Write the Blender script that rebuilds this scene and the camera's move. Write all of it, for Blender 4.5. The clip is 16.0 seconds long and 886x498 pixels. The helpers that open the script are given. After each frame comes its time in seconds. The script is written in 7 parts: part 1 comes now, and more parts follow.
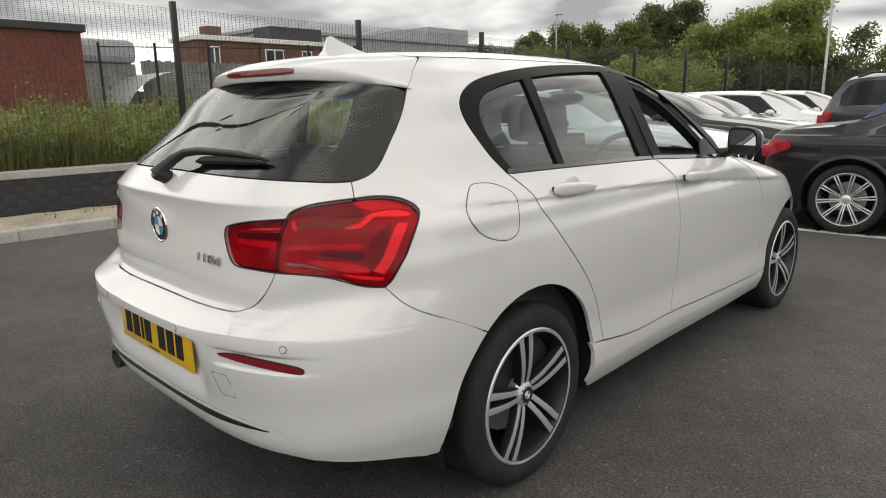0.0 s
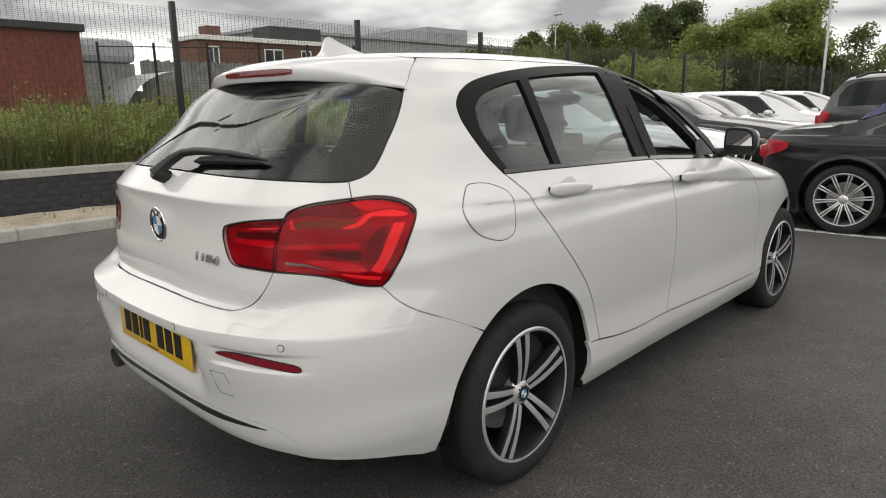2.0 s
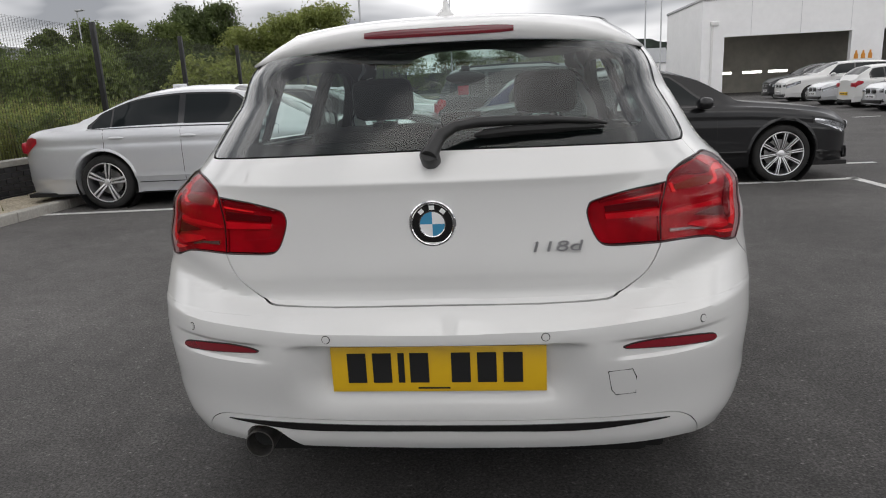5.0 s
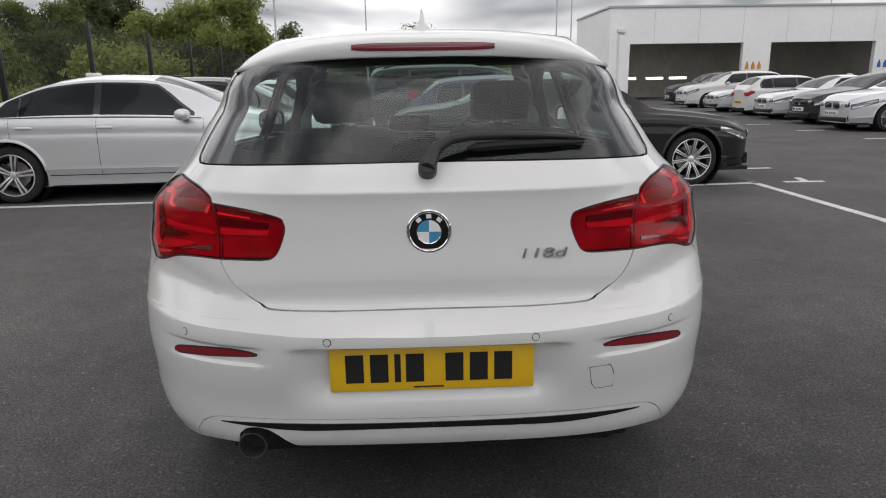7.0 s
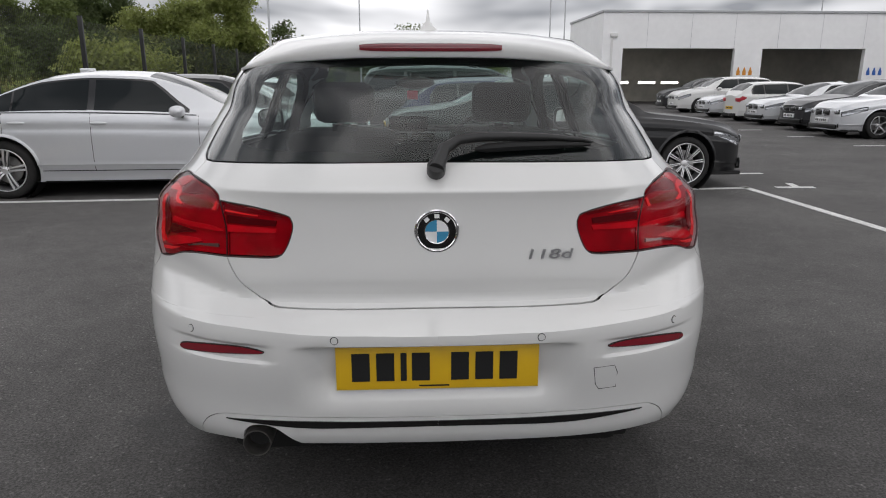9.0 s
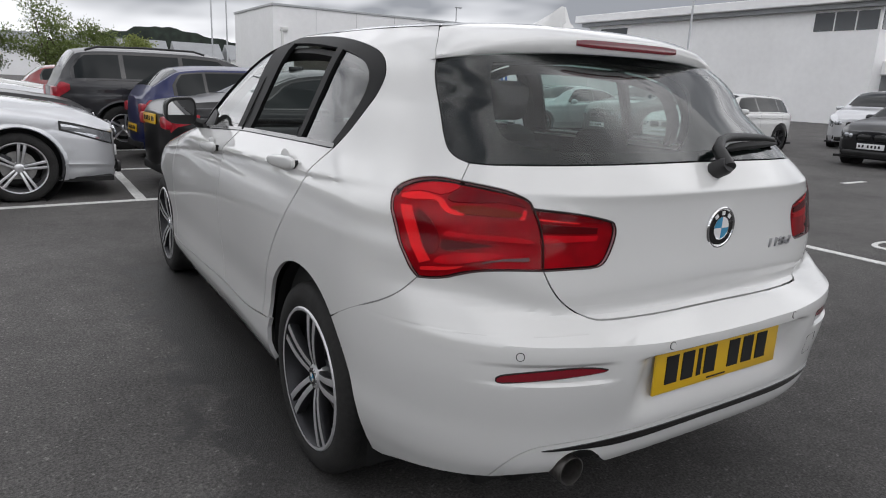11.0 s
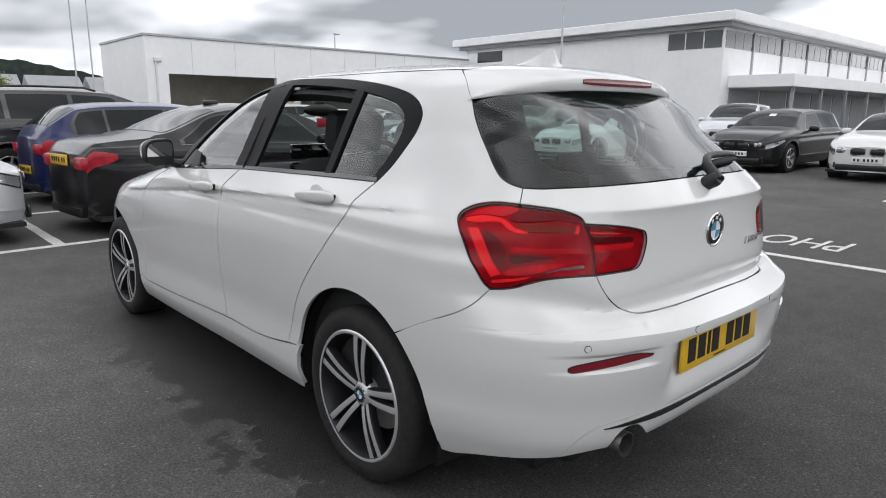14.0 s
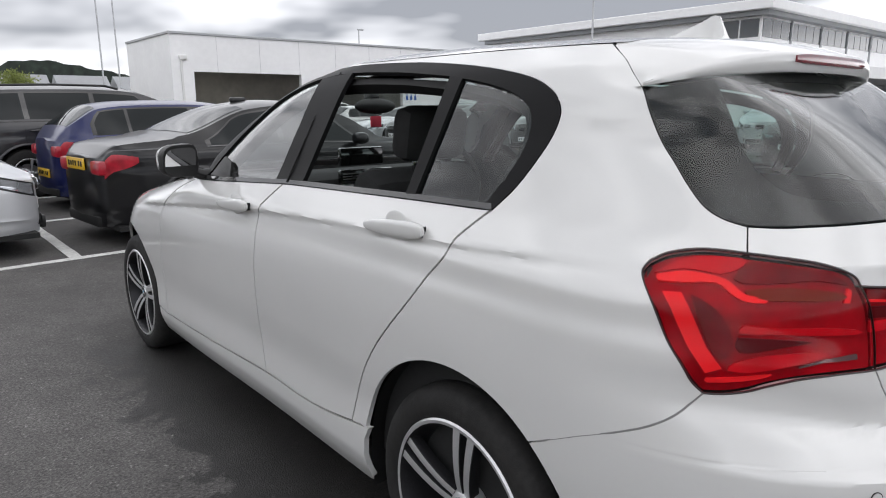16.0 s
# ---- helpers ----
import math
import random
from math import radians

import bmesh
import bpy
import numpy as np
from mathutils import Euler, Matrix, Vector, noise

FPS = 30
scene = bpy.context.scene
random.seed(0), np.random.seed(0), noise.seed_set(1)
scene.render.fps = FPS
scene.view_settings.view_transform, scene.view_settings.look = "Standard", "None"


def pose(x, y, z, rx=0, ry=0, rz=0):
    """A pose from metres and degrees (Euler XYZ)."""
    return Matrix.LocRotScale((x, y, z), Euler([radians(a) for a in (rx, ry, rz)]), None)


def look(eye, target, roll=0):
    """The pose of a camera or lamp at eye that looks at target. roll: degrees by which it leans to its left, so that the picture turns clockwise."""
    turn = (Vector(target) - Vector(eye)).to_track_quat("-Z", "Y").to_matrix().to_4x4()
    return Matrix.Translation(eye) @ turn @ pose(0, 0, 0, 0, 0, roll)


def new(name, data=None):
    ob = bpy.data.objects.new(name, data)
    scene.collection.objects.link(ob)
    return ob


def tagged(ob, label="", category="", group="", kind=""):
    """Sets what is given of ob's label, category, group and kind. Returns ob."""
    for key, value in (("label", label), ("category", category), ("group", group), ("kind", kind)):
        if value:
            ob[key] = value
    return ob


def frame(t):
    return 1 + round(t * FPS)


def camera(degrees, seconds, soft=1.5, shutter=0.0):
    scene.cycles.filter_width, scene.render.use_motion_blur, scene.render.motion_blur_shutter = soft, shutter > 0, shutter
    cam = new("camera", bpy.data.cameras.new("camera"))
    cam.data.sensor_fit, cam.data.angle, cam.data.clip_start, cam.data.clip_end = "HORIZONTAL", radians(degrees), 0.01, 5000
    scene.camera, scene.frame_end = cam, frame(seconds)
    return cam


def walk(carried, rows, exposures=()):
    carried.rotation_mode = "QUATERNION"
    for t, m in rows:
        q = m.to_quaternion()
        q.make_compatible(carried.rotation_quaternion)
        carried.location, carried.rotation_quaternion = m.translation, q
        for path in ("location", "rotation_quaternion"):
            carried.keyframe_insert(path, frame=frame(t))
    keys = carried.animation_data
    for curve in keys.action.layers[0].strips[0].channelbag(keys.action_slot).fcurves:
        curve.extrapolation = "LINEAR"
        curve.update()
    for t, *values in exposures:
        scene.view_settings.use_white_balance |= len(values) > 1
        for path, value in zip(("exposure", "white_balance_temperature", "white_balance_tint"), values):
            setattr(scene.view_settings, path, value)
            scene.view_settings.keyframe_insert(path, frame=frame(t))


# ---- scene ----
# camera: seconds, eye, yaw, pitch, roll
cam = camera(68.0, 16.0, soft=1.05)
PATH = [
    (0.0, 2.084, -0.810, 1.282, 44.14, -12.55, -0.86),
    (0.5, 2.084, -0.808, 1.284, 44.31, -12.57, -0.64),
    (1.0, 2.093, -0.810, 1.288, 44.17, -12.38, -0.76),
    (1.5, 2.097, -0.814, 1.285, 44.15, -12.53, -0.58),
    (2.0, 2.099, -0.815, 1.284, 44.07, -12.56, -0.81),
    (2.5, 2.087, -0.815, 1.287, 43.73, -12.75, -0.10),
    (3.0, 1.892, -0.959, 1.255, 39.78, -13.01, 0.79),
    (3.5, 1.499, -1.168, 1.223, 32.36, -14.29, 0.31),
    (4.0, 0.978, -1.312, 1.244, 25.58, -15.28, 1.42),
    (4.2, 0.756, -1.384, 1.209, 19.75, -14.24, -0.98),
    (6.3, -0.030, -1.560, 1.264, -2.17, -13.60, -0.22),
    (6.5, -0.030, -1.569, 1.263, -2.04, -14.09, -0.57),
    (7.0, -0.025, -1.603, 1.281, -2.09, -14.09, -0.90),
    (7.5, -0.025, -1.631, 1.284, -1.78, -13.66, -0.49),
    (8.0, -0.023, -1.636, 1.286, -1.72, -13.45, -0.78),
    (8.5, -0.028, -1.625, 1.287, -2.40, -13.80, -0.75),
    (9.0, -0.069, -1.612, 1.281, -2.94, -14.01, 0.01),
    (9.5, -0.278, -1.533, 1.251, -8.12, -13.49, 0.67),
    (10.0, -0.702, -1.330, 1.259, -15.10, -15.65, 2.18),
    (10.2, -0.903, -1.246, 1.249, -19.04, -15.52, 2.99),
    (12.3, -2.059, -0.941, 1.279, -42.93, -12.50, -0.73),
    (12.5, -2.067, -0.944, 1.283, -42.98, -12.25, -0.41),
    (13.0, -2.080, -0.936, 1.283, -42.18, -12.11, -0.05),
    (13.5, -2.085, -0.928, 1.283, -42.03, -12.05, 0.08),
    (14.0, -2.084, -0.927, 1.284, -42.29, -11.70, 0.36),
    (14.5, -2.076, -0.929, 1.285, -43.36, -11.72, 0.66),
    (15.0, -2.085, -0.890, 1.281, -43.25, -11.87, 0.62),
    (15.5, -2.017, -0.669, 1.253, -41.92, -12.88, -1.10),
    (16.0, -1.814, -0.220, 1.284, -40.24, -12.10, -0.30),
]


def eye_pose(x, y, z, yaw, pitch, roll):
    turn = Matrix.Rotation(radians(yaw), 4, "Z") @ Matrix.Rotation(radians(90 + pitch), 4, "X") @ Matrix.Rotation(radians(roll), 4, "Z")
    return Matrix.Translation((x, y, z)) @ turn


walk(cam, [(t, eye_pose(*row)) for t, *row in PATH], exposures=[(0.0, 0.35, 6950, 10), (2.5, 0.35, 6950, 10), (3.5, 0.35, 6700, 11), (4.2, 0.2, 6600, 11), (6.5, 0.08, 6600, 12), (10.2, 0.03, 6450, 12), (12.3, 0.35, 6400, 11), (15.0, 0.39, 6400, 11), (15.5, 0.5, 6400, 12), (16.0, 0.41, 6400, 12)])
# ---- sky and sun: broken overcast ----
SUN_ELEV, SUN_AZ = radians(64), radians(125)
world = bpy.data.worlds.new("overcast_sky")
scene.world = world
world.use_nodes = True
wn, wl = world.node_tree.nodes, world.node_tree.links
wn.clear()
w_out = wn.new("ShaderNodeOutputWorld")
w_bg = wn.new("ShaderNodeBackground")
w_sky = wn.new("ShaderNodeTexSky")
w_sky.sky_type, w_sky.sun_disc = "NISHITA", False
w_sky.sun_elevation, w_sky.sun_rotation = SUN_ELEV, SUN_AZ
w_co = wn.new("ShaderNodeTexCoord")
w_map = wn.new("ShaderNodeMapping")
w_map.inputs["Scale"].default_value = (1.0, 1.0, 3.2)
w_noise = wn.new("ShaderNodeTexNoise")
w_noise.inputs["Scale"].default_value, w_noise.inputs["Detail"].default_value = 1.8, 4.0
w_noise.inputs["Roughness"].default_value, w_noise.inputs["Distortion"].default_value = 0.55, 0.25
w_ramp = wn.new("ShaderNodeValToRGB")
w_ramp.color_ramp.elements[0].position, w_ramp.color_ramp.elements[0].color = 0.41, (4.6, 4.75, 5.1, 1)
w_ramp.color_ramp.elements[1].position, w_ramp.color_ramp.elements[1].color = 0.64, (21.5, 21.6, 21.8, 1)
w_dir = wn.new("ShaderNodeVectorMath")
w_dir.operation = "DOT_PRODUCT"
w_dir.inputs[1].default_value = Vector((math.sin(SUN_AZ) / math.tan(SUN_ELEV), math.cos(SUN_AZ) / math.tan(SUN_ELEV), 1)).normalized()
wl.new(w_co.outputs["Generated"], w_dir.inputs[0])
w_glow = wn.new("ShaderNodeMapRange")
for k, v in zip(("From Min", "From Max", "To Min", "To Max"), (0.25, 1.0, 1.0, 1.12)):
    w_glow.inputs[k].default_value = v
wl.new(w_dir.outputs["Value"], w_glow.inputs["Value"])
w_bright = wn.new("ShaderNodeVectorMath")
w_bright.operation = "SCALE"
wl.new(w_ramp.outputs["Color"], w_bright.inputs[0])
wl.new(w_glow.outputs["Result"], w_bright.inputs["Scale"])
w_mix = wn.new("ShaderNodeMix")
w_mix.data_type = "RGBA"
w_mix.inputs["Factor"].default_value = 0.9
wl.new(w_co.outputs["Generated"], w_map.inputs["Vector"])
wl.new(w_map.outputs["Vector"], w_noise.inputs["Vector"])
w_sep = wn.new("ShaderNodeSeparateXYZ")
wl.new(w_co.outputs["Generated"], w_sep.inputs[0])
# cloud cover by height: bright gap at the horizon, a dark bank over it, thin bright cloud half-way up, heavy overhead
w_low = wn.new("ShaderNodeValToRGB")
w_low.color_ramp.elements[0].position, w_low.color_ramp.elements[1].position = 0.02, 1.0
for pos in (0.07, 0.10, 0.17, 0.30, 0.70):
    w_low.color_ramp.elements.new(pos)
for el, v in zip(w_low.color_ramp.elements, (0.24, 0.14, 0.005, 0.02, 0.22, 0.11, 0.0)):
    el.color = (v, v, v, 1)
wl.new(w_sep.outputs["Z"], w_low.inputs["Fac"])
w_sum = wn.new("ShaderNodeMath")
wl.new(w_noise.outputs["Fac"], w_sum.inputs[0])
w_shift = wn.new("ShaderNodeMath")
w_shift.operation, w_shift.inputs[1].default_value = "SUBTRACT", 0.10
wl.new(w_low.outputs["Color"], w_shift.inputs[0])
wl.new(w_shift.outputs[0], w_sum.inputs[1])
w_side = wn.new("ShaderNodeMath")
w_side.operation, w_side.inputs[1].default_value = "MULTIPLY_ADD", -0.025
w_east = wn.new("ShaderNodeMath")
w_east.operation, w_east.inputs[1].default_value = "MAXIMUM", 0.0
wl.new(w_sep.outputs["X"], w_east.inputs[0])
wl.new(w_east.outputs[0], w_side.inputs[0])
wl.new(w_sum.outputs[0], w_side.inputs[2])
wl.new(w_side.outputs[0], w_ramp.inputs["Fac"])
wl.new(w_sky.outputs["Color"], w_mix.inputs["A"])
wl.new(w_bright.outputs["Vector"], w_mix.inputs["B"])
wl.new(w_mix.outputs["Result"], w_bg.inputs["Color"])
w_bg.inputs["Strength"].default_value = 0.07
wl.new(w_bg.outputs["Background"], w_out.inputs["Surface"])
sun = new("sun", bpy.data.lights.new("sun", "SUN"))
sun.data.energy, sun.data.angle, sun.data.color = 0.55, radians(80), (1.0, 0.97, 0.92)
sun.matrix_world = look((0, 0, 50), (50 * math.sin(SUN_AZ) / math.tan(SUN_ELEV) * -1, -50 * math.cos(SUN_AZ) / math.tan(SUN_ELEV), 0))


# ---- materials ----
def material(name, color, rough=0.5, metal=0.0, spread=0.0, grain=40.0, bump=0.0, bump_scale=120.0, coat=0.0, stain=0.0, stain_scale=2.0, specular=0.5):
    """A painted or raw surface: base colour with grain and broad stains, fine relief, gloss."""
    m = bpy.data.materials.new(name)
    m.use_nodes = True
    n, l = m.node_tree.nodes, m.node_tree.links
    b = n["Principled BSDF"]
    b.inputs["Roughness"].default_value, b.inputs["Metallic"].default_value = rough, metal
    b.inputs["Coat Weight"].default_value, b.inputs["Coat Roughness"].default_value = coat, 0.03
    b.inputs["Coat IOR"].default_value = 1.65
    b.inputs["Specular IOR Level"].default_value = specular
    b.inputs["Base Color"].default_value = (*color, 1)
    co = n.new("ShaderNodeTexCoord")
    last = None
    for amount, scale, detail in ((spread, grain, 6.0), (stain, stain_scale, 4.0)):
        if amount <= 0:
            continue
        t = n.new("ShaderNodeTexNoise")
        t.inputs["Scale"].default_value, t.inputs["Detail"].default_value = scale, detail
        l.new(co.outputs["Object"], t.inputs["Vector"])
        r = n.new("ShaderNodeMapRange")
        r.inputs["From Min"].default_value, r.inputs["From Max"].default_value = 0.3, 0.7
        r.inputs["To Min"].default_value, r.inputs["To Max"].default_value = 1 - amount, 1 + amount
        l.new(t.outputs["Fac"], r.inputs["Value"])
        mx = n.new("ShaderNodeVectorMath")
        mx.operation = "SCALE"
        if last is None:
            mx.inputs[0].default_value = color
        else:
            l.new(last, mx.inputs[0])
        l.new(r.outputs["Result"], mx.inputs["Scale"])
        last = mx.outputs["Vector"]
    if last is not None:
        l.new(last, b.inputs["Base Color"])
    if bump > 0:
        t = n.new("ShaderNodeTexNoise")
        t.inputs["Scale"].default_value, t.inputs["Detail"].default_value = bump_scale, 4.0
        l.new(co.outputs["Object"], t.inputs["Vector"])
        bp = n.new("ShaderNodeBump")
        bp.inputs["Strength"].default_value, bp.inputs["Distance"].default_value = bump, 0.01
        l.new(t.outputs["Fac"], bp.inputs["Height"])
        l.new(bp.outputs["Normal"], b.inputs["Normal"])
    return m


def glass_sheet(name, tint, rough=0.0, gloss=1.0, base=0.085):
    """A thin tinted pane: clear through, with mirror gloss that grows towards grazing."""
    m = bpy.data.materials.new(name)
    m.use_nodes = True
    n, l = m.node_tree.nodes, m.node_tree.links
    n.clear()
    out, mix = n.new("ShaderNodeOutputMaterial"), n.new("ShaderNodeMixShader")
    tr, gl, fr = n.new("ShaderNodeBsdfTransparent"), n.new("ShaderNodeBsdfGlossy"), n.new("ShaderNodeLayerWeight")
    pw, ad = n.new("ShaderNodeMath"), n.new("ShaderNodeMath")
    tr.inputs["Color"].default_value = (*tint, 1)
    gl.inputs["Roughness"].default_value = rough
    gl.inputs["Color"].default_value = (gloss, gloss, gloss, 1)
    fr.inputs["Blend"].default_value = 0.5
    pw.operation, pw.inputs[1].default_value = "POWER", 3.6
    ad.operation, ad.inputs[1].default_value, ad.inputs[2].default_value = "MULTIPLY_ADD", 0.88, base
    l.new(fr.outputs["Facing"], pw.inputs[0])
    l.new(pw.outputs[0], ad.inputs[0])
    l.new(ad.outputs[0], mix.inputs["Fac"])
    l.new(tr.outputs["BSDF"], mix.inputs[1])
    l.new(gl.outputs["BSDF"], mix.inputs[2])
    l.new(mix.outputs["Shader"], out.inputs["Surface"])
    return m


def lit(name, color, strength):
    m = bpy.data.materials.new(name)
    m.use_nodes = True
    b = m.node_tree.nodes["Principled BSDF"]
    b.inputs["Base Color"].default_value = (*color, 1)
    b.inputs["Emission Color"].default_value = (*color, 1)
    b.inputs["Emission Strength"].default_value = strength
    return m


WHITE_PAINT = material("white_pearl_paint", (0.66, 0.66, 0.648), rough=0.4, specular=0.3, coat=1.0, spread=0.012, grain=900.0, stain=0.015, stain_scale=3.0)
BLACK_PAINT = material("black_metallic_paint", (0.010, 0.010, 0.011), rough=0.3, specular=0.2, coat=0.4, spread=0.2, grain=700.0)
SILVER_PAINT = material("silver_metallic_paint", (0.64, 0.65, 0.67), rough=0.33, metal=0.45, coat=1.0, spread=0.03, grain=900.0)
GREY_PAINT = material("grey_metallic_paint", (0.12, 0.115, 0.11), rough=0.32, metal=0.4, coat=1.0, spread=0.04, grain=900.0)
DARK_PAINT = material("dark_grey_metallic_paint", (0.028, 0.028, 0.031), rough=0.35, metal=0.2, specular=0.3, coat=0.5, spread=0.05, grain=900.0)
BLUE_PAINT = material("dark_blue_metallic_paint", (0.012, 0.017, 0.08), rough=0.35, metal=0.2, specular=0.3, coat=0.5, spread=0.06, grain=900.0)
RED_PAINT = material("red_paint", (0.25, 0.03, 0.03), rough=0.3, coat=1.0)
BLACK_PLASTIC = material("black_plastic", (0.012, 0.012, 0.012), rough=0.45, spread=0.15, grain=200.0, bump=0.05, bump_scale=900.0)
GLOSS_BLACK = material("gloss_black_trim", (0.006, 0.006, 0.006), rough=0.12, coat=0.6)
TRIM_GREY = material("satin_dark_trim", (0.009, 0.009, 0.0095), rough=0.5, specular=0.12, spread=0.08, grain=300.0)
RUBBER = material("tyre_rubber", (0.021, 0.0205, 0.020), rough=0.75, spread=0.2, grain=60.0, bump=0.15, bump_scale=250.0, stain=0.25, stain_scale=9.0, specular=0.3)
CHROME = material("chrome", (0.82, 0.82, 0.83), rough=0.1, metal=1.0)
ALLOY = material("machined_alloy", (0.66, 0.66, 0.67), rough=0.36, metal=0.65, spread=0.05, grain=300.0)
ALLOY_DARK = material("dark_grey_alloy", (0.035, 0.035, 0.038), rough=0.4, metal=0.6, spread=0.1, grain=150.0)
ALLOY_MID = material("grey_alloy", (0.20, 0.20, 0.205), rough=0.4, metal=0.6, spread=0.08, grain=150.0)
ALLOY_BRIGHT = material("bright_silver_alloy", (0.78, 0.78, 0.79), rough=0.3, metal=0.8, spread=0.05, grain=200.0)
STEEL_DISC = material("brake_disc_steel", (0.42, 0.41, 0.40), rough=0.38, metal=0.9, spread=0.1, grain=80.0)
CABIN = material("dark_cabin_cloth", (0.022, 0.0225, 0.023), rough=0.9, spread=0.1, grain=40.0)
CABIN_GREY = material("grey_cabin_lining", (0.15, 0.15, 0.147), rough=0.85, spread=0.1, grain=200.0)
SEAL = material("black_rubber_seal", (0.004, 0.004, 0.004), rough=0.7)
PLATE_YELLOW = material("yellow_number_plate", (0.72, 0.44, 0.012), rough=0.35, coat=0.5, stain=0.05, stain_scale=9.0)
PLATE_WHITE = material("white_number_plate", (0.75, 0.75, 0.75), rough=0.3)
LAMP_DARK = material("lamp_bezel_dark", (0.02, 0.01, 0.01), rough=0.3)
WINDOW = glass_sheet("clear_car_glass", (0.82, 0.89, 0.87))
WINDOW_TINT = glass_sheet("tinted_car_glass", (0.50, 0.60, 0.575), base=0.05)
REAR_GLASS = glass_sheet("tinted_rear_glass", (0.60, 0.74, 0.70), gloss=0.85, base=0.06)
PRINT_BLACK = material("black_glass_print", (0.006, 0.006, 0.0065), rough=0.8, specular=0.05)
MIRROR = material("mirror_glass", (0.8, 0.8, 0.8), rough=0.02, metal=1.0)
BADGE_BLUE = material("badge_blue_enamel", (0.05, 0.27, 0.46), rough=0.2, coat=1.0)
BADGE_WHITE = material("badge_white_enamel", (0.8, 0.8, 0.8), rough=0.2, coat=1.0)


# ---- helpers of the build ----
def mesh_object(name, bm, mat, parent=None, smooth=True, angle=35):
    me = bpy.data.meshes.new(name)
    bm.to_mesh(me)
    bm.free()
    me.materials.append(mat)
    if smooth:
        me.polygons.foreach_set("use_smooth", [True] * len(me.polygons))
        me.set_sharp_from_angle(angle=radians(angle))
    ob = new(name, me)
    if parent is not None:
        ob.parent = parent
    return ob


def part(name, bm, mat, parent, label="", smooth=True, angle=35):
    ob = mesh_object(name, bm, mat, parent, smooth, angle)
    if label:
        ob["label"] = label
    return ob


def thing(name, label, category, group="", m=None):
    ob = new(name)
    ob.empty_display_size = 0.2
    if m is not None:
        ob.matrix_world = m
    return tagged(ob, label, category, group)


def setting(ob, label, category):
    return tagged(ob, label, category, kind="structure")


def add_box(bm, x0, x1, y0, y1, z0, z1, bevel=0.0, m=None):
    made = bmesh.ops.create_cube(bm, size=1.0)["verts"]
    for v in made:
        v.co = Vector((x0 + (v.co.x + 0.5) * (x1 - x0), y0 + (v.co.y + 0.5) * (y1 - y0), z0 + (v.co.z + 0.5) * (z1 - z0)))
    if bevel > 0:
        edges = list({e for v in made for e in v.link_edges})
        r = bmesh.ops.bevel(bm, geom=edges, offset=bevel, segments=2, affect="EDGES", profile=0.5)
        made = list({v for f in r["faces"] for v in f.verts} | {v for v in made if v.is_valid})
    if m is not None:
        bmesh.ops.transform(bm, matrix=m, verts=made)
    return made


def box(x0, x1, y0, y1, z0, z1, bevel=0.0):
    bm = bmesh.new()
    add_box(bm, x0, x1, y0, y1, z0, z1, bevel)
    return bm


def add_tube(bm, points, radius, sides=8, caps=True):
    """A round bar along points."""
    pts = [Vector(tuple(map(float, p))) for p in points]
    rings = []
    for i, p in enumerate(pts):
        d = (pts[min(i + 1, len(pts) - 1)] - pts[max(i - 1, 0)]).normalized()
        a = d.cross(Vector((0, 0, 1)))
        if a.length < 1e-3:
            a = d.cross(Vector((0, 1, 0)))
        a.normalize()
        b = d.cross(a)
        r = float(radius[i] if isinstance(radius, (list, tuple)) else radius)
        rings.append([bm.verts.new(p + r * (math.cos(k * math.tau / sides) * a + math.sin(k * math.tau / sides) * b)) for k in range(sides)])
    for u, v in zip(rings, rings[1:]):
        for k in range(sides):
            bm.faces.new((u[k], u[(k + 1) % sides], v[(k + 1) % sides], v[k]))
    if caps:
        bm.faces.new(rings[0][::-1])
        bm.faces.new(rings[-1])


def add_lathe(bm, profile, segments=48, m=None, closed=False):
    """Turn (radius, height) pairs round the z axis."""
    rings = []
    for r, h in profile:
        rings.append([bm.verts.new((r * math.cos(k * math.tau / segments), r * math.sin(k * math.tau / segments), h)) for k in range(segments)] if r > 1e-5 else [bm.verts.new((0, 0, h))])
    pairs = list(zip(rings, rings[1:])) + ([(rings[-1], rings[0])] if closed else [])
    for a, b in pairs:
        for k in range(segments):
            q = [a[k % len(a)], a[(k + 1) % len(a)], b[(k + 1) % len(b)], b[k % len(b)]]
            q = list(dict.fromkeys(q))
            if len(q) > 2:
                bm.faces.new(q)
    if m is not None:
        bmesh.ops.transform(bm, matrix=m, verts=[v for r in rings for v in r])


def spline(points, n, closed=False):
    """A smooth curve through 2D or 3D points (Catmull-Rom)."""
    p = np.array(points, float)
    k = len(p)
    out = []
    spans = k if closed else k - 1
    for i in range(spans):
        a, b, c, d = (p[(i + j) % k] if closed else p[min(max(i + j, 0), k - 1)] for j in (-1, 0, 1, 2))
        for t in np.linspace(0, 1, n, endpoint=False):
            out.append(0.5 * (2 * b + (c - a) * t + (2 * a - 5 * b + 4 * c - d) * t**2 + (3 * b - a - 3 * c + d) * t**3))
    if not closed:
        out.append(p[-1])
    return np.array(out)


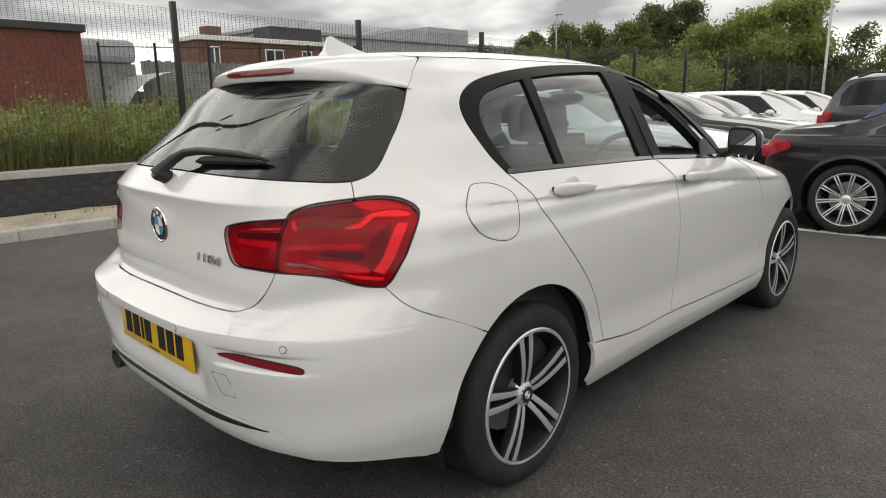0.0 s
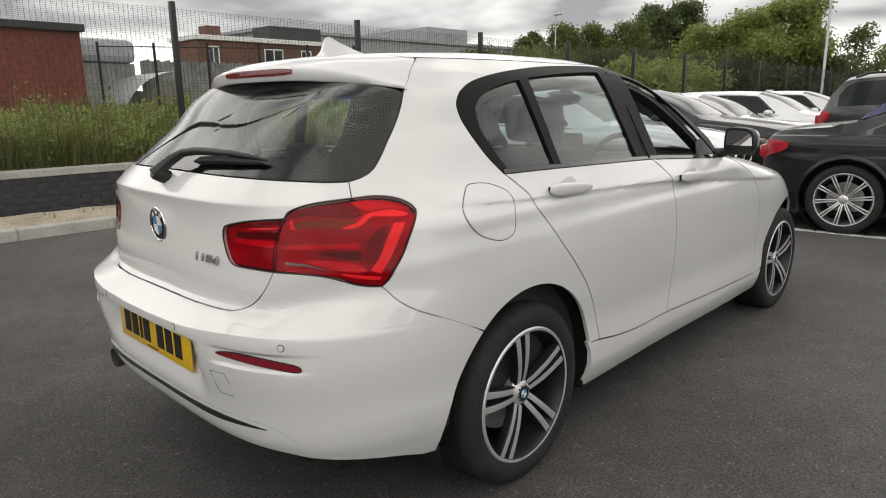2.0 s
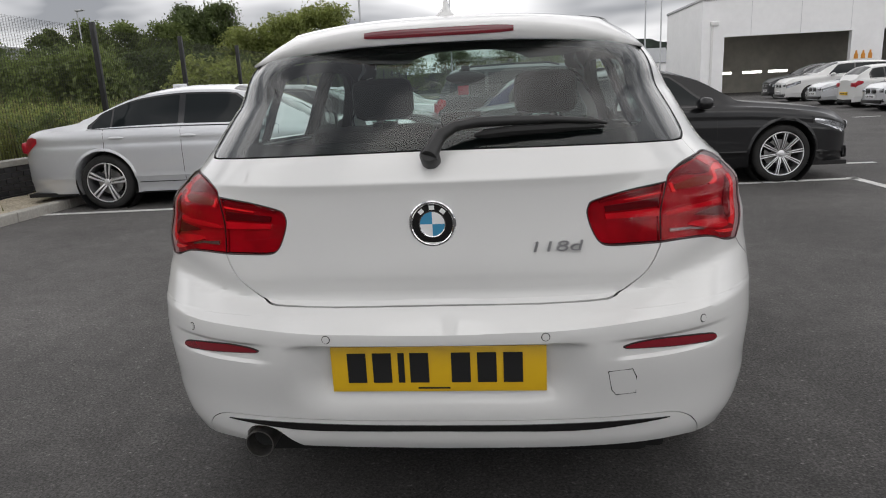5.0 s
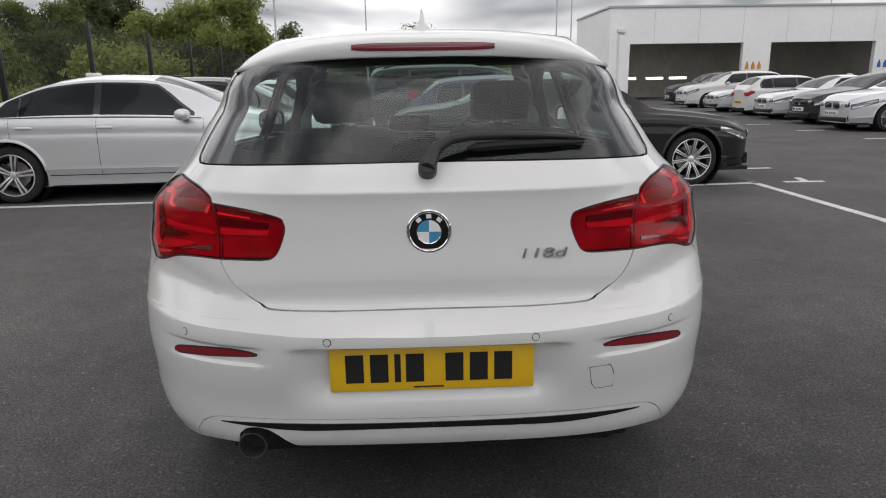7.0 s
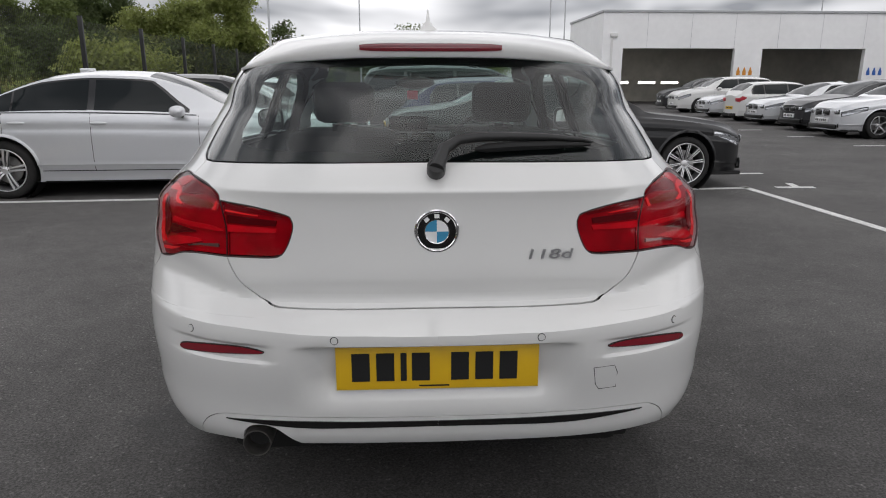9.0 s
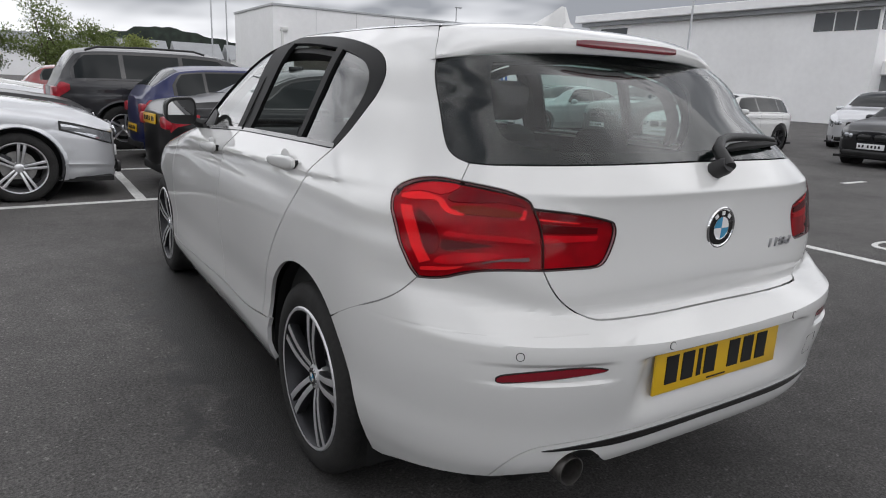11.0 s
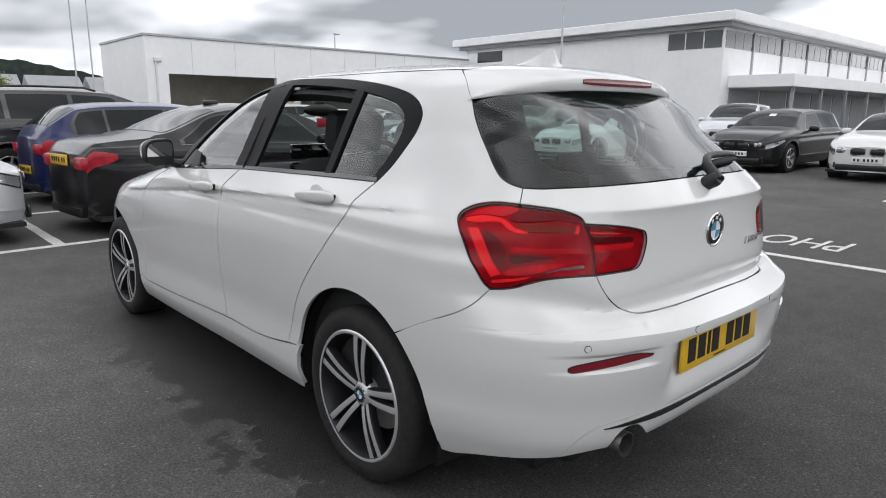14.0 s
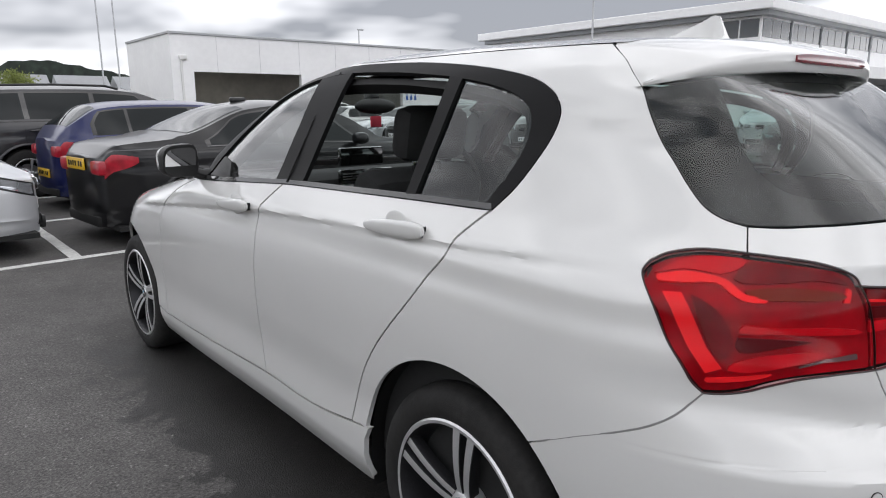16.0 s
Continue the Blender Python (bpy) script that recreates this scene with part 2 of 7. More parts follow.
def curve_through(xs, ys):
    """A function that runs smoothly, without overshoot, through the knots."""
    xs, ys = np.array(xs, float), np.array(ys, float)
    h, d = np.diff(xs), np.diff(ys) / np.diff(xs)
    m = np.zeros(len(xs))
    m[0], m[-1] = d[0], d[-1]
    for i in range(1, len(xs) - 1):
        if d[i - 1] * d[i] > 0:
            w1, w2 = 2 * h[i] + h[i - 1], h[i] + 2 * h[i - 1]
            m[i] = (w1 + w2) / (w1 / d[i - 1] + w2 / d[i])

    def f(x):
        x = np.clip(np.asarray(x, float), xs[0], xs[-1])
        i = np.clip(np.searchsorted(xs, x) - 1, 0, len(xs) - 2)
        t = (x - xs[i]) / h[i]
        return ys[i] * (1 + 2 * t) * (1 - t) ** 2 + m[i] * h[i] * t * (1 - t) ** 2 + ys[i + 1] * t * t * (3 - 2 * t) + m[i + 1] * h[i] * t * t * (t - 1)

    return f
# ---- the car park ----
def asphalt_material():
    m = material("worn_asphalt", (0.052, 0.052, 0.053), rough=0.85, spread=0.0, specular=0.35)
    n, l = m.node_tree.nodes, m.node_tree.links
    b = n["Principled BSDF"]
    co = n.new("ShaderNodeTexCoord")

    def tex(kind, scale, detail=3.0):
        t = n.new(kind)
        t.inputs["Scale"].default_value = scale
        if kind == "ShaderNodeTexNoise":
            t.inputs["Detail"].default_value = detail
        l.new(co.outputs["Object"], t.inputs["Vector"])
        return t

    def span(sock, a, b_, c, d):
        r = n.new("ShaderNodeMapRange")
        for k, v in zip(("From Min", "From Max", "To Min", "To Max"), (a, b_, c, d)):
            r.inputs[k].default_value = v
        l.new(sock, r.inputs["Value"])
        return r.outputs["Result"]

    def times(a, b_):
        k = n.new("ShaderNodeMath")
        k.operation = "MULTIPLY"
        l.new(a, k.inputs[0])
        l.new(b_, k.inputs[1])
        return k.outputs[0]

    stones = tex("ShaderNodeTexVoronoi", 190.0)
    tone = n.new("ShaderNodeSeparateXYZ")
    l.new(stones.outputs["Color"], tone.inputs[0])
    pebble = span(tone.outputs["X"], 0.0, 1.0, 0.66, 1.36)
    grain = span(tex("ShaderNodeTexNoise", 95.0, 5.0).outputs["Fac"], 0.3, 0.7, 0.62, 1.45)
    patch = times(span(tex("ShaderNodeTexNoise", 0.9, 5.0).outputs["Fac"], 0.3, 0.7, 0.80, 1.22), span(tex("ShaderNodeTexNoise", 7.0, 6.0).outputs["Fac"], 0.3, 0.7, 0.88, 1.12))
    chip = span(tex("ShaderNodeTexNoise", 42.0, 2.0).outputs["Fac"], 0.64, 0.72, 1.0, 2.0)
    value = times(times(times(grain, patch), chip), pebble)
    # tone ramps by position: darker behind the car, lighter beside it and further left
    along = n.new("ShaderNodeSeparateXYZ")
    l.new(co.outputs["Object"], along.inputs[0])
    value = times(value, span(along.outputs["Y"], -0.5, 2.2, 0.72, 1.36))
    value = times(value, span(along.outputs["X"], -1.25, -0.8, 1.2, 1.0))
    # rain-water that ran out beside the car: a dark, smoother stain with a ragged edge
    sep = n.new("ShaderNodeSeparateXYZ")
    l.new(co.outputs["Object"], sep.inputs[0])
    ragged = tex("ShaderNodeTexNoise", 5.5, 8.0)
    ragged.inputs["Roughness"].default_value = 0.6
    edge = n.new("ShaderNodeMath")
    edge.operation = "MULTIPLY_ADD"
    l.new(ragged.outputs["Fac"], edge.inputs[0])
    edge.inputs[1].default_value = 0.95
    l.new(sep.outputs["X"], edge.inputs[2])
    side = span(edge.outputs[0], -0.615, -0.600, 0.0, 1.0)
    back = span(sep.outputs["Y"], 0.5, 1.0, 0.0, 1.0)
    ahead = span(sep.outputs["Y"], 3.5, 3.75, 1.0, 0.0)
    right = span(sep.outputs["X"], 0.4, 0.7, 1.0, 0.0)
    wet = times(times(side, back), times(ahead, right))
    value = times(value, span(wet, 0.0, 1.0, 1.0, 0.36))
    sc = n.new("ShaderNodeVectorMath")
    sc.operation = "SCALE"
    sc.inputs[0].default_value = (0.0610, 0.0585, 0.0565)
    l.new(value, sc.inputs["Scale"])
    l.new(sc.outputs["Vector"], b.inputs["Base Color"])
    l.new(span(wet, 0.0, 1.0, 0.86, 0.5), b.inputs["Roughness"])
    bp = n.new("ShaderNodeBump")
    bp.inputs["Strength"].default_value, bp.inputs["Distance"].default_value = 0.4, 0.004
    l.new(stones.outputs["Distance"], bp.inputs["Height"])
    l.new(bp.outputs["Normal"], b.inputs["Normal"])
    return m


ASPHALT = asphalt_material()
LINE_WHITE = material("worn_white_road_paint", (0.62, 0.62, 0.60), rough=0.75, spread=0.18, grain=28.0, stain=0.12, stain_scale=5.0, bump=0.3, bump_scale=150.0)
CONCRETE = material("pale_concrete_kerb", (0.40, 0.385, 0.35), rough=0.85, spread=0.12, grain=30.0, stain=0.15, stain_scale=3.0, bump=0.25, bump_scale=90.0)
GRAVEL = material("sandy_gravel", (0.42, 0.37, 0.28), rough=0.95, spread=0.35, grain=45.0, stain=0.2, stain_scale=3.0, bump=0.8, bump_scale=60.0)
SOIL = material("grassy_soil", (0.10, 0.11, 0.05), rough=0.95, spread=0.4, grain=9.0, stain=0.3, stain_scale=0.7, bump=0.5, bump_scale=20.0)
BRICK_BLACK = material("blue_black_engineering_brick", (0.030, 0.030, 0.033), rough=0.55, spread=0.3, grain=14.0, stain=0.3, stain_scale=3.0, bump=0.2, bump_scale=90.0)
MORTAR = material("grey_mortar", (0.16, 0.155, 0.145), rough=0.95, spread=0.2, grain=50.0)
COPING = material("pale_stone_coping", (0.42, 0.41, 0.38), rough=0.85, spread=0.1, grain=25.0, stain=0.12, stain_scale=2.0)
FENCE_BLACK = material("black_powder_coated_steel", (0.008, 0.008, 0.008), rough=0.45, spread=0.1, grain=60.0)
CLAD_WHITE = material("white_wall_cladding", (0.92, 0.92, 0.92), rough=0.5, spread=0.02, grain=3.0, stain=0.03, stain_scale=0.4)
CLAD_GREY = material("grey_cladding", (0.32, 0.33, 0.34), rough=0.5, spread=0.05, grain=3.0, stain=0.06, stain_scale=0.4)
DOOR_DARK = material("dark_workshop_interior", (0.22, 0.22, 0.21), rough=0.8, spread=0.2, grain=2.0)
BRICK_RED = material("red_brown_brickwork", (0.17, 0.052, 0.036), rough=0.85, spread=0.25, grain=8.0, stain=0.15, stain_scale=0.8)
BRICK_BROWN = material("brown_brickwork", (0.15, 0.075, 0.052), rough=0.85, spread=0.25, grain=6.0, stain=0.15, stain_scale=0.8)
ROOF_DARK = material("dark_roof_felt", (0.05, 0.05, 0.05), rough=0.8, spread=0.15, grain=3.0)
GALV = material("galvanised_steel", (0.42, 0.43, 0.44), rough=0.45, metal=0.6, spread=0.08, grain=14.0)
FRAME_WHITE = material("white_window_frame", (0.78, 0.78, 0.76), rough=0.45)
PANE_DARK = material("dark_window_pane", (0.03, 0.035, 0.04), rough=0.08, coat=0.5)

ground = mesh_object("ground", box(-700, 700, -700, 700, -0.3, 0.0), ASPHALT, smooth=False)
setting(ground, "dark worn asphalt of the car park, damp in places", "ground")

LINE_SLOPE = 0.07


def painted_line(x0, y0, x1, y1, wide=0.10, name="parking_line", label="worn white painted parking bay line on asphalt"):
    a, b = Vector((x0, y0, 0)), Vector((x1, y1, 0))
    d = (b - a).normalized()
    s = Vector((-d.y, d.x, 0)) * wide / 2
    bm = bmesh.new()
    steps = max(2, int((b - a).length / 0.25))
    rows = []
    for i in range(steps + 1):
        p = a.lerp(b, i / steps)
        j1, j2 = random.uniform(-0.004, 0.004), random.uniform(-0.004, 0.004)
        rows.append((bm.verts.new(p + s * (1 + j1 * 20) + Vector((0, 0, 0.004))), bm.verts.new(p - s * (1 + j2 * 20) + Vector((0, 0, 0.004)))))
    for r, q in zip(rows, rows[1:]):
        bm.faces.new((r[0], r[1], q[1], q[0]))
    ext = bmesh.ops.extrude_face_region(bm, geom=bm.faces[:])
    bmesh.ops.translate(bm, vec=(0, 0, -0.006), verts=[v for v in ext["geom"] if isinstance(v, bmesh.types.BMVert)])
    bmesh.ops.recalc_face_normals(bm, faces=bm.faces[:])
    ob = mesh_object(name, bm, LINE_WHITE, smooth=False)
    return setting(ob, label, "road marking")


def bay_y(x, k):
    return 6.25 + LINE_SLOPE * x + 2.45 * k


painted_line(-5.40, bay_y(-5.40, 0), 4.30, bay_y(4.30, 0))
painted_line(4.25, bay_y(4.25, 0) + 0.09, 4.31, -6.0)
for k in (1, 2, 3, 4):
    painted_line(-0.56, bay_y(-0.56, k), 4.25, bay_y(4.25, k))
    painted_line(-5.40, bay_y(-5.40, k), -0.68, bay_y(-0.68, k))
painted_line(-0.62, bay_y(-0.62, 0) + 0.06, -0.62, bay_y(-0.62, 4))
painted_line(4.82, 7.93, 5.20, 7.94)
painted_line(4.66, 6.58, 5.16, 6.56)
painted_line(4.95, 6.62, 5.02, 6.92, 0.09)
for k in range(10):
    painted_line(9.6, 1.9 + 2.6 * k, 10.3, 1.92 + 2.6 * k)

# ---- kerb, gravel margin and low wall on the fence side ----
KX, WX, FX = -5.45, -6.40, -6.25


def kerb_stone(y0, y1, mesh=None):
    bm = bmesh.new()
    add_box(bm, -0.07, 0.07, y0 + 0.004, y1 - 0.004, -0.02, 0.115, 0.016)
    return bm


kerb = mesh_object("kerb", box(KX - 0.055, KX + 0.055, -8, 40, -0.05, 0.09), CONCRETE, smooth=False)
setting(kerb, "pale concrete kerb edging the asphalt", "kerb")
gravel = bmesh.new()
bmesh.ops.create_grid(gravel, x_segments=14, y_segments=260, size=0.5)
for v in gravel.verts:
    v.co = Vector((WX + 0.1 + (v.co.x + 0.5) * (KX - 0.06 - WX - 0.1), -8 + (v.co.y + 0.5) * 48, 0.085 + 0.05 * (0.5 - v.co.x) + 0.02 * noise.noise(Vector((v.co.x * 9, v.co.y * 160, 1)))))
gravel = mesh_object("gravel_margin", gravel, GRAVEL)
setting(gravel, "sandy gravel margin with weeds between kerb and wall", "gravel")
low_wall = mesh_object("low_wall", box(WX - 0.20, WX - 0.004, -8, 40, -0.1, 0.52), MORTAR, smooth=False)
setting(low_wall, "low black brick retaining wall with pale stone coping", "wall")
coping = part("coping", box(WX - 0.24, WX + 0.03, -8, 40, 0.523, 0.60, 0.01), COPING, low_wall, "pale stone coping")

# ---- verge behind the wall ----
verge = bmesh.new()
bmesh.ops.create_grid(verge, x_segments=40, y_segments=60, size=0.5)
for v in verge.verts:
    x, y = WX - 0.25 - (v.co.x + 0.5) * 60, -25 + (v.co.y + 0.5) * 110
    v.co = Vector((x, y, 0.5 + 0.35 * min(1, (WX - 0.25 - x) / 6) + 0.12 * noise.noise(Vector((x * 0.3, y * 0.3, 0)))))
verge = mesh_object("verge", verge, SOIL)
setting(verge, "rough grassy verge behind the low wall", "ground")

# ---- garage and showroom ----
garage = thing("garage_building", "white flat-roofed workshop building with two open vehicle doors", "building")
GX, GY, GH = 12.9, 43.6, 5.95


for a, b, z0, z1 in ((GX, 14.3, 0, GH), (22.0, 23.9, 0, GH), (31.1, 41.6, 0, GH), (14.3, 22.0, 3.68, GH), (23.9, 31.1, 3.68, GH)):
    part("front_wall", box(a, b, GY, GY + 0.35, z0, z1), CLAD_WHITE, garage, smooth=False)
part("side_wall", box(GX, GX + 0.35, GY + 0.352, GY + 9.2, 0, GH), CLAD_WHITE, garage, smooth=False)
part("roof", box(GX - 0.08, 41.6, GY - 0.08, GY + 9.2, GH + 0.002, GH + 0.16, 0.02), GALV, garage, "grey metal roof edge", smooth=False)
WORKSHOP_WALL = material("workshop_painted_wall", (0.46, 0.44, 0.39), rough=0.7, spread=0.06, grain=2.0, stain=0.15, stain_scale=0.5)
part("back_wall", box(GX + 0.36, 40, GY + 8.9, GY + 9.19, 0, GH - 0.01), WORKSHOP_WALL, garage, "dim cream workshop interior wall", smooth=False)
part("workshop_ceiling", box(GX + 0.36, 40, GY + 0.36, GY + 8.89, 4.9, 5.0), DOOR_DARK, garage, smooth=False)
for i in range(10):
    part("downpipe" if i == 0 else "panel_joint", box(GX + 0.55, GX + 0.67, GY - 0.12, GY - 0.002, 0, 4.4) if i == 0 else box(GX + 3.0 * i - 0.005, GX + 3.0 * i + 0.005, GY - 0.008, GY - 0.001, 3.70, GH), FRAME_WHITE if i == 0 else CLAD_GREY, garage, smooth=False)
part("hopper", box(GX + 0.48, GX + 0.98, GY - 0.2, GY - 0.002, 4.4, 4.65, 0.02), FRAME_WHITE, garage)
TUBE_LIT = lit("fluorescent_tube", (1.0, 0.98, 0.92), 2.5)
for x in (15.5, 17.6, 19.4, 26.5):
    part("strip_light", box(x, x + 1.3, GY + 6.0, GY + 6.12, 1.38, 1.56), TUBE_LIT, garage, "lit fluorescent strip light", smooth=False)

SIGN_ORANGE = material("orange_bay_sign", (0.65, 0.26, 0.03), rough=0.5)
SIGN_BLUE_BAY = material("blue_bay_sign", (0.03, 0.12, 0.42), rough=0.5)
for x0, tone, lab in ((22.35, SIGN_ORANGE, "small orange bay sign"), (31.5, SIGN_BLUE_BAY, "small blue bay sign")):
    for k in range(3):
        bm = bmesh.new()
        add_tube(bm, [(x0 + 0.42 * k, GY - 0.02, z) for z in (1.95, 2.20, 2.32, 2.45)], [0.13, 0.12, 0.06, 0.05], 10)
        bmesh.ops.scale(bm, vec=(1, 0.12, 1), space=Matrix.Translation((0, -(GY - 0.02), 0)), verts=bm.verts[:])
        part("bay_sign", bm, tone, garage, lab)
show = thing("showroom_building", "white two-storey showroom with overhanging roof and strip windows", "building")
SX, SY, SH = 41.4, 19.8, 6.85
part("wall", box(SX, SX + 60, SY, SY + 24, 0, SH), CLAD_WHITE, show, smooth=False)
part("roof", box(SX - 0.9, SX + 61, SY - 1.0, SY + 25.0, SH + 0.3, SH + 0.90, 0.05), CLAD_WHITE, show, "white overhanging flat roof", smooth=False)
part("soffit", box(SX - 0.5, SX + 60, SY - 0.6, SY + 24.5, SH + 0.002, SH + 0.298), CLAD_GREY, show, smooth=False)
for i in range(3):
    part("window", box(SX - 0.03, SX - 0.002, SY + 0.15 + i * 1.3, SY + 1.35 + i * 1.3, SH - 1.25, SH - 0.15), PANE_DARK, show, smooth=False)
for i in range(30):
    part("window", box(SX + 0.2 + i * 1.3, SX + 1.4 + i * 1.3, SY - 0.03, SY - 0.002, SH - 1.25, SH - 0.15), PANE_DARK, show, smooth=False)
part("window", box(SX - 0.03, SX - 0.002, SY + 19.6, SY + 22.6, SH - 1.15, SH - 0.25), PANE_DARK, show, smooth=False)
part("canopy", box(SX + 1.0, SX + 60, SY - 4.2, SY - 0.004, 3.05, 3.85, 0.04), CLAD_WHITE, show, "white canopy over the showroom front", smooth=False)
for i in range(12):
    part("canopy_post", box(SX + 1.6 + i * 5, SX + 1.8 + i * 5, SY - 4.0, SY - 3.8, 0, 3.05), CLAD_GREY, show, smooth=False)
    part("facade_panel", box(SX + 1.2 + i * 5, SX + 5.9 + i * 5, SY - 0.05, SY - 0.003, 0.1, 3.0), CLAD_GREY, show, smooth=False)
    part("mullion", box(SX + 4.2 + i * 5, SX + 4.36 + i * 5, SY - 0.12, SY - 0.004, 3.9, SH), GALV, show, smooth=False)
# ---- body surface of the white hatchback: plan outline at each height ----
# y runs from the tail (about -0.05) to the nose, x is half the width, z is height
tail_y = curve_through([0.20, 0.30, 0.36, 0.45, 0.56, 0.62, 0.655, 0.6645, 0.666, 0.6675, 0.690, 0.705, 0.716, 0.724, 0.745, 0.77, 0.785, 0.80, 0.88, 0.95, 0.99, 1.008, 1.016, 1.022, 1.032, 1.08, 1.20, 1.36, 1.42], [0.10, 0.035, 0.00, -0.018, -0.045, -0.056, -0.0600, -0.0600, -0.0595, -0.0565, -0.016, 0.010, 0.032, 0.044, 0.046, 0.040, 0.0365, 0.036, 0.043, 0.047, 0.047, 0.0445, 0.0435, 0.047, 0.057, 0.107, 0.255, 0.475, 0.56])
half_w = curve_through([0.20, 0.27, 0.31, 0.37, 0.40, 0.46, 0.60, 0.75, 0.86, 0.91, 0.945, 0.965, 1.00, 1.06, 1.20, 1.366, 1.43], [0.835, 0.868, 0.878, 0.879, 0.877, 0.874, 0.886, 0.892, 0.884, 0.872, 0.870, 0.862, 0.838, 0.797, 0.735, 0.650, 0.570])
tail_n = curve_through([0.20, 0.50, 0.60, 0.66, 0.72, 0.80, 0.95, 1.02, 1.06, 1.20, 1.33, 1.43], [4.2, 3.9, 3.6, 3.35, 3.1, 3.0, 3.0, 3.4, 3.7, 3.8, 6.8, 6.0])
corner_y = curve_through([0.20, 0.70, 0.95, 1.06, 1.20, 1.43], [0.56, 0.55, 0.60, 0.84, 0.975, 1.27])
tail_w = curve_through([0.20, 0.30, 0.36, 0.45, 0.60, 0.70, 0.80, 0.90], [-0.045, -0.030, -0.008, 0.012, 0.008, 0.0, -0.006, 0.0])
nose_y = curve_through([0.20, 0.30, 0.50, 0.62, 0.74, 0.82, 0.90, 0.97, 1.02, 1.10, 1.25, 1.38, 1.43], [4.12, 4.18, 4.20, 4.17, 4.07, 3.95, 3.62, 3.22, 2.98, 2.84, 2.56, 2.26, 2.08])
nose_d = curve_through([0.20, 0.70, 0.90, 1.00, 1.10, 1.43], [0.80, 0.85, 0.90, 0.75, 0.55, 0.50])
nose_n = curve_through([0.20, 0.70, 0.90, 1.00, 1.43], [3.4, 3.2, 3.6, 3.4, 3.2])


def ease(v, a, b):
    t = np.clip((np.asarray(v, float) - a) / (b - a), 0, 1)
    return t * t * (3 - 2 * t)


def dents(x, z):
    """Hollows of the tail: the number plate's seat, the reflectors' scoops, the plate of the badge."""
    seat = 0.046 * (1 - ease(x, 0.276, 0.362 + 0.10 * (0.62 - z))) * ease(z, 0.43, 0.55) * (1 - ease(z, 0.624, 0.640))
    scoop = 0.012 * ease(x, 0.42, 0.47) * (1 - ease(x, 0.60, 0.76)) * ease(z, 0.582, 0.592) * (1 - ease(z, 0.628, 0.640))
    return seat + scoop


def edge_rise(x):
    """How far the bumper's upper edge climbs from the middle outwards."""
    return 0.003 * ease(x, 0.06, 0.2) + 0.011 * ease(x, 0.25, 0.55) + 0.006 * ease(x, 0.60, 0.85)


def ledge_tail(x, z):
    """Rearward reach of the tail at a half width and height; the ledge over the bumper's edge widens towards the lamps."""
    t, up = ease(x, 0.48, 0.86), edge_rise(x)
    above = 0.666 + (z - 0.666 - up) * 0.054 / (0.054 - up + 0.06 * t)
    below = np.minimum(z - up * ease(z, 0.58, 0.666), 0.666)
    zz = np.where(z >= 0.666 + up, above, below)
    return tail_y(zz + (z - zz) * ease(z, 0.80, 0.90))


def outline(z):
    """Half the plan outline at height z, from the tail's middle along the side to the nose's middle: x and y."""
    w, n, yc = half_w(z), tail_n(z), corner_y(z)
    f = np.linspace(0, 1, 140)
    a = f**0.8 * math.pi / 2
    x1 = w * np.sin(a) ** (2 / n)
    x0 = np.linspace(0, x1[1], 12)[:-1]
    ca = np.concatenate([np.sqrt(np.clip(1 - (x0 / w) ** n, 0, 1)), np.cos(a)[1:]])
    x1 = np.concatenate([x0, x1[1:]])
    y1 = yc + (ledge_tail(x1, z) - yc) * ca + dents(x1, z)
    yf, df, nf = nose_y(z), nose_d(z), nose_n(z)
    ys = np.linspace(yc, yf - df, 60)[1:-1]
    a = np.linspace(1, 0, 90) * math.pi / 2
    x3, y3 = w * np.sin(a) ** (2 / nf), yf - df * (1 - np.cos(a))
    x, y = np.concatenate([x1, np.full(len(ys), w), x3]), np.concatenate([y1, ys, y3])
    x = x * (1 - 0.03 * np.clip((y - 2.2) / 1.6, 0, 1) ** 2 - 0.012 * np.exp(-(((y - 1.95) / 0.55) ** 2)))
    x = x + tail_w(min(z, 0.9)) * (x / w) ** 3 * np.clip(1 - (y - 0.35) / 0.6, 0, 1)
    # shoulder crease: a small step in the side that falls towards the nose
    u = np.interp(y, CREASE_Y, CREASE_Z) - z
    step = np.where(u < 0, 0.0, np.minimum(u / 0.012, 1.0) * np.exp(-np.maximum(u - 0.012, 0.0) / 0.08))
    x = x - 0.0100 * step * np.clip((y - 0.38) / 0.25, 0, 1) * np.clip((3.35 - y) / 0.3, 0, 1)
    return x, y


CREASE_Y = [0.37, 0.57, 0.82, 1.10, 1.45, 1.80, 2.20, 2.70, 3.18]
CREASE_Z = [1.004, 0.999, 0.985, 0.974, 0.966, 0.953, 0.924, 0.885, 0.843]
OUTLINES = {}


def outline_at(z):
    key = int(round(z * 1000))
    if key not in OUTLINES:
        x, y = outline(key / 1000)
        k = int(np.argmax(x + y))
        OUTLINES[key] = (x, y, np.maximum.accumulate((x + y)[:k + 1]), k)
    return OUTLINES[key]


def skin(c, z):
    """The place on the right half of the skin where x + y = c, at height z."""
    x, y, s, k = outline_at(z)
    return np.array([np.interp(c, s, x[:k + 1]), np.interp(c, s, y[:k + 1]), z])


def side_c(y, z):
    """x + y where the side reaches y."""
    xs, ys, s, k = outline_at(z)
    return y + float(np.interp(y, ys[:k + 1], xs[:k + 1]))


def skin_normal(c, z):
    e = 0.006
    a, b = skin(c + e, z) - skin(c - e, z), skin(c, min(z + e, 1.43)) - skin(c, z - e)
    n = np.cross(a, b)
    return n / (np.linalg.norm(n) + 1e-9)


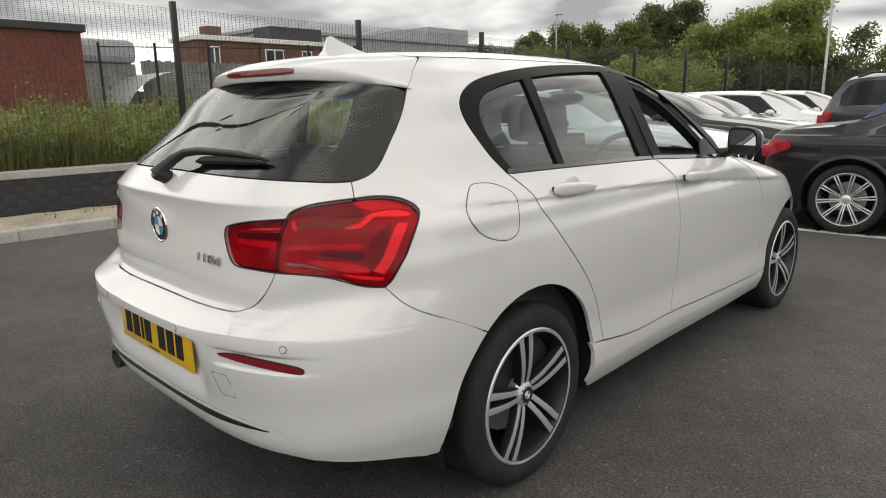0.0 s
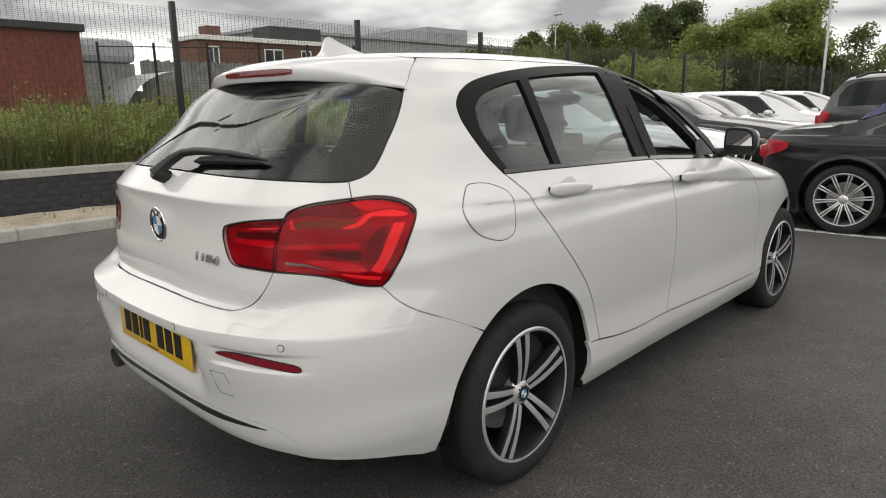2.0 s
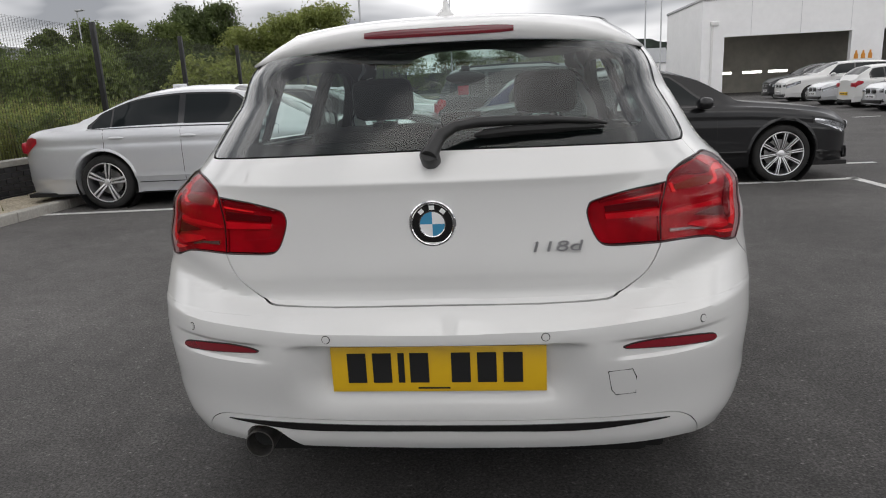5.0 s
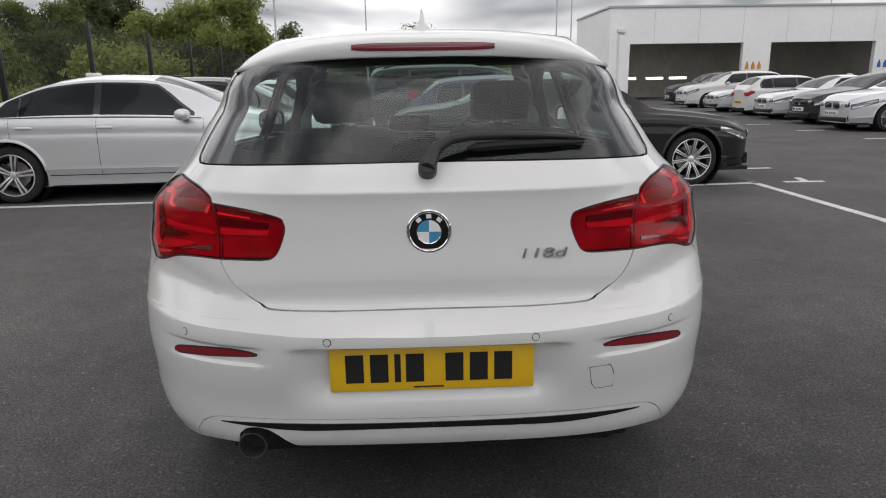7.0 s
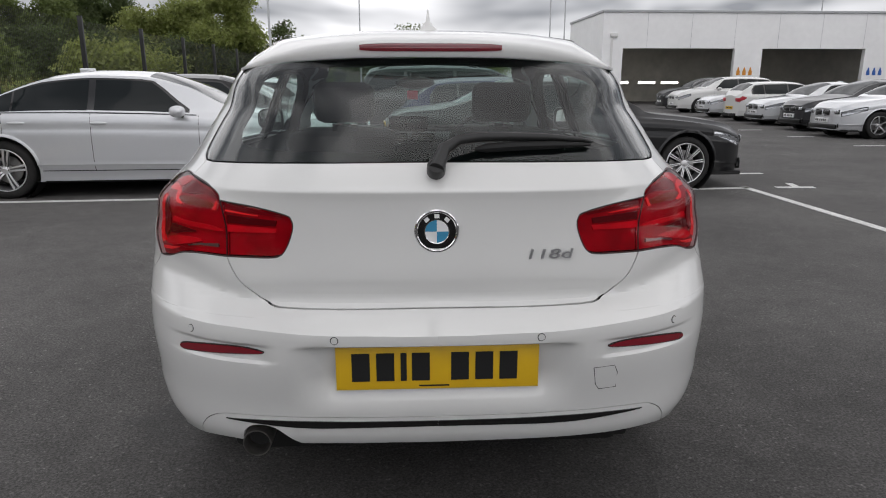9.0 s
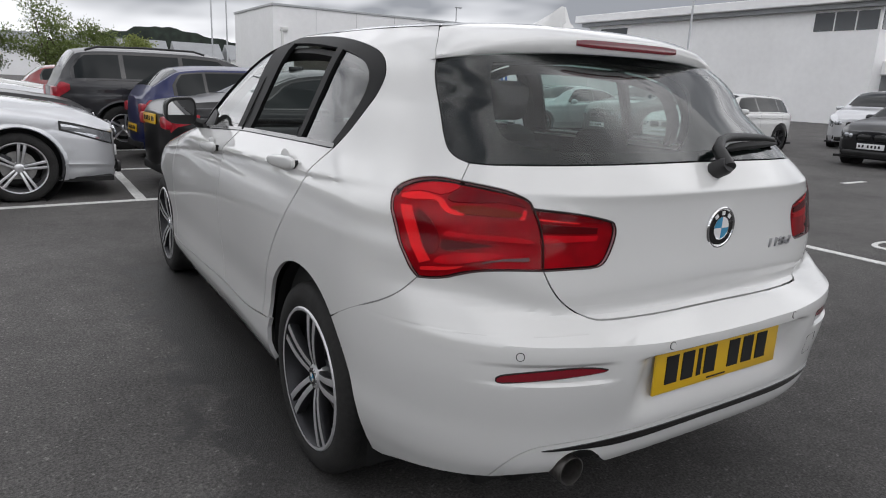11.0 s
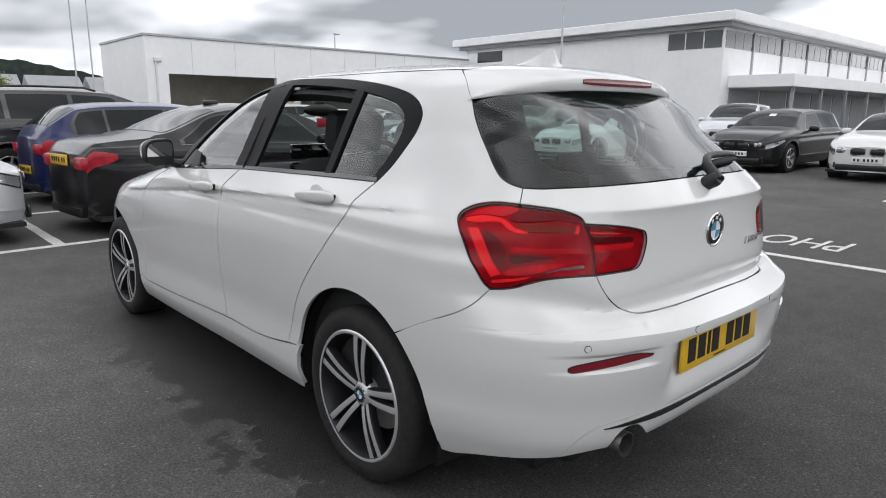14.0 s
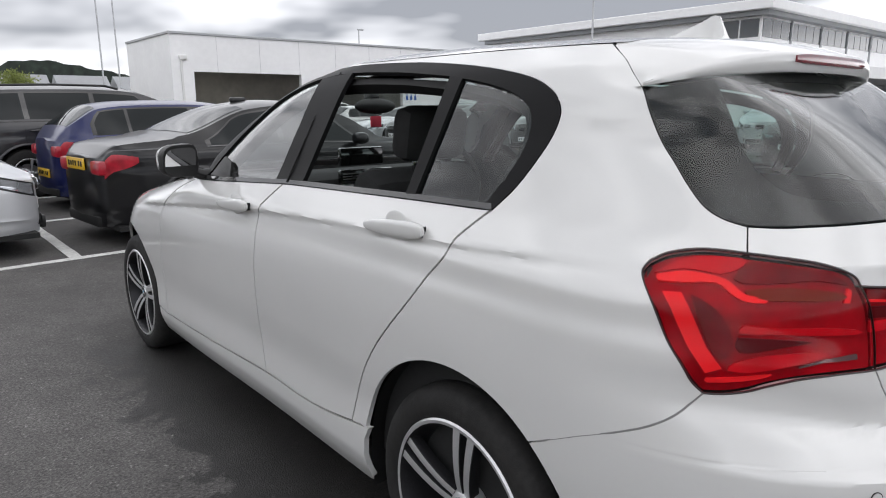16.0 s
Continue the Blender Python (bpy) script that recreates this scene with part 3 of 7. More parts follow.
def middle(z0, z1, n=24):
    """Points down or up the tail's middle line."""
    return [(float(outline_at(z)[2][0]), z) for z in np.linspace(z0, z1, n)]


def inset(poly, gap):
    """The polygon drawn in by a gap, but for points on the tail's middle."""
    p = np.array(poly, float)
    area = 0.5 * np.sum(p[:, 0] * np.roll(p[:, 1], -1) - np.roll(p[:, 0], -1) * p[:, 1])
    if area < 0:
        p = p[::-1]
    mid = np.array([abs(c - outline_at(z)[2][0]) < 2e-4 for c, z in p])
    e = np.roll(p, -1, 0) - p
    e = e / (np.linalg.norm(e, axis=1, keepdims=True) + 1e-9)
    nrm = np.stack([-e[:, 1], e[:, 0]], 1)
    prev = np.roll(nrm, 1, 0)
    avg = nrm + prev
    avg = avg / (np.linalg.norm(avg, axis=1, keepdims=True) + 1e-9)
    k = 1 / np.clip((avg * nrm).sum(1), 0.5, 1)
    # the gap is drawn tighter where the seam lies on the sloping ledge under the tailgate
    tight = (p[:, 0] < 0.60) & (p[:, 1] > 0.705) & (p[:, 1] < 0.73)
    q = p + avg * (k * np.where(tight, 0.65 * gap, gap))[:, None]
    q[mid] = p[mid]
    for i in np.where(mid)[0]:
        if not (mid[i - 1] and mid[(i + 1) % len(p)]):
            g = 0.65 * gap if tight[i] else gap
            q[i, 1] = p[i, 1] + (g if (mid[(i + 1) % len(p)] and p[(i + 1) % len(p), 1] > p[i, 1]) or (mid[i - 1] and p[i - 1, 1] > p[i, 1]) else -g)
            q[i, 0] = outline_at(q[i, 1])[2][0]
    return q


def skin_panel(poly, gap=0.002, lift=0.0, depth=0.014, step=(0.03, 0.022), levels=(), both=True, only=0, climb=False):
    """A sheet on the skin inside a polygon of (x + y, z), with turned-in edges. both: mirrored to the left too, in one mesh (joined at the middle).
    only=-1: the left copy alone."""
    q = inset(poly, gap)
    bm = bmesh.new()
    vs = [bm.verts.new((c, 0, z)) for c, z in q]
    bm.faces.new(vs)
    bmesh.ops.remove_doubles(bm, verts=bm.verts[:], dist=1e-5)
    for axis, lo, hi, st in ((0, q[:, 0].min(), q[:, 0].max(), step[0]), (2, q[:, 1].min(), q[:, 1].max(), step[1])):
        cuts = list(np.arange(math.floor(lo / st) * st + st, hi, st))
        if axis == 2:
            cuts += [z for z in levels if lo < z < hi]
        for v in cuts:
            co, no = Vector((0, 0, 0)), Vector((0, 0, 0))
            co[axis], no[axis] = v, 1
            bmesh.ops.bisect_plane(bm, geom=bm.verts[:] + bm.edges[:] + bm.faces[:], plane_co=co, plane_no=no, dist=1e-6)
    bmesh.ops.triangulate(bm, faces=[f for f in bm.faces if len(f.verts) > 4])
    bm.verts.ensure_lookup_table()
    if climb:
        # bend the rows of the mesh so that one of them runs along the bumper's upper edge
        for v in bm.verts:
            z = v.co.z
            v.co.z = z + float(edge_rise(skin(v.co.x, z)[0]) * ease(z, 0.636, 0.666) * (1 - ease(z, 0.666, 0.706)))
    inner = {}
    border = [e for e in bm.edges if len(e.link_faces) == 1]
    for v in bm.verts:
        c, z = v.co.x, v.co.z
        p, n = skin(c, z), skin_normal(c, z)
        inner[v] = (p + n * (lift - depth), n)
        v.co = Vector(p + n * lift)
        if v.co.x < 6e-4:
            v.co.x = 0.0
    if depth > 0:
        made = {}
        for e in border:
            a, b = e.verts
            if a.co.x < 1e-6 and b.co.x < 1e-6:
                continue
            for v in (a, b):
                if v not in made:
                    w = Vector(inner[v][0])
                    if v.co.x < 1e-6:
                        w.x = 0.0
                    made[v] = bm.verts.new(w)
            bm.faces.new((a, b, made[b], made[a]))
    bmesh.ops.recalc_face_normals(bm, faces=bm.faces[:])
    big = max(bm.faces, key=lambda f: f.calc_area())
    if big.normal.dot(Vector((1, -0.3, 0.2))) < 0:
        bmesh.ops.reverse_faces(bm, faces=bm.faces[:])
    if both or only < 0:
        if both:
            d = bmesh.ops.duplicate(bm, geom=bm.verts[:] + bm.edges[:] + bm.faces[:])["geom"]
            vs, fs = [g for g in d if isinstance(g, bmesh.types.BMVert)], [g for g in d if isinstance(g, bmesh.types.BMFace)]
        else:
            vs, fs = bm.verts[:], bm.faces[:]
        for v in vs:
            v.co.x = -v.co.x
        bmesh.ops.reverse_faces(bm, faces=fs)
        if both:
            bmesh.ops.remove_doubles(bm, verts=[v for v in bm.verts if abs(v.co.x) < 1e-5], dist=2e-4)
    return bm


def skin_band(a, b, lift=0.0, depth=0.012, rows=4, left=False):
    """A sheet between two lines of (x + y, z) with equally many points, with turned-in edges."""
    bm = bmesh.new()
    grid, back = [], []
    for (c0, z0), (c1, z1) in zip(a, b):
        row, low = [], []
        for t in np.linspace(0, 1, rows + 1):
            c, z = c0 + (c1 - c0) * t, z0 + (z1 - z0) * t
            p, n = skin(c, z), skin_normal(c, z)
            row.append(bm.verts.new(p + n * lift))
            low.append(bm.verts.new(p + n * (lift - depth)) if t in (0.0, 1.0) or len(grid) in (0, len(a) - 1) else None)
        grid.append(row)
        back.append(low)
    for r, s in zip(grid, grid[1:]):
        for i in range(rows):
            bm.faces.new((r[i], r[i + 1], s[i + 1], s[i]))
    for i in range(len(grid) - 1):
        for j in (0, rows):
            bm.faces.new((grid[i][j], grid[i + 1][j], back[i + 1][j], back[i][j]))
    for i in (0, len(grid) - 1):
        for j in range(rows):
            bm.faces.new((grid[i][j], grid[i][j + 1], back[i][j + 1], back[i][j]))
    bmesh.ops.recalc_face_normals(bm, faces=bm.faces[:])
    big = [f for f in bm.faces if all(v in {w for r in grid for w in r} for v in f.verts)][:40]
    if sum((f.normal.x + 0.3 * f.normal.z - 0.4 * f.normal.y) * f.calc_area() for f in big) < 0:
        bmesh.ops.reverse_faces(bm, faces=bm.faces[:])
    if left:
        for v in bm.verts:
            v.co.x = -v.co.x
        bmesh.ops.reverse_faces(bm, faces=bm.faces[:])
    return bm


def skin_strip(line, lift, radius, left=False, sides=6):
    """A round bar that follows a line of (x + y, z) on the skin."""
    bm = bmesh.new()
    pts = [skin(c, z) + skin_normal(c, z) * lift for c, z in line]
    if left:
        pts = [p * np.array([-1, 1, 1]) for p in pts]
    add_tube(bm, pts, radius, sides)
    bmesh.ops.recalc_face_normals(bm, faces=bm.faces[:])
    return bm


def resample(line, n):
    p = np.array(line, float)
    s = np.concatenate([[0], np.cumsum(np.linalg.norm(np.diff(p, axis=0), axis=1))])
    t = np.linspace(0, s[-1], n)
    return np.stack([np.interp(t, s, p[:, 0]), np.interp(t, s, p[:, 1])], 1)
# ---- the white hatchback: panel lines as (x + y, z) on the right half ----
HUB_R, HUB_F, HUB_Z, HUB_X, TYRE_R, RIM_R = 0.862, 3.47, 0.308, 0.845, 0.315, 0.232


def arch(y, z0, z1, radius=0.392, n=30):
    """The rim of a wheel arch, from behind over the wheel to the front, ending at heights z0 and z1."""
    zc = HUB_Z + 0.002
    a0, a1 = math.pi - math.asin((z0 - zc) / radius), math.asin((z1 - zc) / radius)
    pts = []
    for a in np.linspace(a0, a1, n):
        yy, zz = y - 0.012 + radius * math.cos(a), zc + radius * math.sin(a)
        pts.append((side_c(yy, zz), zz))
    return pts


def smooth(points, n=6):
    return [tuple(p) for p in spline(points, n)]


LAMP_GAP = (0.975, 1.033)
GLASS_SIDE = smooth([(0.96, 1.074), (1.01, 1.084), (1.05, 1.102), (1.08, 1.135), (1.105, 1.175), (1.135, 1.222), (1.16, 1.275), (1.172, 1.324)])
GLASS_LOW = smooth([(0.96, 1.074), (0.88, 1.0735), (0.80, 1.076), (0.55, 1.082), (0.30, 1.085), (float(outline_at(1.086)[2][0]) + 0.0001, 1.086)])
LAMP_TOP = smooth([(0.718, 0.984), (0.735, 1.001), (0.785, 1.016), (0.85, 1.025), LAMP_GAP, (1.07, 1.036), (1.15, 1.027), (1.20, 1.012)])
LAMP_EDGE = smooth([(1.20, 1.012), (1.222, 0.995), (1.219, 0.970), (1.192, 0.919), (1.172, 0.885), (1.142, 0.850), (1.118, 0.822), (1.09, 0.804)])
LAMP_LOW = smooth([(1.09, 0.804), (1.04, 0.8055), (0.985, 0.812), (0.94, 0.822), (0.87, 0.834), (0.77, 0.839), (0.668, 0.838)])
LAMP_SPLIT = smooth([(0.668, 0.838), (0.676, 0.90), (0.694, 0.95), (0.718, 0.984)])
INNER = smooth([(0.718, 0.984), (0.57, 0.973), (0.465, 0.955), (0.444, 0.940), (0.441, 0.915), (0.455, 0.874), (0.474, 0.850), (0.505, 0.842), (0.57, 0.840), (0.668, 0.838)])
GATE_LOW = smooth([(0.668, 0.838), (0.640, 0.800), (0.607, 0.767), (0.571, 0.741), (0.533, 0.7245), (0.49, 0.7160), (0.44, 0.7130), (0.30, 0.7118), (0.16, 0.7122), (float(outline_at(0.7125)[2][0]) + 0.0001, 0.7125)])
SEAM = smooth([(1.09, 0.804), (1.145, 0.767), (1.21, 0.737), (1.29, 0.709), (1.38, 0.675), (1.475, 0.628)])
ARCH_BACK = arch(HUB_R, 0.262, 0.36, n=44)
k_seam = min(range(len(ARCH_BACK)), key=lambda i: abs(ARCH_BACK[i][0] - 1.487) + abs(ARCH_BACK[i][1] - 0.623))
BUMPER_END = ARCH_BACK[k_seam::-1]
LIP_SEAM = smooth([(0.80, 0.313), (0.745, 0.362), (0.690, 0.395), (0.61, 0.415), (0.43, 0.421), (0.17, 0.419), (float(outline_at(0.418)[2][0]) + 0.0001, 0.418)])
BUMPER_LOW = smooth([(1.245, 0.262), (1.13, 0.287), (1.0, 0.301), (0.80, 0.313)])
LIP_LOW = smooth([(0.80, 0.313), (0.68, 0.326), (0.48, 0.330), (0.21, 0.328), (float(outline_at(0.325)[2][0]) + 0.0001, 0.325)])
TRIM_OUT = smooth([(1.61, 1.062), (1.54, 1.112), (1.48, 1.167), (1.43, 1.220), (1.405, 1.262), (1.403, 1.290), (1.425, 1.322), (1.485, 1.352), (1.61, 1.379), (1.79, 1.402), (2.01, 1.418), (2.30, 1.422), (2.53, 1.408), (2.73, 1.362), (2.92, 1.275), (3.12, 1.172), (3.29, 1.068), (3.38, 1.000)])
k_top = min(range(len(TRIM_OUT)), key=lambda i: abs(TRIM_OUT[i][0] - 2.01))
DOOR_REAR = smooth([(1.61, 1.062), (1.67, 1.028), (1.73, 0.990), (1.765, 0.949), (1.835, 0.885), (1.91, 0.810), (1.98, 0.740), (2.05, 0.660), (2.105, 0.577), (2.145, 0.487), (2.18, 0.393)])
BELT = smooth([(1.61, 1.062), (1.92, 1.057), (2.47, 1.044), (2.605, 1.0395), (2.9, 1.024), (3.15, 1.011), (3.38, 1.000)])
k_b = min(range(len(BELT)), key=lambda i: abs(BELT[i][0] - 2.605))
DOOR_MID = smooth([(2.605, 1.0395), (2.70, 0.984), (2.745, 0.946), (2.77, 0.85), (2.787, 0.70), (2.78, 0.50), (2.75, 0.360)])
DOOR_LOW = smooth([(2.18, 0.393), (2.345, 0.370), (2.51, 0.359), (2.75, 0.360), (3.18, 0.345), (3.81, 0.330)])
k_l = min(range(len(DOOR_LOW)), key=lambda i: abs(DOOR_LOW[i][0] - 2.75))
DOOR_FRONT = smooth([(3.38, 1.000), (3.50, 0.968), (3.66, 0.90), (3.77, 0.80), (3.81, 0.60), (3.815, 0.45), (3.81, 0.330)])
ARCH_FRONT = arch(HUB_F, 0.34, 0.27, n=44)
ROOF_JOIN = [(1.172, 1.324), (1.19, 1.358), (1.20, 1.39), (1.225, 1.429)]

JOINT_GREY = material("grey_joint_seal", (0.22, 0.22, 0.215), rough=0.7)
hatch = thing("hatchback", "white five-door hatchback with dark alloy wheels and open side windows", "car")

bumper_poly = middle(0.418, 0.7125, 40)[:-1] + GATE_LOW[::-1] + LAMP_LOW[::-1][1:] + SEAM[1:-1] + BUMPER_END + BUMPER_LOW[1:] + LIP_SEAM[1:-1]
bumper = part("rear_bumper", skin_panel(bumper_poly, climb=True, step=(0.025, 0.011), levels=(0.585, 0.59, 0.628, 0.634, 0.64, 0.652, 0.666, 0.678, 0.692, 0.70, 0.71, 0.715, 0.72)), WHITE_PAINT, hatch)
PIPE_NOTCH = [p for p in LIP_LOW if p[0] > 0.60] + smooth([(0.590, 0.327), (0.577, 0.343), (0.560, 0.366), (0.530, 0.385), (0.492, 0.391), (0.455, 0.385), (0.428, 0.366), (0.412, 0.346), (0.396, 0.329)]) + [p for p in LIP_LOW if p[0] < 0.38]
for s, low in ((1, LIP_LOW), (-1, PIPE_NOTCH)):
    lip_poly = middle(0.325, 0.418, 12)[:-1] + LIP_SEAM[::-1] + low[1:-1]
    part("bumper_lip", skin_panel(lip_poly, gap=0.0004, depth=0.03, both=False, only=s, step=(0.02, 0.012)), WHITE_PAINT, hatch)
gate_poly = middle(0.7125, 1.086, 50)[:-1] + GLASS_LOW[::-1] + [LAMP_GAP] + LAMP_TOP[:24][::-1] + INNER[1:] + GATE_LOW[1:-1]
part("tailgate", skin_panel(gate_poly, levels=(0.718, 0.722, 0.745, 0.76, 0.775, 0.785, 0.79, 0.99, 1.0, 1.008, 1.012, 1.016, 1.019, 1.022, 1.027, 1.032)), WHITE_PAINT, hatch)
quarter_poly = [LAMP_GAP] + GLASS_SIDE + ROOF_JOIN[1:] + [(c, 1.4295) for c in np.linspace(1.3, 2.0, 12)] + TRIM_OUT[:k_top + 1][::-1] + DOOR_REAR[1:] + [(2.09, 0.405)] + ARCH_BACK[k_seam:-1][::-1] + SEAM[::-1][1:] + LAMP_EDGE[::-1][1:] + LAMP_TOP[24:][::-1][1:-1]
door_r_poly = BELT[:k_b + 1] + DOOR_MID[1:] + DOOR_LOW[:k_l][::-1] + DOOR_REAR[::-1][1:-1]
door_f_poly = BELT[k_b:] + DOOR_FRONT[1:] + DOOR_LOW[k_l:-1][::-1] + DOOR_MID[::-1][1:-1]
fender_poly = DOOR_FRONT[1:] + [ARCH_FRONT[0]] + ARCH_FRONT + [(side_c(3.87, 0.28), 0.28), (side_c(3.90, 0.55), 0.55), (side_c(3.86, 0.72), 0.72), (side_c(3.70, 0.80), 0.80), (side_c(3.4, 0.880), 0.880), (side_c(3.0, 0.955), 0.955), (side_c(2.75, 0.992), 0.992)]
sill_poly = [(2.09, 0.405)] + DOOR_LOW + [ARCH_FRONT[0], (side_c(3.07, 0.215), 0.215), (side_c(2.2, 0.208), 0.208), (side_c(1.28, 0.204), 0.204), (side_c(1.25, 0.212), 0.212), (side_c(1.236, 0.235), 0.235), (side_c(1.238, 0.27), 0.27), (side_c(1.24, 0.31), 0.31), (side_c(1.236, 0.36), 0.36)]
FLAP = smooth([(1.42, 1.022), (1.435, 1.042), (1.475, 1.046), (1.54, 1.039), (1.615, 1.014), (1.645, 0.985), (1.65, 0.95), (1.65, 0.915), (1.64, 0.888), (1.60, 0.876), (1.55, 0.881), (1.48, 0.905), (1.43, 0.948), (1.41, 0.985), (1.42, 1.022)])

for left in (False, True):
    s = -1 if left else 1
    sheet = dict(both=False, only=s, step=(0.03, 0.009))
    part("quarter_panel", skin_panel(quarter_poly, **sheet), WHITE_PAINT, hatch)
    rear_door = part("rear_door", skin_panel(door_r_poly, gap=0.0028, **sheet), WHITE_PAINT, hatch)
    front_door = part("front_door", skin_panel(door_f_poly, gap=0.0028, **sheet), WHITE_PAINT, hatch)
    part("front_wing", skin_panel(fender_poly, **sheet), WHITE_PAINT, hatch)
    part("sill", skin_panel(sill_poly, gap=0.004, depth=0.016, **sheet), WHITE_PAINT, hatch)
    part("bumper_joint", skin_strip(SEAM, -0.0016, 0.0020, left), JOINT_GREY, hatch)
    for line in (DOOR_REAR, DOOR_MID, DOOR_FRONT, DOOR_LOW, GLASS_SIDE[:2] + [LAMP_GAP]):
        part("panel_gap_seal", skin_strip(line, -0.012, 0.0065, left), SEAL, hatch)
    # windows: band of satin trim round them, split bar, pillar, panes
    q_glass = smooth([(1.63, 1.074), (1.555, 1.143), (1.505, 1.205), (1.487, 1.255), (1.497, 1.287), (1.545, 1.318), (1.62, 1.340), (1.722, 1.358)])
    top_in = smooth([(1.722, 1.358), (1.79, 1.367), (2.0, 1.386), (2.25, 1.396), (2.44, 1.386), (2.62, 1.354), (2.79, 1.298), (2.96, 1.212), (3.12, 1.117), (3.27, 1.024)])
    outer = resample(TRIM_OUT, 90)
    inner_line = resample(np.array(q_glass + top_in[1:]), 90)
    part("window_trim", skin_band(outer, inner_line, 0.001, 0.012, 4, left), TRIM_GREY, hatch, "satin black window surround")
    frame_in = resample(np.array(smooth([(1.66, 1.078), (1.585, 1.148), (1.535, 1.208), (1.517, 1.255), (1.527, 1.278), (1.565, 1.300), (1.63, 1.320), (1.73, 1.337)]) + smooth([(1.73, 1.337), (2.0, 1.364), (2.25, 1.374), (2.43, 1.364), (2.60, 1.332), (2.765, 1.276), (2.93, 1.192), (3.08, 1.104), (3.20, 1.030)])[1:]), 90)
    part("door_frame", skin_band(inner_line, frame_in, -0.022, 0.040, 2, left), SEAL, hatch, "black inner window frame")
    belt_in = [(c, z + 0.013) for c, z in BELT]
    part("belt_trim", skin_band(resample(BELT, 60), resample(belt_in, 60), 0.002, 0.010, 2, left), GLOSS_BLACK, hatch)
    part("split_bar", skin_band(resample([(1.722, 1.358), (1.885, 1.070)], 14), resample([(1.770, 1.3655), (1.925, 1.068)], 14), 0.003, 0.02, 2, left), TRIM_GREY, hatch)
    part("door_pillar", skin_band(resample([(2.26, 1.3965), (2.475, 1.056)], 14), resample([(2.445, 1.385), (2.660, 1.050)], 14), 0.002, 0.015, 4, left), TRIM_GREY, hatch, "satin black door pillar")
    part("pillar_gap_seal", skin_strip([(2.335, 1.4), (2.45, 1.25), (2.58, 1.045)], 0.0025, 0.003, left), SEAL, hatch)
    q_pane = skin_panel(q_glass + [(1.885, 1.070)], gap=0.0, lift=-0.006, depth=0.0, **sheet)
    q_ob = part("quarter_window", q_pane, WINDOW_TINT, hatch, "tinted glass")
    panes = [q_ob]
    if not left:
        panes.append(part("rear_door_window", skin_panel(smooth([(1.77, 1.366), (2.0, 1.386), (2.26, 1.397)]) + [(2.475, 1.056), (1.925, 1.068)], gap=0.0, lift=-0.008, depth=0.0, **sheet), WINDOW_TINT, hatch, "tinted glass"))
    else:
        panes.append(part("front_door_window", skin_panel(top_in[24:] + [(3.05, 1.028), (2.66, 1.050)], gap=0.0, lift=-0.008, depth=0.0, **sheet), WINDOW, hatch, "closed window glass"))
    part("mirror_sail", skin_panel([(3.05, 1.030), (3.26, 1.024), (3.135, 1.104), (3.065, 1.085)], gap=0.0, lift=-0.003, depth=0.004, both=False, only=s), BLACK_PLASTIC, hatch)
    for o in panes:
        o.visible_shadow = False
    # fuel flap: a thin shut line in the right rear wing
    if not left:
        part("fuel_flap", skin_panel(FLAP[:-1], gap=0.003, lift=0.0016, depth=0.004, **sheet), WHITE_PAINT, hatch)
        part("flap_gap", skin_strip(FLAP, -0.0004, 0.0015, left), SEAL, hatch)
    # door handles: a flat grip over a scooped recess
    for yc, zc in ((1.10, 0.992), (2.06, 0.950)):
        bm = bmesh.new()
        bmesh.ops.create_uvsphere(bm, u_segments=24, v_segments=12, radius=1.0)
        for v in bm.verts:
            t = v.co.y
            v.co = Vector((math.copysign(abs(v.co.x) ** 0.6, v.co.x) * 0.014, math.copysign(abs(t) ** 0.6, t) * 0.122, math.copysign(abs(v.co.z) ** 0.75, v.co.z) * (0.021 - 0.005 * t)))
        p = skin(side_c(yc, zc), zc)
        bmesh.ops.transform(bm, matrix=Matrix.Translation((s * (p[0] + 0.021), yc, zc)) @ Matrix.Rotation(radians(-s * 1.0), 4, "Z") @ Matrix.Rotation(radians(-2.5), 4, "X"), verts=bm.verts[:])
        h = part("door_handle", bm, WHITE_PAINT, rear_door if yc < 1.5 else front_door)
        bm = bmesh.new()
        bmesh.ops.create_uvsphere(bm, u_segments=20, v_segments=10, radius=1.0)
        for v in bm.verts:
            v.co = Vector((v.co.x * 0.004, v.co.y * 0.052, v.co.z * 0.040))
        bmesh.ops.transform(bm, matrix=Matrix.Translation((s * (p[0] - 0.001), yc + 0.01, zc + 0.002)), verts=bm.verts[:])
        part("handle_recess", bm, WHITE_PAINT, rear_door if yc < 1.5 else front_door)
        bm = bmesh.new()
        add_box(bm, s * (p[0] + 0.006) - 0.009, s * (p[0] + 0.006) + 0.009, yc - 0.107, yc - 0.1045, zc - 0.012, zc + 0.014, 0.001)
        part("handle_gap", bm, SEAL, rear_door if yc < 1.5 else front_door)

# roof side between the window surround and the roof skin
top_run = [p for p in TRIM_OUT if 1.93 < p[0] < 2.66]
for left in (False, True):
    part("roof_side", skin_band(resample(top_run, 40), resample([(top_run[0][0], 1.4296), (top_run[-1][0], 1.4296)], 40), 0.0, 0.008, 3, left), WHITE_PAINT, hatch)
# middle of the bumper's upper fold
bm = bmesh.new()
fold = [[bm.verts.new((x, float(ledge_tail(0.0, z)) + 0.0012, z)) for x in (-0.006, 0.006)] for z in np.linspace(0.662, 0.7085, 14)]
for a, b in zip(fold, fold[1:]):
    bm.faces.new((a[0], a[1], b[1], b[0]))
part("bumper_fold", bm, WHITE_PAINT, hatch)

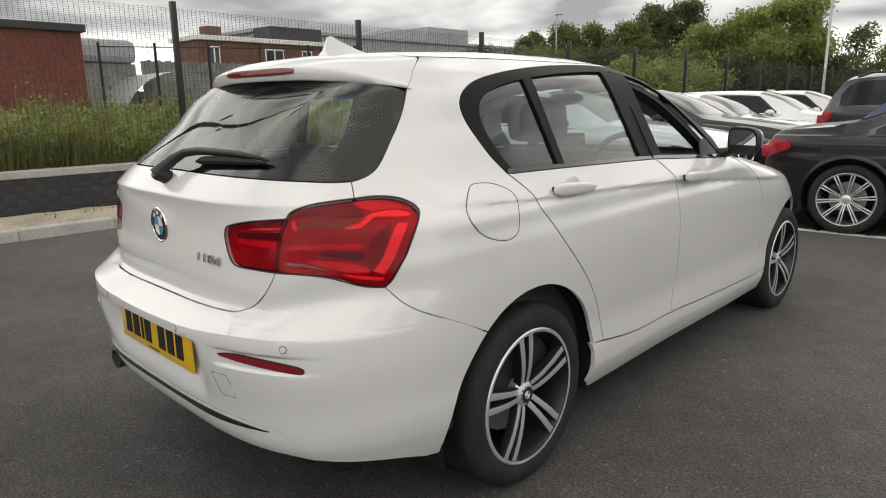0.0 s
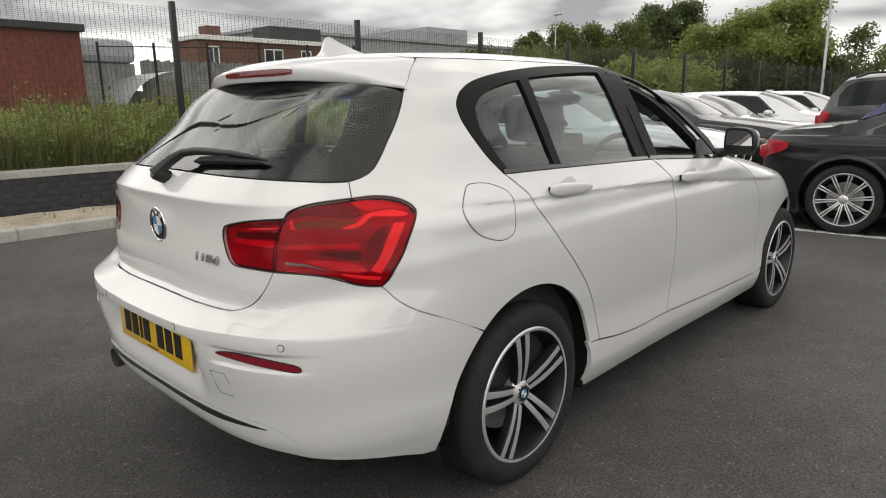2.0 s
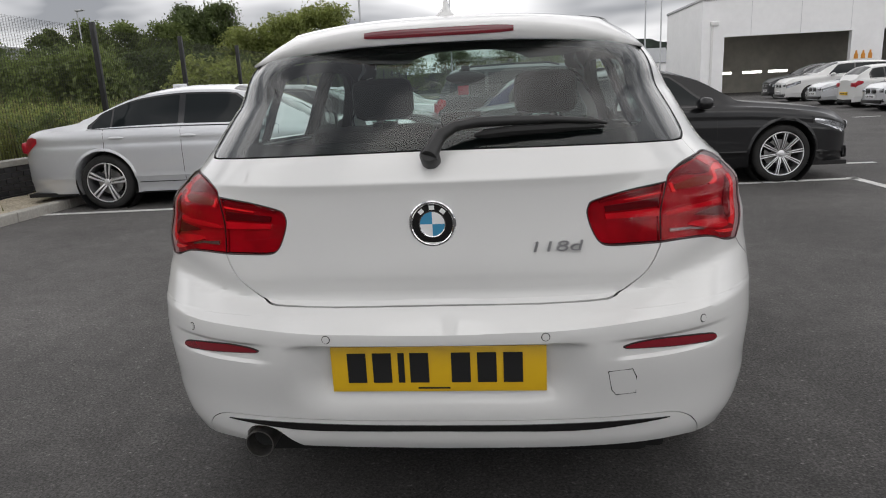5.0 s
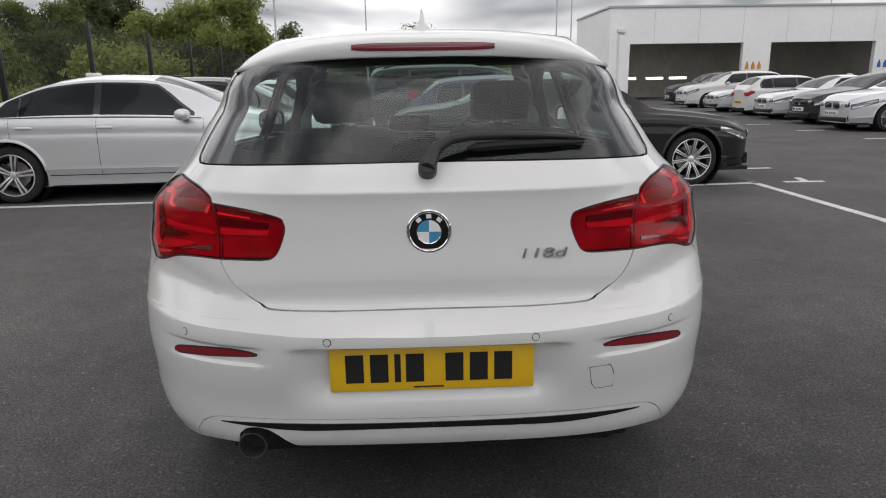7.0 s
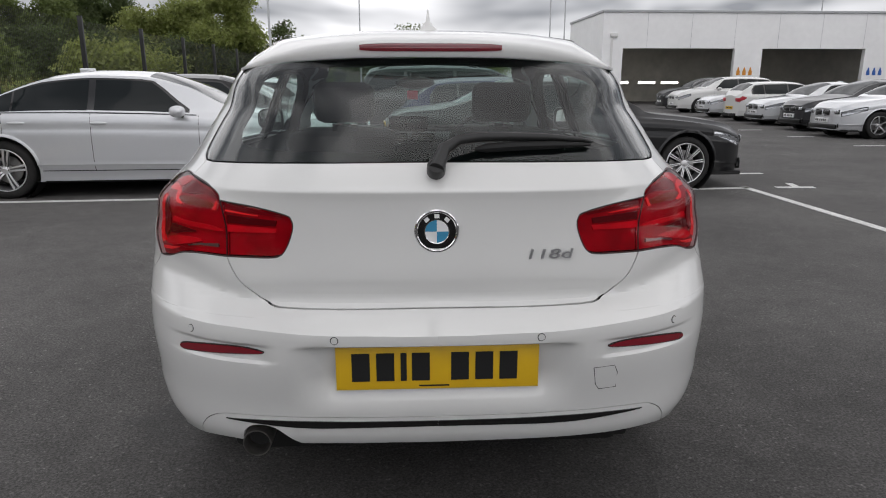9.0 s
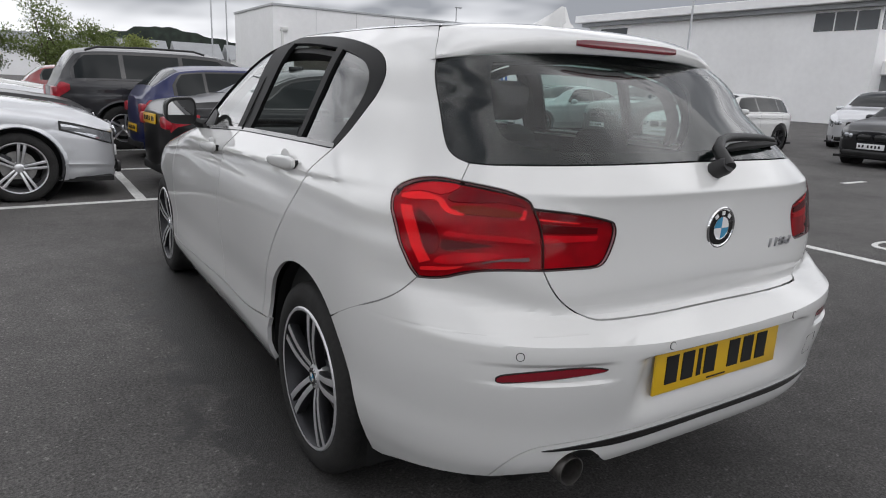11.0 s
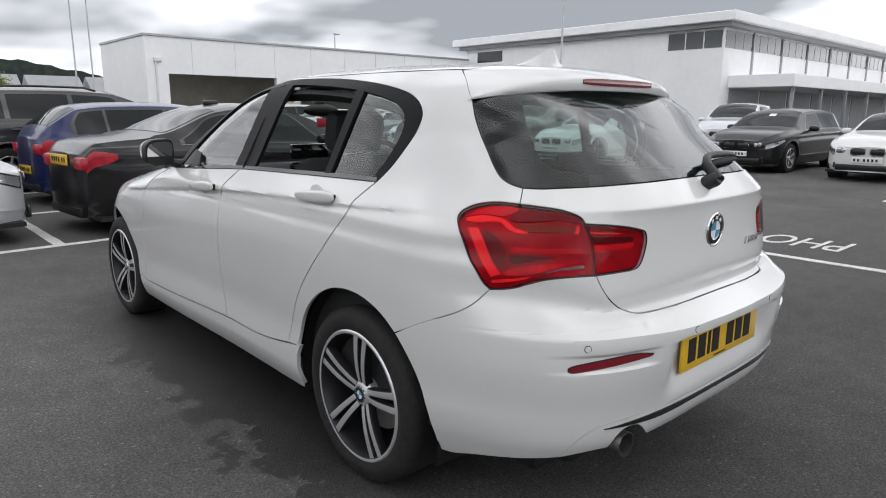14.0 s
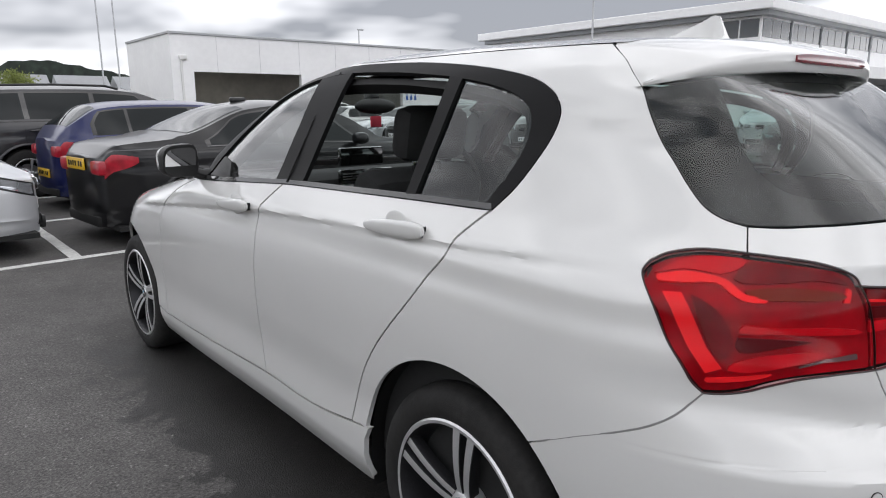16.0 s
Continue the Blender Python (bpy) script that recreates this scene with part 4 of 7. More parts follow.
# ---- rear glass, spoiler, roof ----
glass_poly = middle(1.086, 1.372, 30)[:-1] + [(c, z) for c, z in smooth([(float(outline_at(1.372)[2][0]) + 0.0001, 1.372), (0.72, 1.366), (0.95, 1.352), (1.10, 1.336), (1.172, 1.324)])] + GLASS_SIDE[::-1][1:] + GLASS_LOW[1:-1]
rear_glass = part("rear_window", skin_panel(glass_poly, gap=0.003, lift=-0.002, depth=0.0), REAR_GLASS, hatch, "tinted rear window")
rear_glass.visible_shadow = False
top_out = resample([(float(outline_at(1.372)[2][0]) + 0.0001, 1.372), (0.72, 1.366), (0.95, 1.352), (1.10, 1.336), (1.172, 1.324)], 40)
top_in = resample([(float(outline_at(1.352)[2][0]) + 0.0001, 1.352), (0.71, 1.347), (0.935, 1.334), (1.08, 1.318), (1.150, 1.306)], 40)
for left in (False, True):
    part("glass_border", skin_band(top_out, top_in, -0.011, 0.003, 4, left), PRINT_BLACK, hatch, "black printed border of the rear window")
band_out = GLASS_LOW[::-1] + GLASS_SIDE[1:]
band_in = smooth([(float(outline_at(1.118)[2][0]) + 0.0001, 1.118), (0.35, 1.117), (0.62, 1.117), (0.80, 1.128), (0.875, 1.155), (0.912, 1.20), (0.932, 1.25), (0.945, 1.30), (0.95, 1.345)])
for left in (False, True):
    part("glass_border", skin_band(resample(band_out, 70), resample(band_in, 70), -0.011, 0.003, 6, left), PRINT_BLACK, hatch, "black printed border of the rear window")
    part("gate_gap_seal", skin_strip(GATE_LOW, -0.013, 0.0055, left), SEAL, hatch)
    part("lip_gap_seal", skin_strip(LIP_SEAM, -0.010, 0.004, left), SEAL, hatch)
    part("glass_gap_seal", skin_strip(GLASS_SIDE, -0.004, 0.004, left), SEAL, hatch)
    part("spoiler_gap_seal", skin_strip(ROOF_JOIN, -0.003, 0.0026, left), SEAL, hatch)


def roof_z(x, y):
    crown = float(ROOF_CROWN(y))
    edge = float(ROOF_EDGE(y))
    t = min(1.0, abs(x) / edge)
    return 1.43 + (crown - 1.43) * (1 - t**2.6)


ROOF_CROWN = curve_through([0.40, 0.55, 0.75, 0.95, 1.30, 1.65, 1.95, 2.15], [1.415, 1.435, 1.462, 1.474, 1.486, 1.486, 1.470, 1.432])
rx, ry = outline_at(1.429)[0], outline_at(1.429)[1]
ROOF_EDGE = curve_through([0.60, 0.70, 0.80, 1.0, 1.3, 1.6, 1.9, 2.0, 2.08], [max(0.05, float(np.interp(v, ry, rx))) for v in (0.60, 0.70, 0.80, 1.0, 1.3, 1.6)] + [float(np.interp(1.9, ry[-90:], rx[-90:])), float(np.interp(2.0, ry[-90:], rx[-90:])), 0.12])
bm = bmesh.new()
grid = []
for y in np.linspace(0.70, 2.07, 46):
    e = float(ROOF_EDGE(y)) + 0.0005
    grid.append([bm.verts.new((e * t, y, roof_z(e * t, y))) for t in np.sin(np.linspace(-1, 1, 33) * math.pi / 2)])
for a, b in zip(grid, grid[1:]):
    for i in range(32):
        bm.faces.new((a[i], a[i + 1], b[i + 1], b[i]))
part("roof", bm, WHITE_PAINT, hatch, angle=60)

# spoiler over the rear window, with the high brake lamp in its edge
SP_W = 0.598


def spoiler_back(x):
    return 0.428 + 0.149 * abs(x / SP_W) ** 2.6


ROOF_SIDE = [skin(c, z) for c, z in smooth(ROOF_JOIN[::-1], 5)]
bm = bmesh.new()
N = 60
rings = []
for i in range(N + 1):
    t = -1 + 2 * i / N
    u, s = abs(t), (1 if t >= 0 else -1)
    x = SP_W * u
    if u <= 0.78:
        xf = u / 0.78 * (float(ROOF_SIDE[0][0]) - 0.002)
        fr = Vector((xf, 0.722, roof_z(xf, 0.722)))
    else:
        k = (u - 0.78) / 0.22 * (len(ROOF_SIDE) - 1)
        a = min(int(k), len(ROOF_SIDE) - 2)
        fr = Vector(ROOF_SIDE[a]).lerp(Vector(ROOF_SIDE[a + 1]), k - a)
    yb, tz, lz = spoiler_back(x), 1.412 - 0.079 * u ** 3.2, 1.362 - 0.036 * u ** 2.6
    e = min(0.012, 0.3 * (tz - lz))
    bk = Vector((x, yb, tz))
    mid = fr.lerp(bk, 0.5) + Vector((0, 0, 0.010 * (1 - u ** 4)))
    prof = [fr, fr.lerp(mid, 0.5) + Vector((0, 0, 0.003 * (1 - u ** 4))), mid, mid.lerp(bk, 0.55) + Vector((0, 0, 0.004 * (1 - u ** 4))), bk + Vector((0, 0.012 * (1 - u ** 6), 0)), bk + Vector((0, 0.002, -e * 0.4)), bk + Vector((0, -0.001, -e)), Vector((x, yb + 0.001, lz + e * 0.4)), Vector((x, yb + 0.006, lz)), Vector((x, yb + 0.045, lz + 0.006 * (1 - u))), Vector((x * 0.985, yb + 0.10 * (1 - 0.7 * u), lz + 0.012 * (1 - u)))]
    rings.append([bm.verts.new((s * p.x, p.y, p.z)) for p in prof])
for a, b in zip(rings, rings[1:]):
    for j in range(len(a) - 1):
        bm.faces.new((a[j], b[j], b[j + 1], a[j + 1]))
bmesh.ops.recalc_face_normals(bm, faces=bm.faces[:])
spoiler = part("roof_spoiler", bm, WHITE_PAINT, hatch, angle=50)
bm = bmesh.new()
ring = []
for i in range(25):
    t = -1 + i / 12
    x = 0.213 * t
    y = spoiler_back(x) - 0.003
    h = 0.0115 * (1 - 0.35 * abs(t) ** 6)
    ring.append([bm.verts.new((x, y + dy, 1.390 + dz)) for dy, dz in ((0.02, h), (0, h), (-0.002, 0), (0, -h), (0.02, -h))])
for a, b in zip(ring, ring[1:]):
    for j in range(4):
        bm.faces.new((a[j], b[j], b[j + 1], a[j + 1]))
bm.faces.new(ring[0])
bm.faces.new(ring[-1][::-1])
bmesh.ops.recalc_face_normals(bm, faces=bm.faces[:])
HIGH_LENS = material("dark_red_lens", (0.16, 0.006, 0.014), rough=0.15, coat=1.0)
part("high_brake_lamp", bm, HIGH_LENS, spoiler, "dark red high brake lamp")

# aerial fin
bm = bmesh.new()
prof = [(0.70, 0.0, 0.034), (0.715, 0.022, 0.03), (0.735, 0.070, 0.008), (0.752, 0.074, 0.007), (0.80, 0.050, 0.013), (0.87, 0.022, 0.018), (0.945, 0.002, 0.006)]
rings = []
for y, h, w in prof:
    zb = roof_z(0, y) - 0.004
    rings.append([bm.verts.new((x, y, zb + z)) for x, z in ((-0.036 * min(1, w * 40), 0), (-w * 0.9, h * 0.5), (-w * 0.3, h), (w * 0.3, h), (w * 0.9, h * 0.5), (0.036 * min(1, w * 40), 0))])
for a, b in zip(rings, rings[1:]):
    for j in range(5):
        bm.faces.new((a[j], a[j + 1], b[j + 1], b[j]))
bm.faces.new(rings[0][::-1])
bm.faces.new(rings[-1])
bmesh.ops.recalc_face_normals(bm, faces=bm.faces[:])
part("aerial_fin", bm, WHITE_PAINT, hatch, angle=50)
# ---- rear lamps ----
LENS_BASE = material("red_lamp_body", (0.28, 0.003, 0.010), rough=0.5, specular=0.03, spread=0.12, grain=60.0, stain=0.3, stain_scale=11.0)
LENS_BRIGHT = material("bright_red_light_guide", (0.88, 0.028, 0.036), rough=0.4, specular=0.03, stain=0.12, stain_scale=14.0)
LENS_MID = material("red_light_guide", (0.52, 0.007, 0.018), rough=0.5, specular=0.03, stain=0.2, stain_scale=14.0)
LENS_DARK = material("dark_red_lamp_inset", (0.085, 0.003, 0.006), rough=0.5, specular=0.03)
LENS_AMBER = material("smoked_amber_inset", (0.17, 0.022, 0.008), rough=0.5, specular=0.03)
LENS_DUSK = material("dusky_red_reflector", (0.15, 0.0025, 0.008), rough=0.4, specular=0.03, stain=0.3, stain_scale=14.0)
LENS_CLEAR = material("clear_reverse_lamp", (0.16, 0.13, 0.13), rough=0.15, metal=0.5, coat=1.0)
LENS_COVER = glass_sheet("clear_red_lamp_cover", (1.0, 0.76, 0.78), gloss=0.5, base=0.03)
OUTER_LAMP = LAMP_TOP + LAMP_EDGE[1:] + LAMP_LOW[1:] + LAMP_SPLIT[1:-1]
INNER_LAMP = INNER + LAMP_SPLIT[1:-1]
for left in (False, True):
    s = -1 if left else 1
    fine = dict(both=False, only=s, step=(0.02, 0.016))
    lamp = part("rear_lamp", skin_panel(OUTER_LAMP, gap=0.003, lift=-0.012, depth=0.03, **fine), LENS_BASE, hatch, "red wrap-around rear lamp")
    inner_lamp = part("tailgate_lamp", skin_panel(INNER_LAMP, gap=0.004, lift=-0.012, depth=0.03, **fine), LENS_BASE, hatch, "red rear lamp on the tailgate")
    pieces = [
        ("light_guide", LENS_MID, [(1.197, 0.998), (1.132, 1.021), (1.057, 1.030), (0.979, 1.028), (1.002, 1.012), (1.036, 1.0045), (1.054, 1.004), (1.124, 1.008)], 3),
        ("light_guide", LENS_BRIGHT, [(1.190, 0.997), (1.124, 1.006), (1.054, 1.001), (1.022, 0.992), (0.997, 0.976), (0.949, 0.970), (0.950, 0.961), (1.001, 0.964), (1.033, 0.978), (1.058, 0.991), (1.132, 0.988), (1.190, 0.988)], 2),
        ("lamp_inset", LENS_DUSK, [(1.016, 1.000), (0.972, 1.025), (0.873, 1.018), (0.787, 1.007), (0.740, 0.987), (0.775, 0.991), (0.833, 0.996), (0.891, 0.993), (0.996, 0.991)], 2),
        ("lamp_inset", LENS_AMBER, [(0.994, 0.982), (0.892, 0.987), (0.762, 0.976), (0.761, 0.962), (0.865, 0.964), (0.945, 0.9655), (0.990, 0.974)], 2),
        ("light_guide", LENS_BRIGHT, [(0.758, 0.957), (0.746, 0.983), (0.734, 0.978), (0.740, 0.956)], 1),
        ("light_guide", LENS_BRIGHT, [(1.185, 0.973), (1.140, 0.974), (1.117, 0.933), (1.086, 0.884), (1.050, 0.848), (1.089, 0.837), (1.129, 0.881), (1.158, 0.924)], 1),
        ("lamp_inset", LENS_DUSK, [(1.120, 0.972), (1.074, 0.954), (1.033, 0.916), (1.024, 0.880), (1.057, 0.863), (1.085, 0.894), (1.109, 0.933)], 2),
        ("light_guide", LENS_MID, [(1.000, 0.922), (0.922, 0.918), (0.806, 0.917), (0.717, 0.910), (0.716, 0.901), (0.921, 0.907), (1.011, 0.908)], 2),
        ("lamp_inset", LENS_DARK, [(1.014, 0.902), (0.921, 0.900), (0.834, 0.894), (0.907, 0.886), (0.996, 0.876), (1.018, 0.886)], 3),
        ("light_guide", LENS_MID, [(1.038, 0.845), (0.984, 0.843), (0.877, 0.857), (0.793, 0.871), (0.834, 0.878), (0.935, 0.875), (0.996, 0.867), (1.031, 0.856)], 2),
        ("light_guide", LENS_BRIGHT, [(1.085, 0.828), (0.998, 0.835), (0.934, 0.842), (0.948, 0.835), (0.998, 0.826), (1.083, 0.820)], 2),
        ("reverse_lens", LENS_CLEAR, [(0.798, 0.866), (0.714, 0.870), (0.712, 0.859), (0.804, 0.859), (0.868, 0.851), (0.870, 0.855)], 1),
    ]
    for name, mat, poly, fine_n in pieces:
        part(name, skin_panel(smooth(poly + poly[:1], fine_n)[:-1] if fine_n > 1 else poly, gap=0.0005, lift=-0.007, depth=0.005, **fine), mat, lamp)
    for name, mat, poly in [
        ("lamp_inset", LENS_DUSK, [(0.696, 0.979), (0.479, 0.953), (0.483, 0.946), (0.695, 0.967)]),
        ("light_guide", LENS_BRIGHT, [(0.694, 0.962), (0.560, 0.951), (0.560, 0.947), (0.694, 0.956)]),
        ("lamp_inset", LENS_DARK, [(0.682, 0.948), (0.496, 0.938), (0.499, 0.923), (0.681, 0.926)]),
        ("light_guide", LENS_MID, [(0.681, 0.922), (0.494, 0.919), (0.498, 0.906), (0.680, 0.902)]),
    ]:
        part(name, skin_panel(poly, gap=0.0005, lift=-0.007, depth=0.005, **fine), mat, inner_lamp)
    for poly, owner, edge in ((OUTER_LAMP, lamp, LAMP_TOP + LAMP_EDGE[1:] + LAMP_LOW[1:] + LAMP_SPLIT[1:]), (INNER_LAMP, inner_lamp, INNER + LAMP_SPLIT[1:])):
        cover = part("lens", skin_panel(poly, gap=0.003, lift=0.003, depth=0.004, **fine), LENS_COVER, owner, "clear glossy lamp cover")
        cover.visible_shadow = False
        part("lamp_seal", skin_strip(edge, -0.0015, 0.0020, left), LAMP_DARK, owner)

# ---- tail details ----
REFLECT = smooth([(0.425, 0.617), (0.49, 0.6235), (0.555, 0.6245), (0.675, 0.617), (0.765, 0.608), (0.785, 0.597), (0.76, 0.590), (0.625, 0.598), (0.54, 0.604), (0.45, 0.610), (0.425, 0.617)])
RED_REFLECT = material("dark_red_reflector", (0.20, 0.005, 0.014), rough=0.2, coat=1.0)
SENSOR = [(0.263, 0.657), (0.652, 0.657)]
for left in (False, True):
    s = -1 if left else 1
    part("reflector", skin_panel(REFLECT[:-1], gap=0.001, lift=0.004, depth=0.008, both=False, only=s, step=(0.02, 0.01)), RED_REFLECT, bumper, "dark red reflector")
    part("reflector_seal", skin_strip(REFLECT, 0.0, 0.0022, left), SEAL, bumper)
    for x, z in SENSOR:
        xs, ys = outline_at(z)[0], outline_at(z)[1]
        k = 140
        c = float(np.interp(x, xs[:k], xs[:k] + ys[:k]))
        p, n = skin(c, z), skin_normal(c, z)
        turn = Vector(n * np.array([s, 1, 1])).to_track_quat("Z", "Y").to_matrix().to_4x4()
        m = Matrix.Translation(p * np.array([s, 1, 1])) @ turn
        bm = bmesh.new()
        add_lathe(bm, [(0.0, 0.0022), (0.0085, 0.002), (0.0088, -0.002)], 24, m)
        part("parking_sensor", bm, WHITE_PAINT, bumper)
        bm = bmesh.new()
        add_lathe(bm, [(0.0086, 0.0002), (0.0096, 0.0012), (0.0106, 0.0002)], 24, m)
        part("sensor_ring", bm, SEAL, bumper)
STRIP_TOP = smooth([(0.62, 0.402), (0.50, 0.408), (0.35, 0.4095), (0.15, 0.407), (float(outline_at(0.406)[2][0]) + 0.0001, 0.406)])
STRIP_LOW = smooth([(0.62, 0.4005), (0.50, 0.396), (0.35, 0.388), (0.15, 0.3885), (float(outline_at(0.389)[2][0]) + 0.0001, 0.389)])
for left in (False, True):
    part("bumper_strip", skin_band(resample(STRIP_TOP, 40), resample(STRIP_LOW, 40), 0.003, 0.008, 3, left), GLOSS_BLACK, hatch, "gloss black bumper insert")
TOW = [(0.385, 0.556), (0.455, 0.558), (0.472, 0.535), (0.484, 0.488), (0.425, 0.487), (0.408, 0.503), (0.385, 0.556)]
part("tow_cover_gap", skin_strip(TOW, -0.0006, 0.0014), SEAL, bumper)

plate = part("number_plate", box(-0.267, 0.267, -0.014, -0.008, 0.501, 0.620, 0.002), PLATE_YELLOW, hatch, "yellow number plate with dark bars")
for i, x in enumerate((-0.202, -0.138, -0.090, -0.045, 0.058, 0.122, 0.186)):
    wide = 0.008 if i == 2 else 0.0235
    part("character_bar", box(x - wide, x + wide, -0.0160, -0.0142, 0.526, 0.604), SEAL, plate, smooth=False)
part("maker_line", box(-0.05, 0.03, -0.0155, -0.0142, 0.509, 0.513), SEAL, plate, smooth=False)


def roundel(parent, m, r):
    """A round enamel badge: chrome ring, black band with pale marks, quartered disc."""
    bm = bmesh.new()
    add_lathe(bm, [(r, -0.002), (r, 0.003), (r * 0.95, 0.006), (r * 0.89, 0.006), (r * 0.85, 0.004)], 48, m)
    badge = part("badge", bm, CHROME, parent, "round enamel badge")
    bm = bmesh.new()
    add_lathe(bm, [(r * 0.86, 0.004), (r * 0.54, 0.0046)], 48, m)
    part("badge_band", bm, GLOSS_BLACK, badge)
    for k in range(4):
        bm = bmesh.new()
        ring = [bm.verts.new((0, 0, 0.0055))] + [bm.verts.new((r * 0.52 * math.cos(a), r * 0.52 * math.sin(a), 0.005)) for a in np.linspace(k * math.pi / 2, (k + 1) * math.pi / 2, 10)]
        bm.faces.new(ring)
        bmesh.ops.transform(bm, matrix=m, verts=bm.verts[:])
        part("badge_quarter", bm, BADGE_BLUE if k % 2 == 1 else BADGE_WHITE, badge, smooth=False)
    bm = bmesh.new()
    add_lathe(bm, [(r * 0.52, 0.0048), (r * 0.56, 0.0056)], 40, m)
    part("badge_inner_ring", bm, CHROME, badge)
    for a in (50, 90, 130):
        bm = bmesh.new()
        add_box(bm, -r * 0.11, r * 0.11, -r * 0.09, r * 0.09, 0.0042, 0.0052)
        bmesh.ops.transform(bm, matrix=m @ Matrix.Rotation(radians(a - 90), 4, "Z") @ Matrix.Translation((0, r * 0.70, 0)), verts=bm.verts[:])
        part("badge_mark", bm, BADGE_WHITE, badge, smooth=False)
    return badge


BADGE_TURN = Matrix.Rotation(radians(90), 4, "X")
roundel(hatch, Matrix.Translation((0, tail_y(0.915) - 0.001, 0.915)) @ Matrix.Rotation(radians(2), 4, "X") @ BADGE_TURN, 0.058)


def lettering(name, text, size, depth, mat, m, parent=None, label=""):
    cu = bpy.data.curves.new(name, "FONT")
    cu.body, cu.size, cu.extrude, cu.align_x = text, size, depth, "CENTER"
    tmp = new(name + "_curve", cu)
    me = bpy.data.meshes.new_from_object(tmp.evaluated_get(bpy.context.evaluated_depsgraph_get()))
    bpy.data.objects.remove(tmp)
    bpy.data.curves.remove(cu)
    me.materials.clear()
    me.materials.append(mat)
    me.transform(m)
    ob = new(name, me)
    if parent is not None:
        ob.parent = parent
    if label:
        ob["label"] = label
    return ob


SATIN_SILVER = material("satin_silver_letters", (0.40, 0.40, 0.41), rough=0.3, metal=0.7)
lettering("model_lettering", "118d", 0.037, 0.003, SATIN_SILVER, Matrix.Translation((0.294, float(skin(0.294 + 0.062, 0.85)[1]) - 0.004, 0.838)) @ Matrix.Rotation(radians(3.5), 4, "Z") @ BADGE_TURN @ Matrix(((1.75, 0.25, 0, 0), (0, 1, 0, 0), (0, 0, 1, 0), (0, 0, 0, 1))), hatch, "chrome model lettering")

# rear wiper: pivot, cranked arm, blade
bm = bmesh.new()
add_lathe(bm, [(0.0, 0.030), (0.020, 0.028), (0.024, 0.018), (0.024, -0.02)], 24, Matrix.Translation((0.0, 0.070, 1.072)) @ Matrix.Rotation(radians(62), 4, "X"))
wiper = part("wiper_pivot", bm, BLACK_PLASTIC, hatch)


def on_glass(x, z, lift):
    xs, ys, s, k = outline_at(z)
    c = abs(x) + float(np.interp(abs(x), xs[:140], ys[:140]))
    return skin(c, z) * np.array([math.copysign(1, x), 1, 1]) + skin_normal(c, z) * np.array([math.copysign(1, x), 1, 1]) * lift


bm = bmesh.new()
arm = [(0.0, 0.044, 1.076)] + [tuple(on_glass(x, z, l)) for x, z, l in ((0.022, 1.094, 0.036), (0.060, 1.112, 0.038), (0.115, 1.123, 0.032), (0.19, 1.127, 0.027), (0.30, 1.128, 0.022), (0.40, 1.124, 0.016), (0.432, 1.121, 0.011))]
add_tube(bm, arm, [0.020, 0.017, 0.013, 0.0125, 0.012, 0.010, 0.007, 0.004], 12)
part("wiper_arm", bm, BLACK_PLASTIC, hatch)
bm = bmesh.new()
add_tube(bm, [tuple(on_glass(x, z, 0.010)) for x, z in ((0.105, 1.108), (0.135, 1.111), (0.20, 1.115), (0.32, 1.117), (0.425, 1.115))], [0.004, 0.012, 0.013, 0.011, 0.004], 8)
part("wiper_blade", bm, SEAL, hatch)

# exhaust
PIPE_METAL = material("sooty_steel_pipe", (0.22, 0.21, 0.20), rough=0.35, metal=0.9, spread=0.2, grain=60.0)
bm = bmesh.new()
add_lathe(bm, [(0.036, -0.20), (0.038, 0.0), (0.038, 0.003), (0.0352, 0.003), (0.034, -0.02), (0.033, -0.19)], 36, Matrix.Translation((-0.492, 0.022, 0.335)) @ Matrix.Rotation(radians(90), 4, "X"))
part("exhaust_pipe", bm, PIPE_METAL, hatch, "dull sooty exhaust tail pipe")
bm = bmesh.new()
add_lathe(bm, [(0.0, -0.06), (0.0345, -0.05)], 30, Matrix.Translation((-0.492, 0.022, 0.335)) @ Matrix.Rotation(radians(90), 4, "X"))
part("exhaust_bore", bm, SEAL, hatch)

# ---- nose, bonnet, windscreen (from the wings and window trims to the middle) ----
front_from = curve_through([0.24, 0.55, 0.72, 0.80, 0.88, 0.955, 0.992, 1.00], [3.86, 3.895, 3.855, 3.695, 3.395, 2.995, 2.745, 2.62])
screen_from = curve_through([1.00, 1.068, 1.172, 1.275, 1.362, 1.408, 1.43], [2.61, 2.52, 2.41, 2.24, 2.09, 1.92, 1.72])


def front_loft(z0, z1, rows, start, a, b, cols=36):
    """The skin from its start on the side (0) to the nose's middle (1), between the shares a and b."""
    bm = bmesh.new()
    halves = []
    for s in (1, -1):
        grid = []
        for z in np.linspace(z0, z1, rows):
            xs, ys = outline_at(z)[0], outline_at(z)[1]
            k = np.argmax(ys > float(start(z)))
            px, py = xs[k:], ys[k:]
            d = np.concatenate([[0], np.cumsum(np.hypot(np.diff(px), np.diff(py)))])
            t = np.linspace(a, b, cols) * d[-1]
            grid.append([bm.verts.new((s * np.interp(v, d, px), np.interp(v, d, py), z)) for v in t])
        for r, q in zip(grid, grid[1:]):
            for i in range(cols - 1):
                bm.faces.new((r[i], r[i + 1], q[i + 1], q[i])[::s])
    bmesh.ops.remove_doubles(bm, verts=[v for v in bm.verts if abs(v.co.x) < 1e-4], dist=1e-3)
    return bm


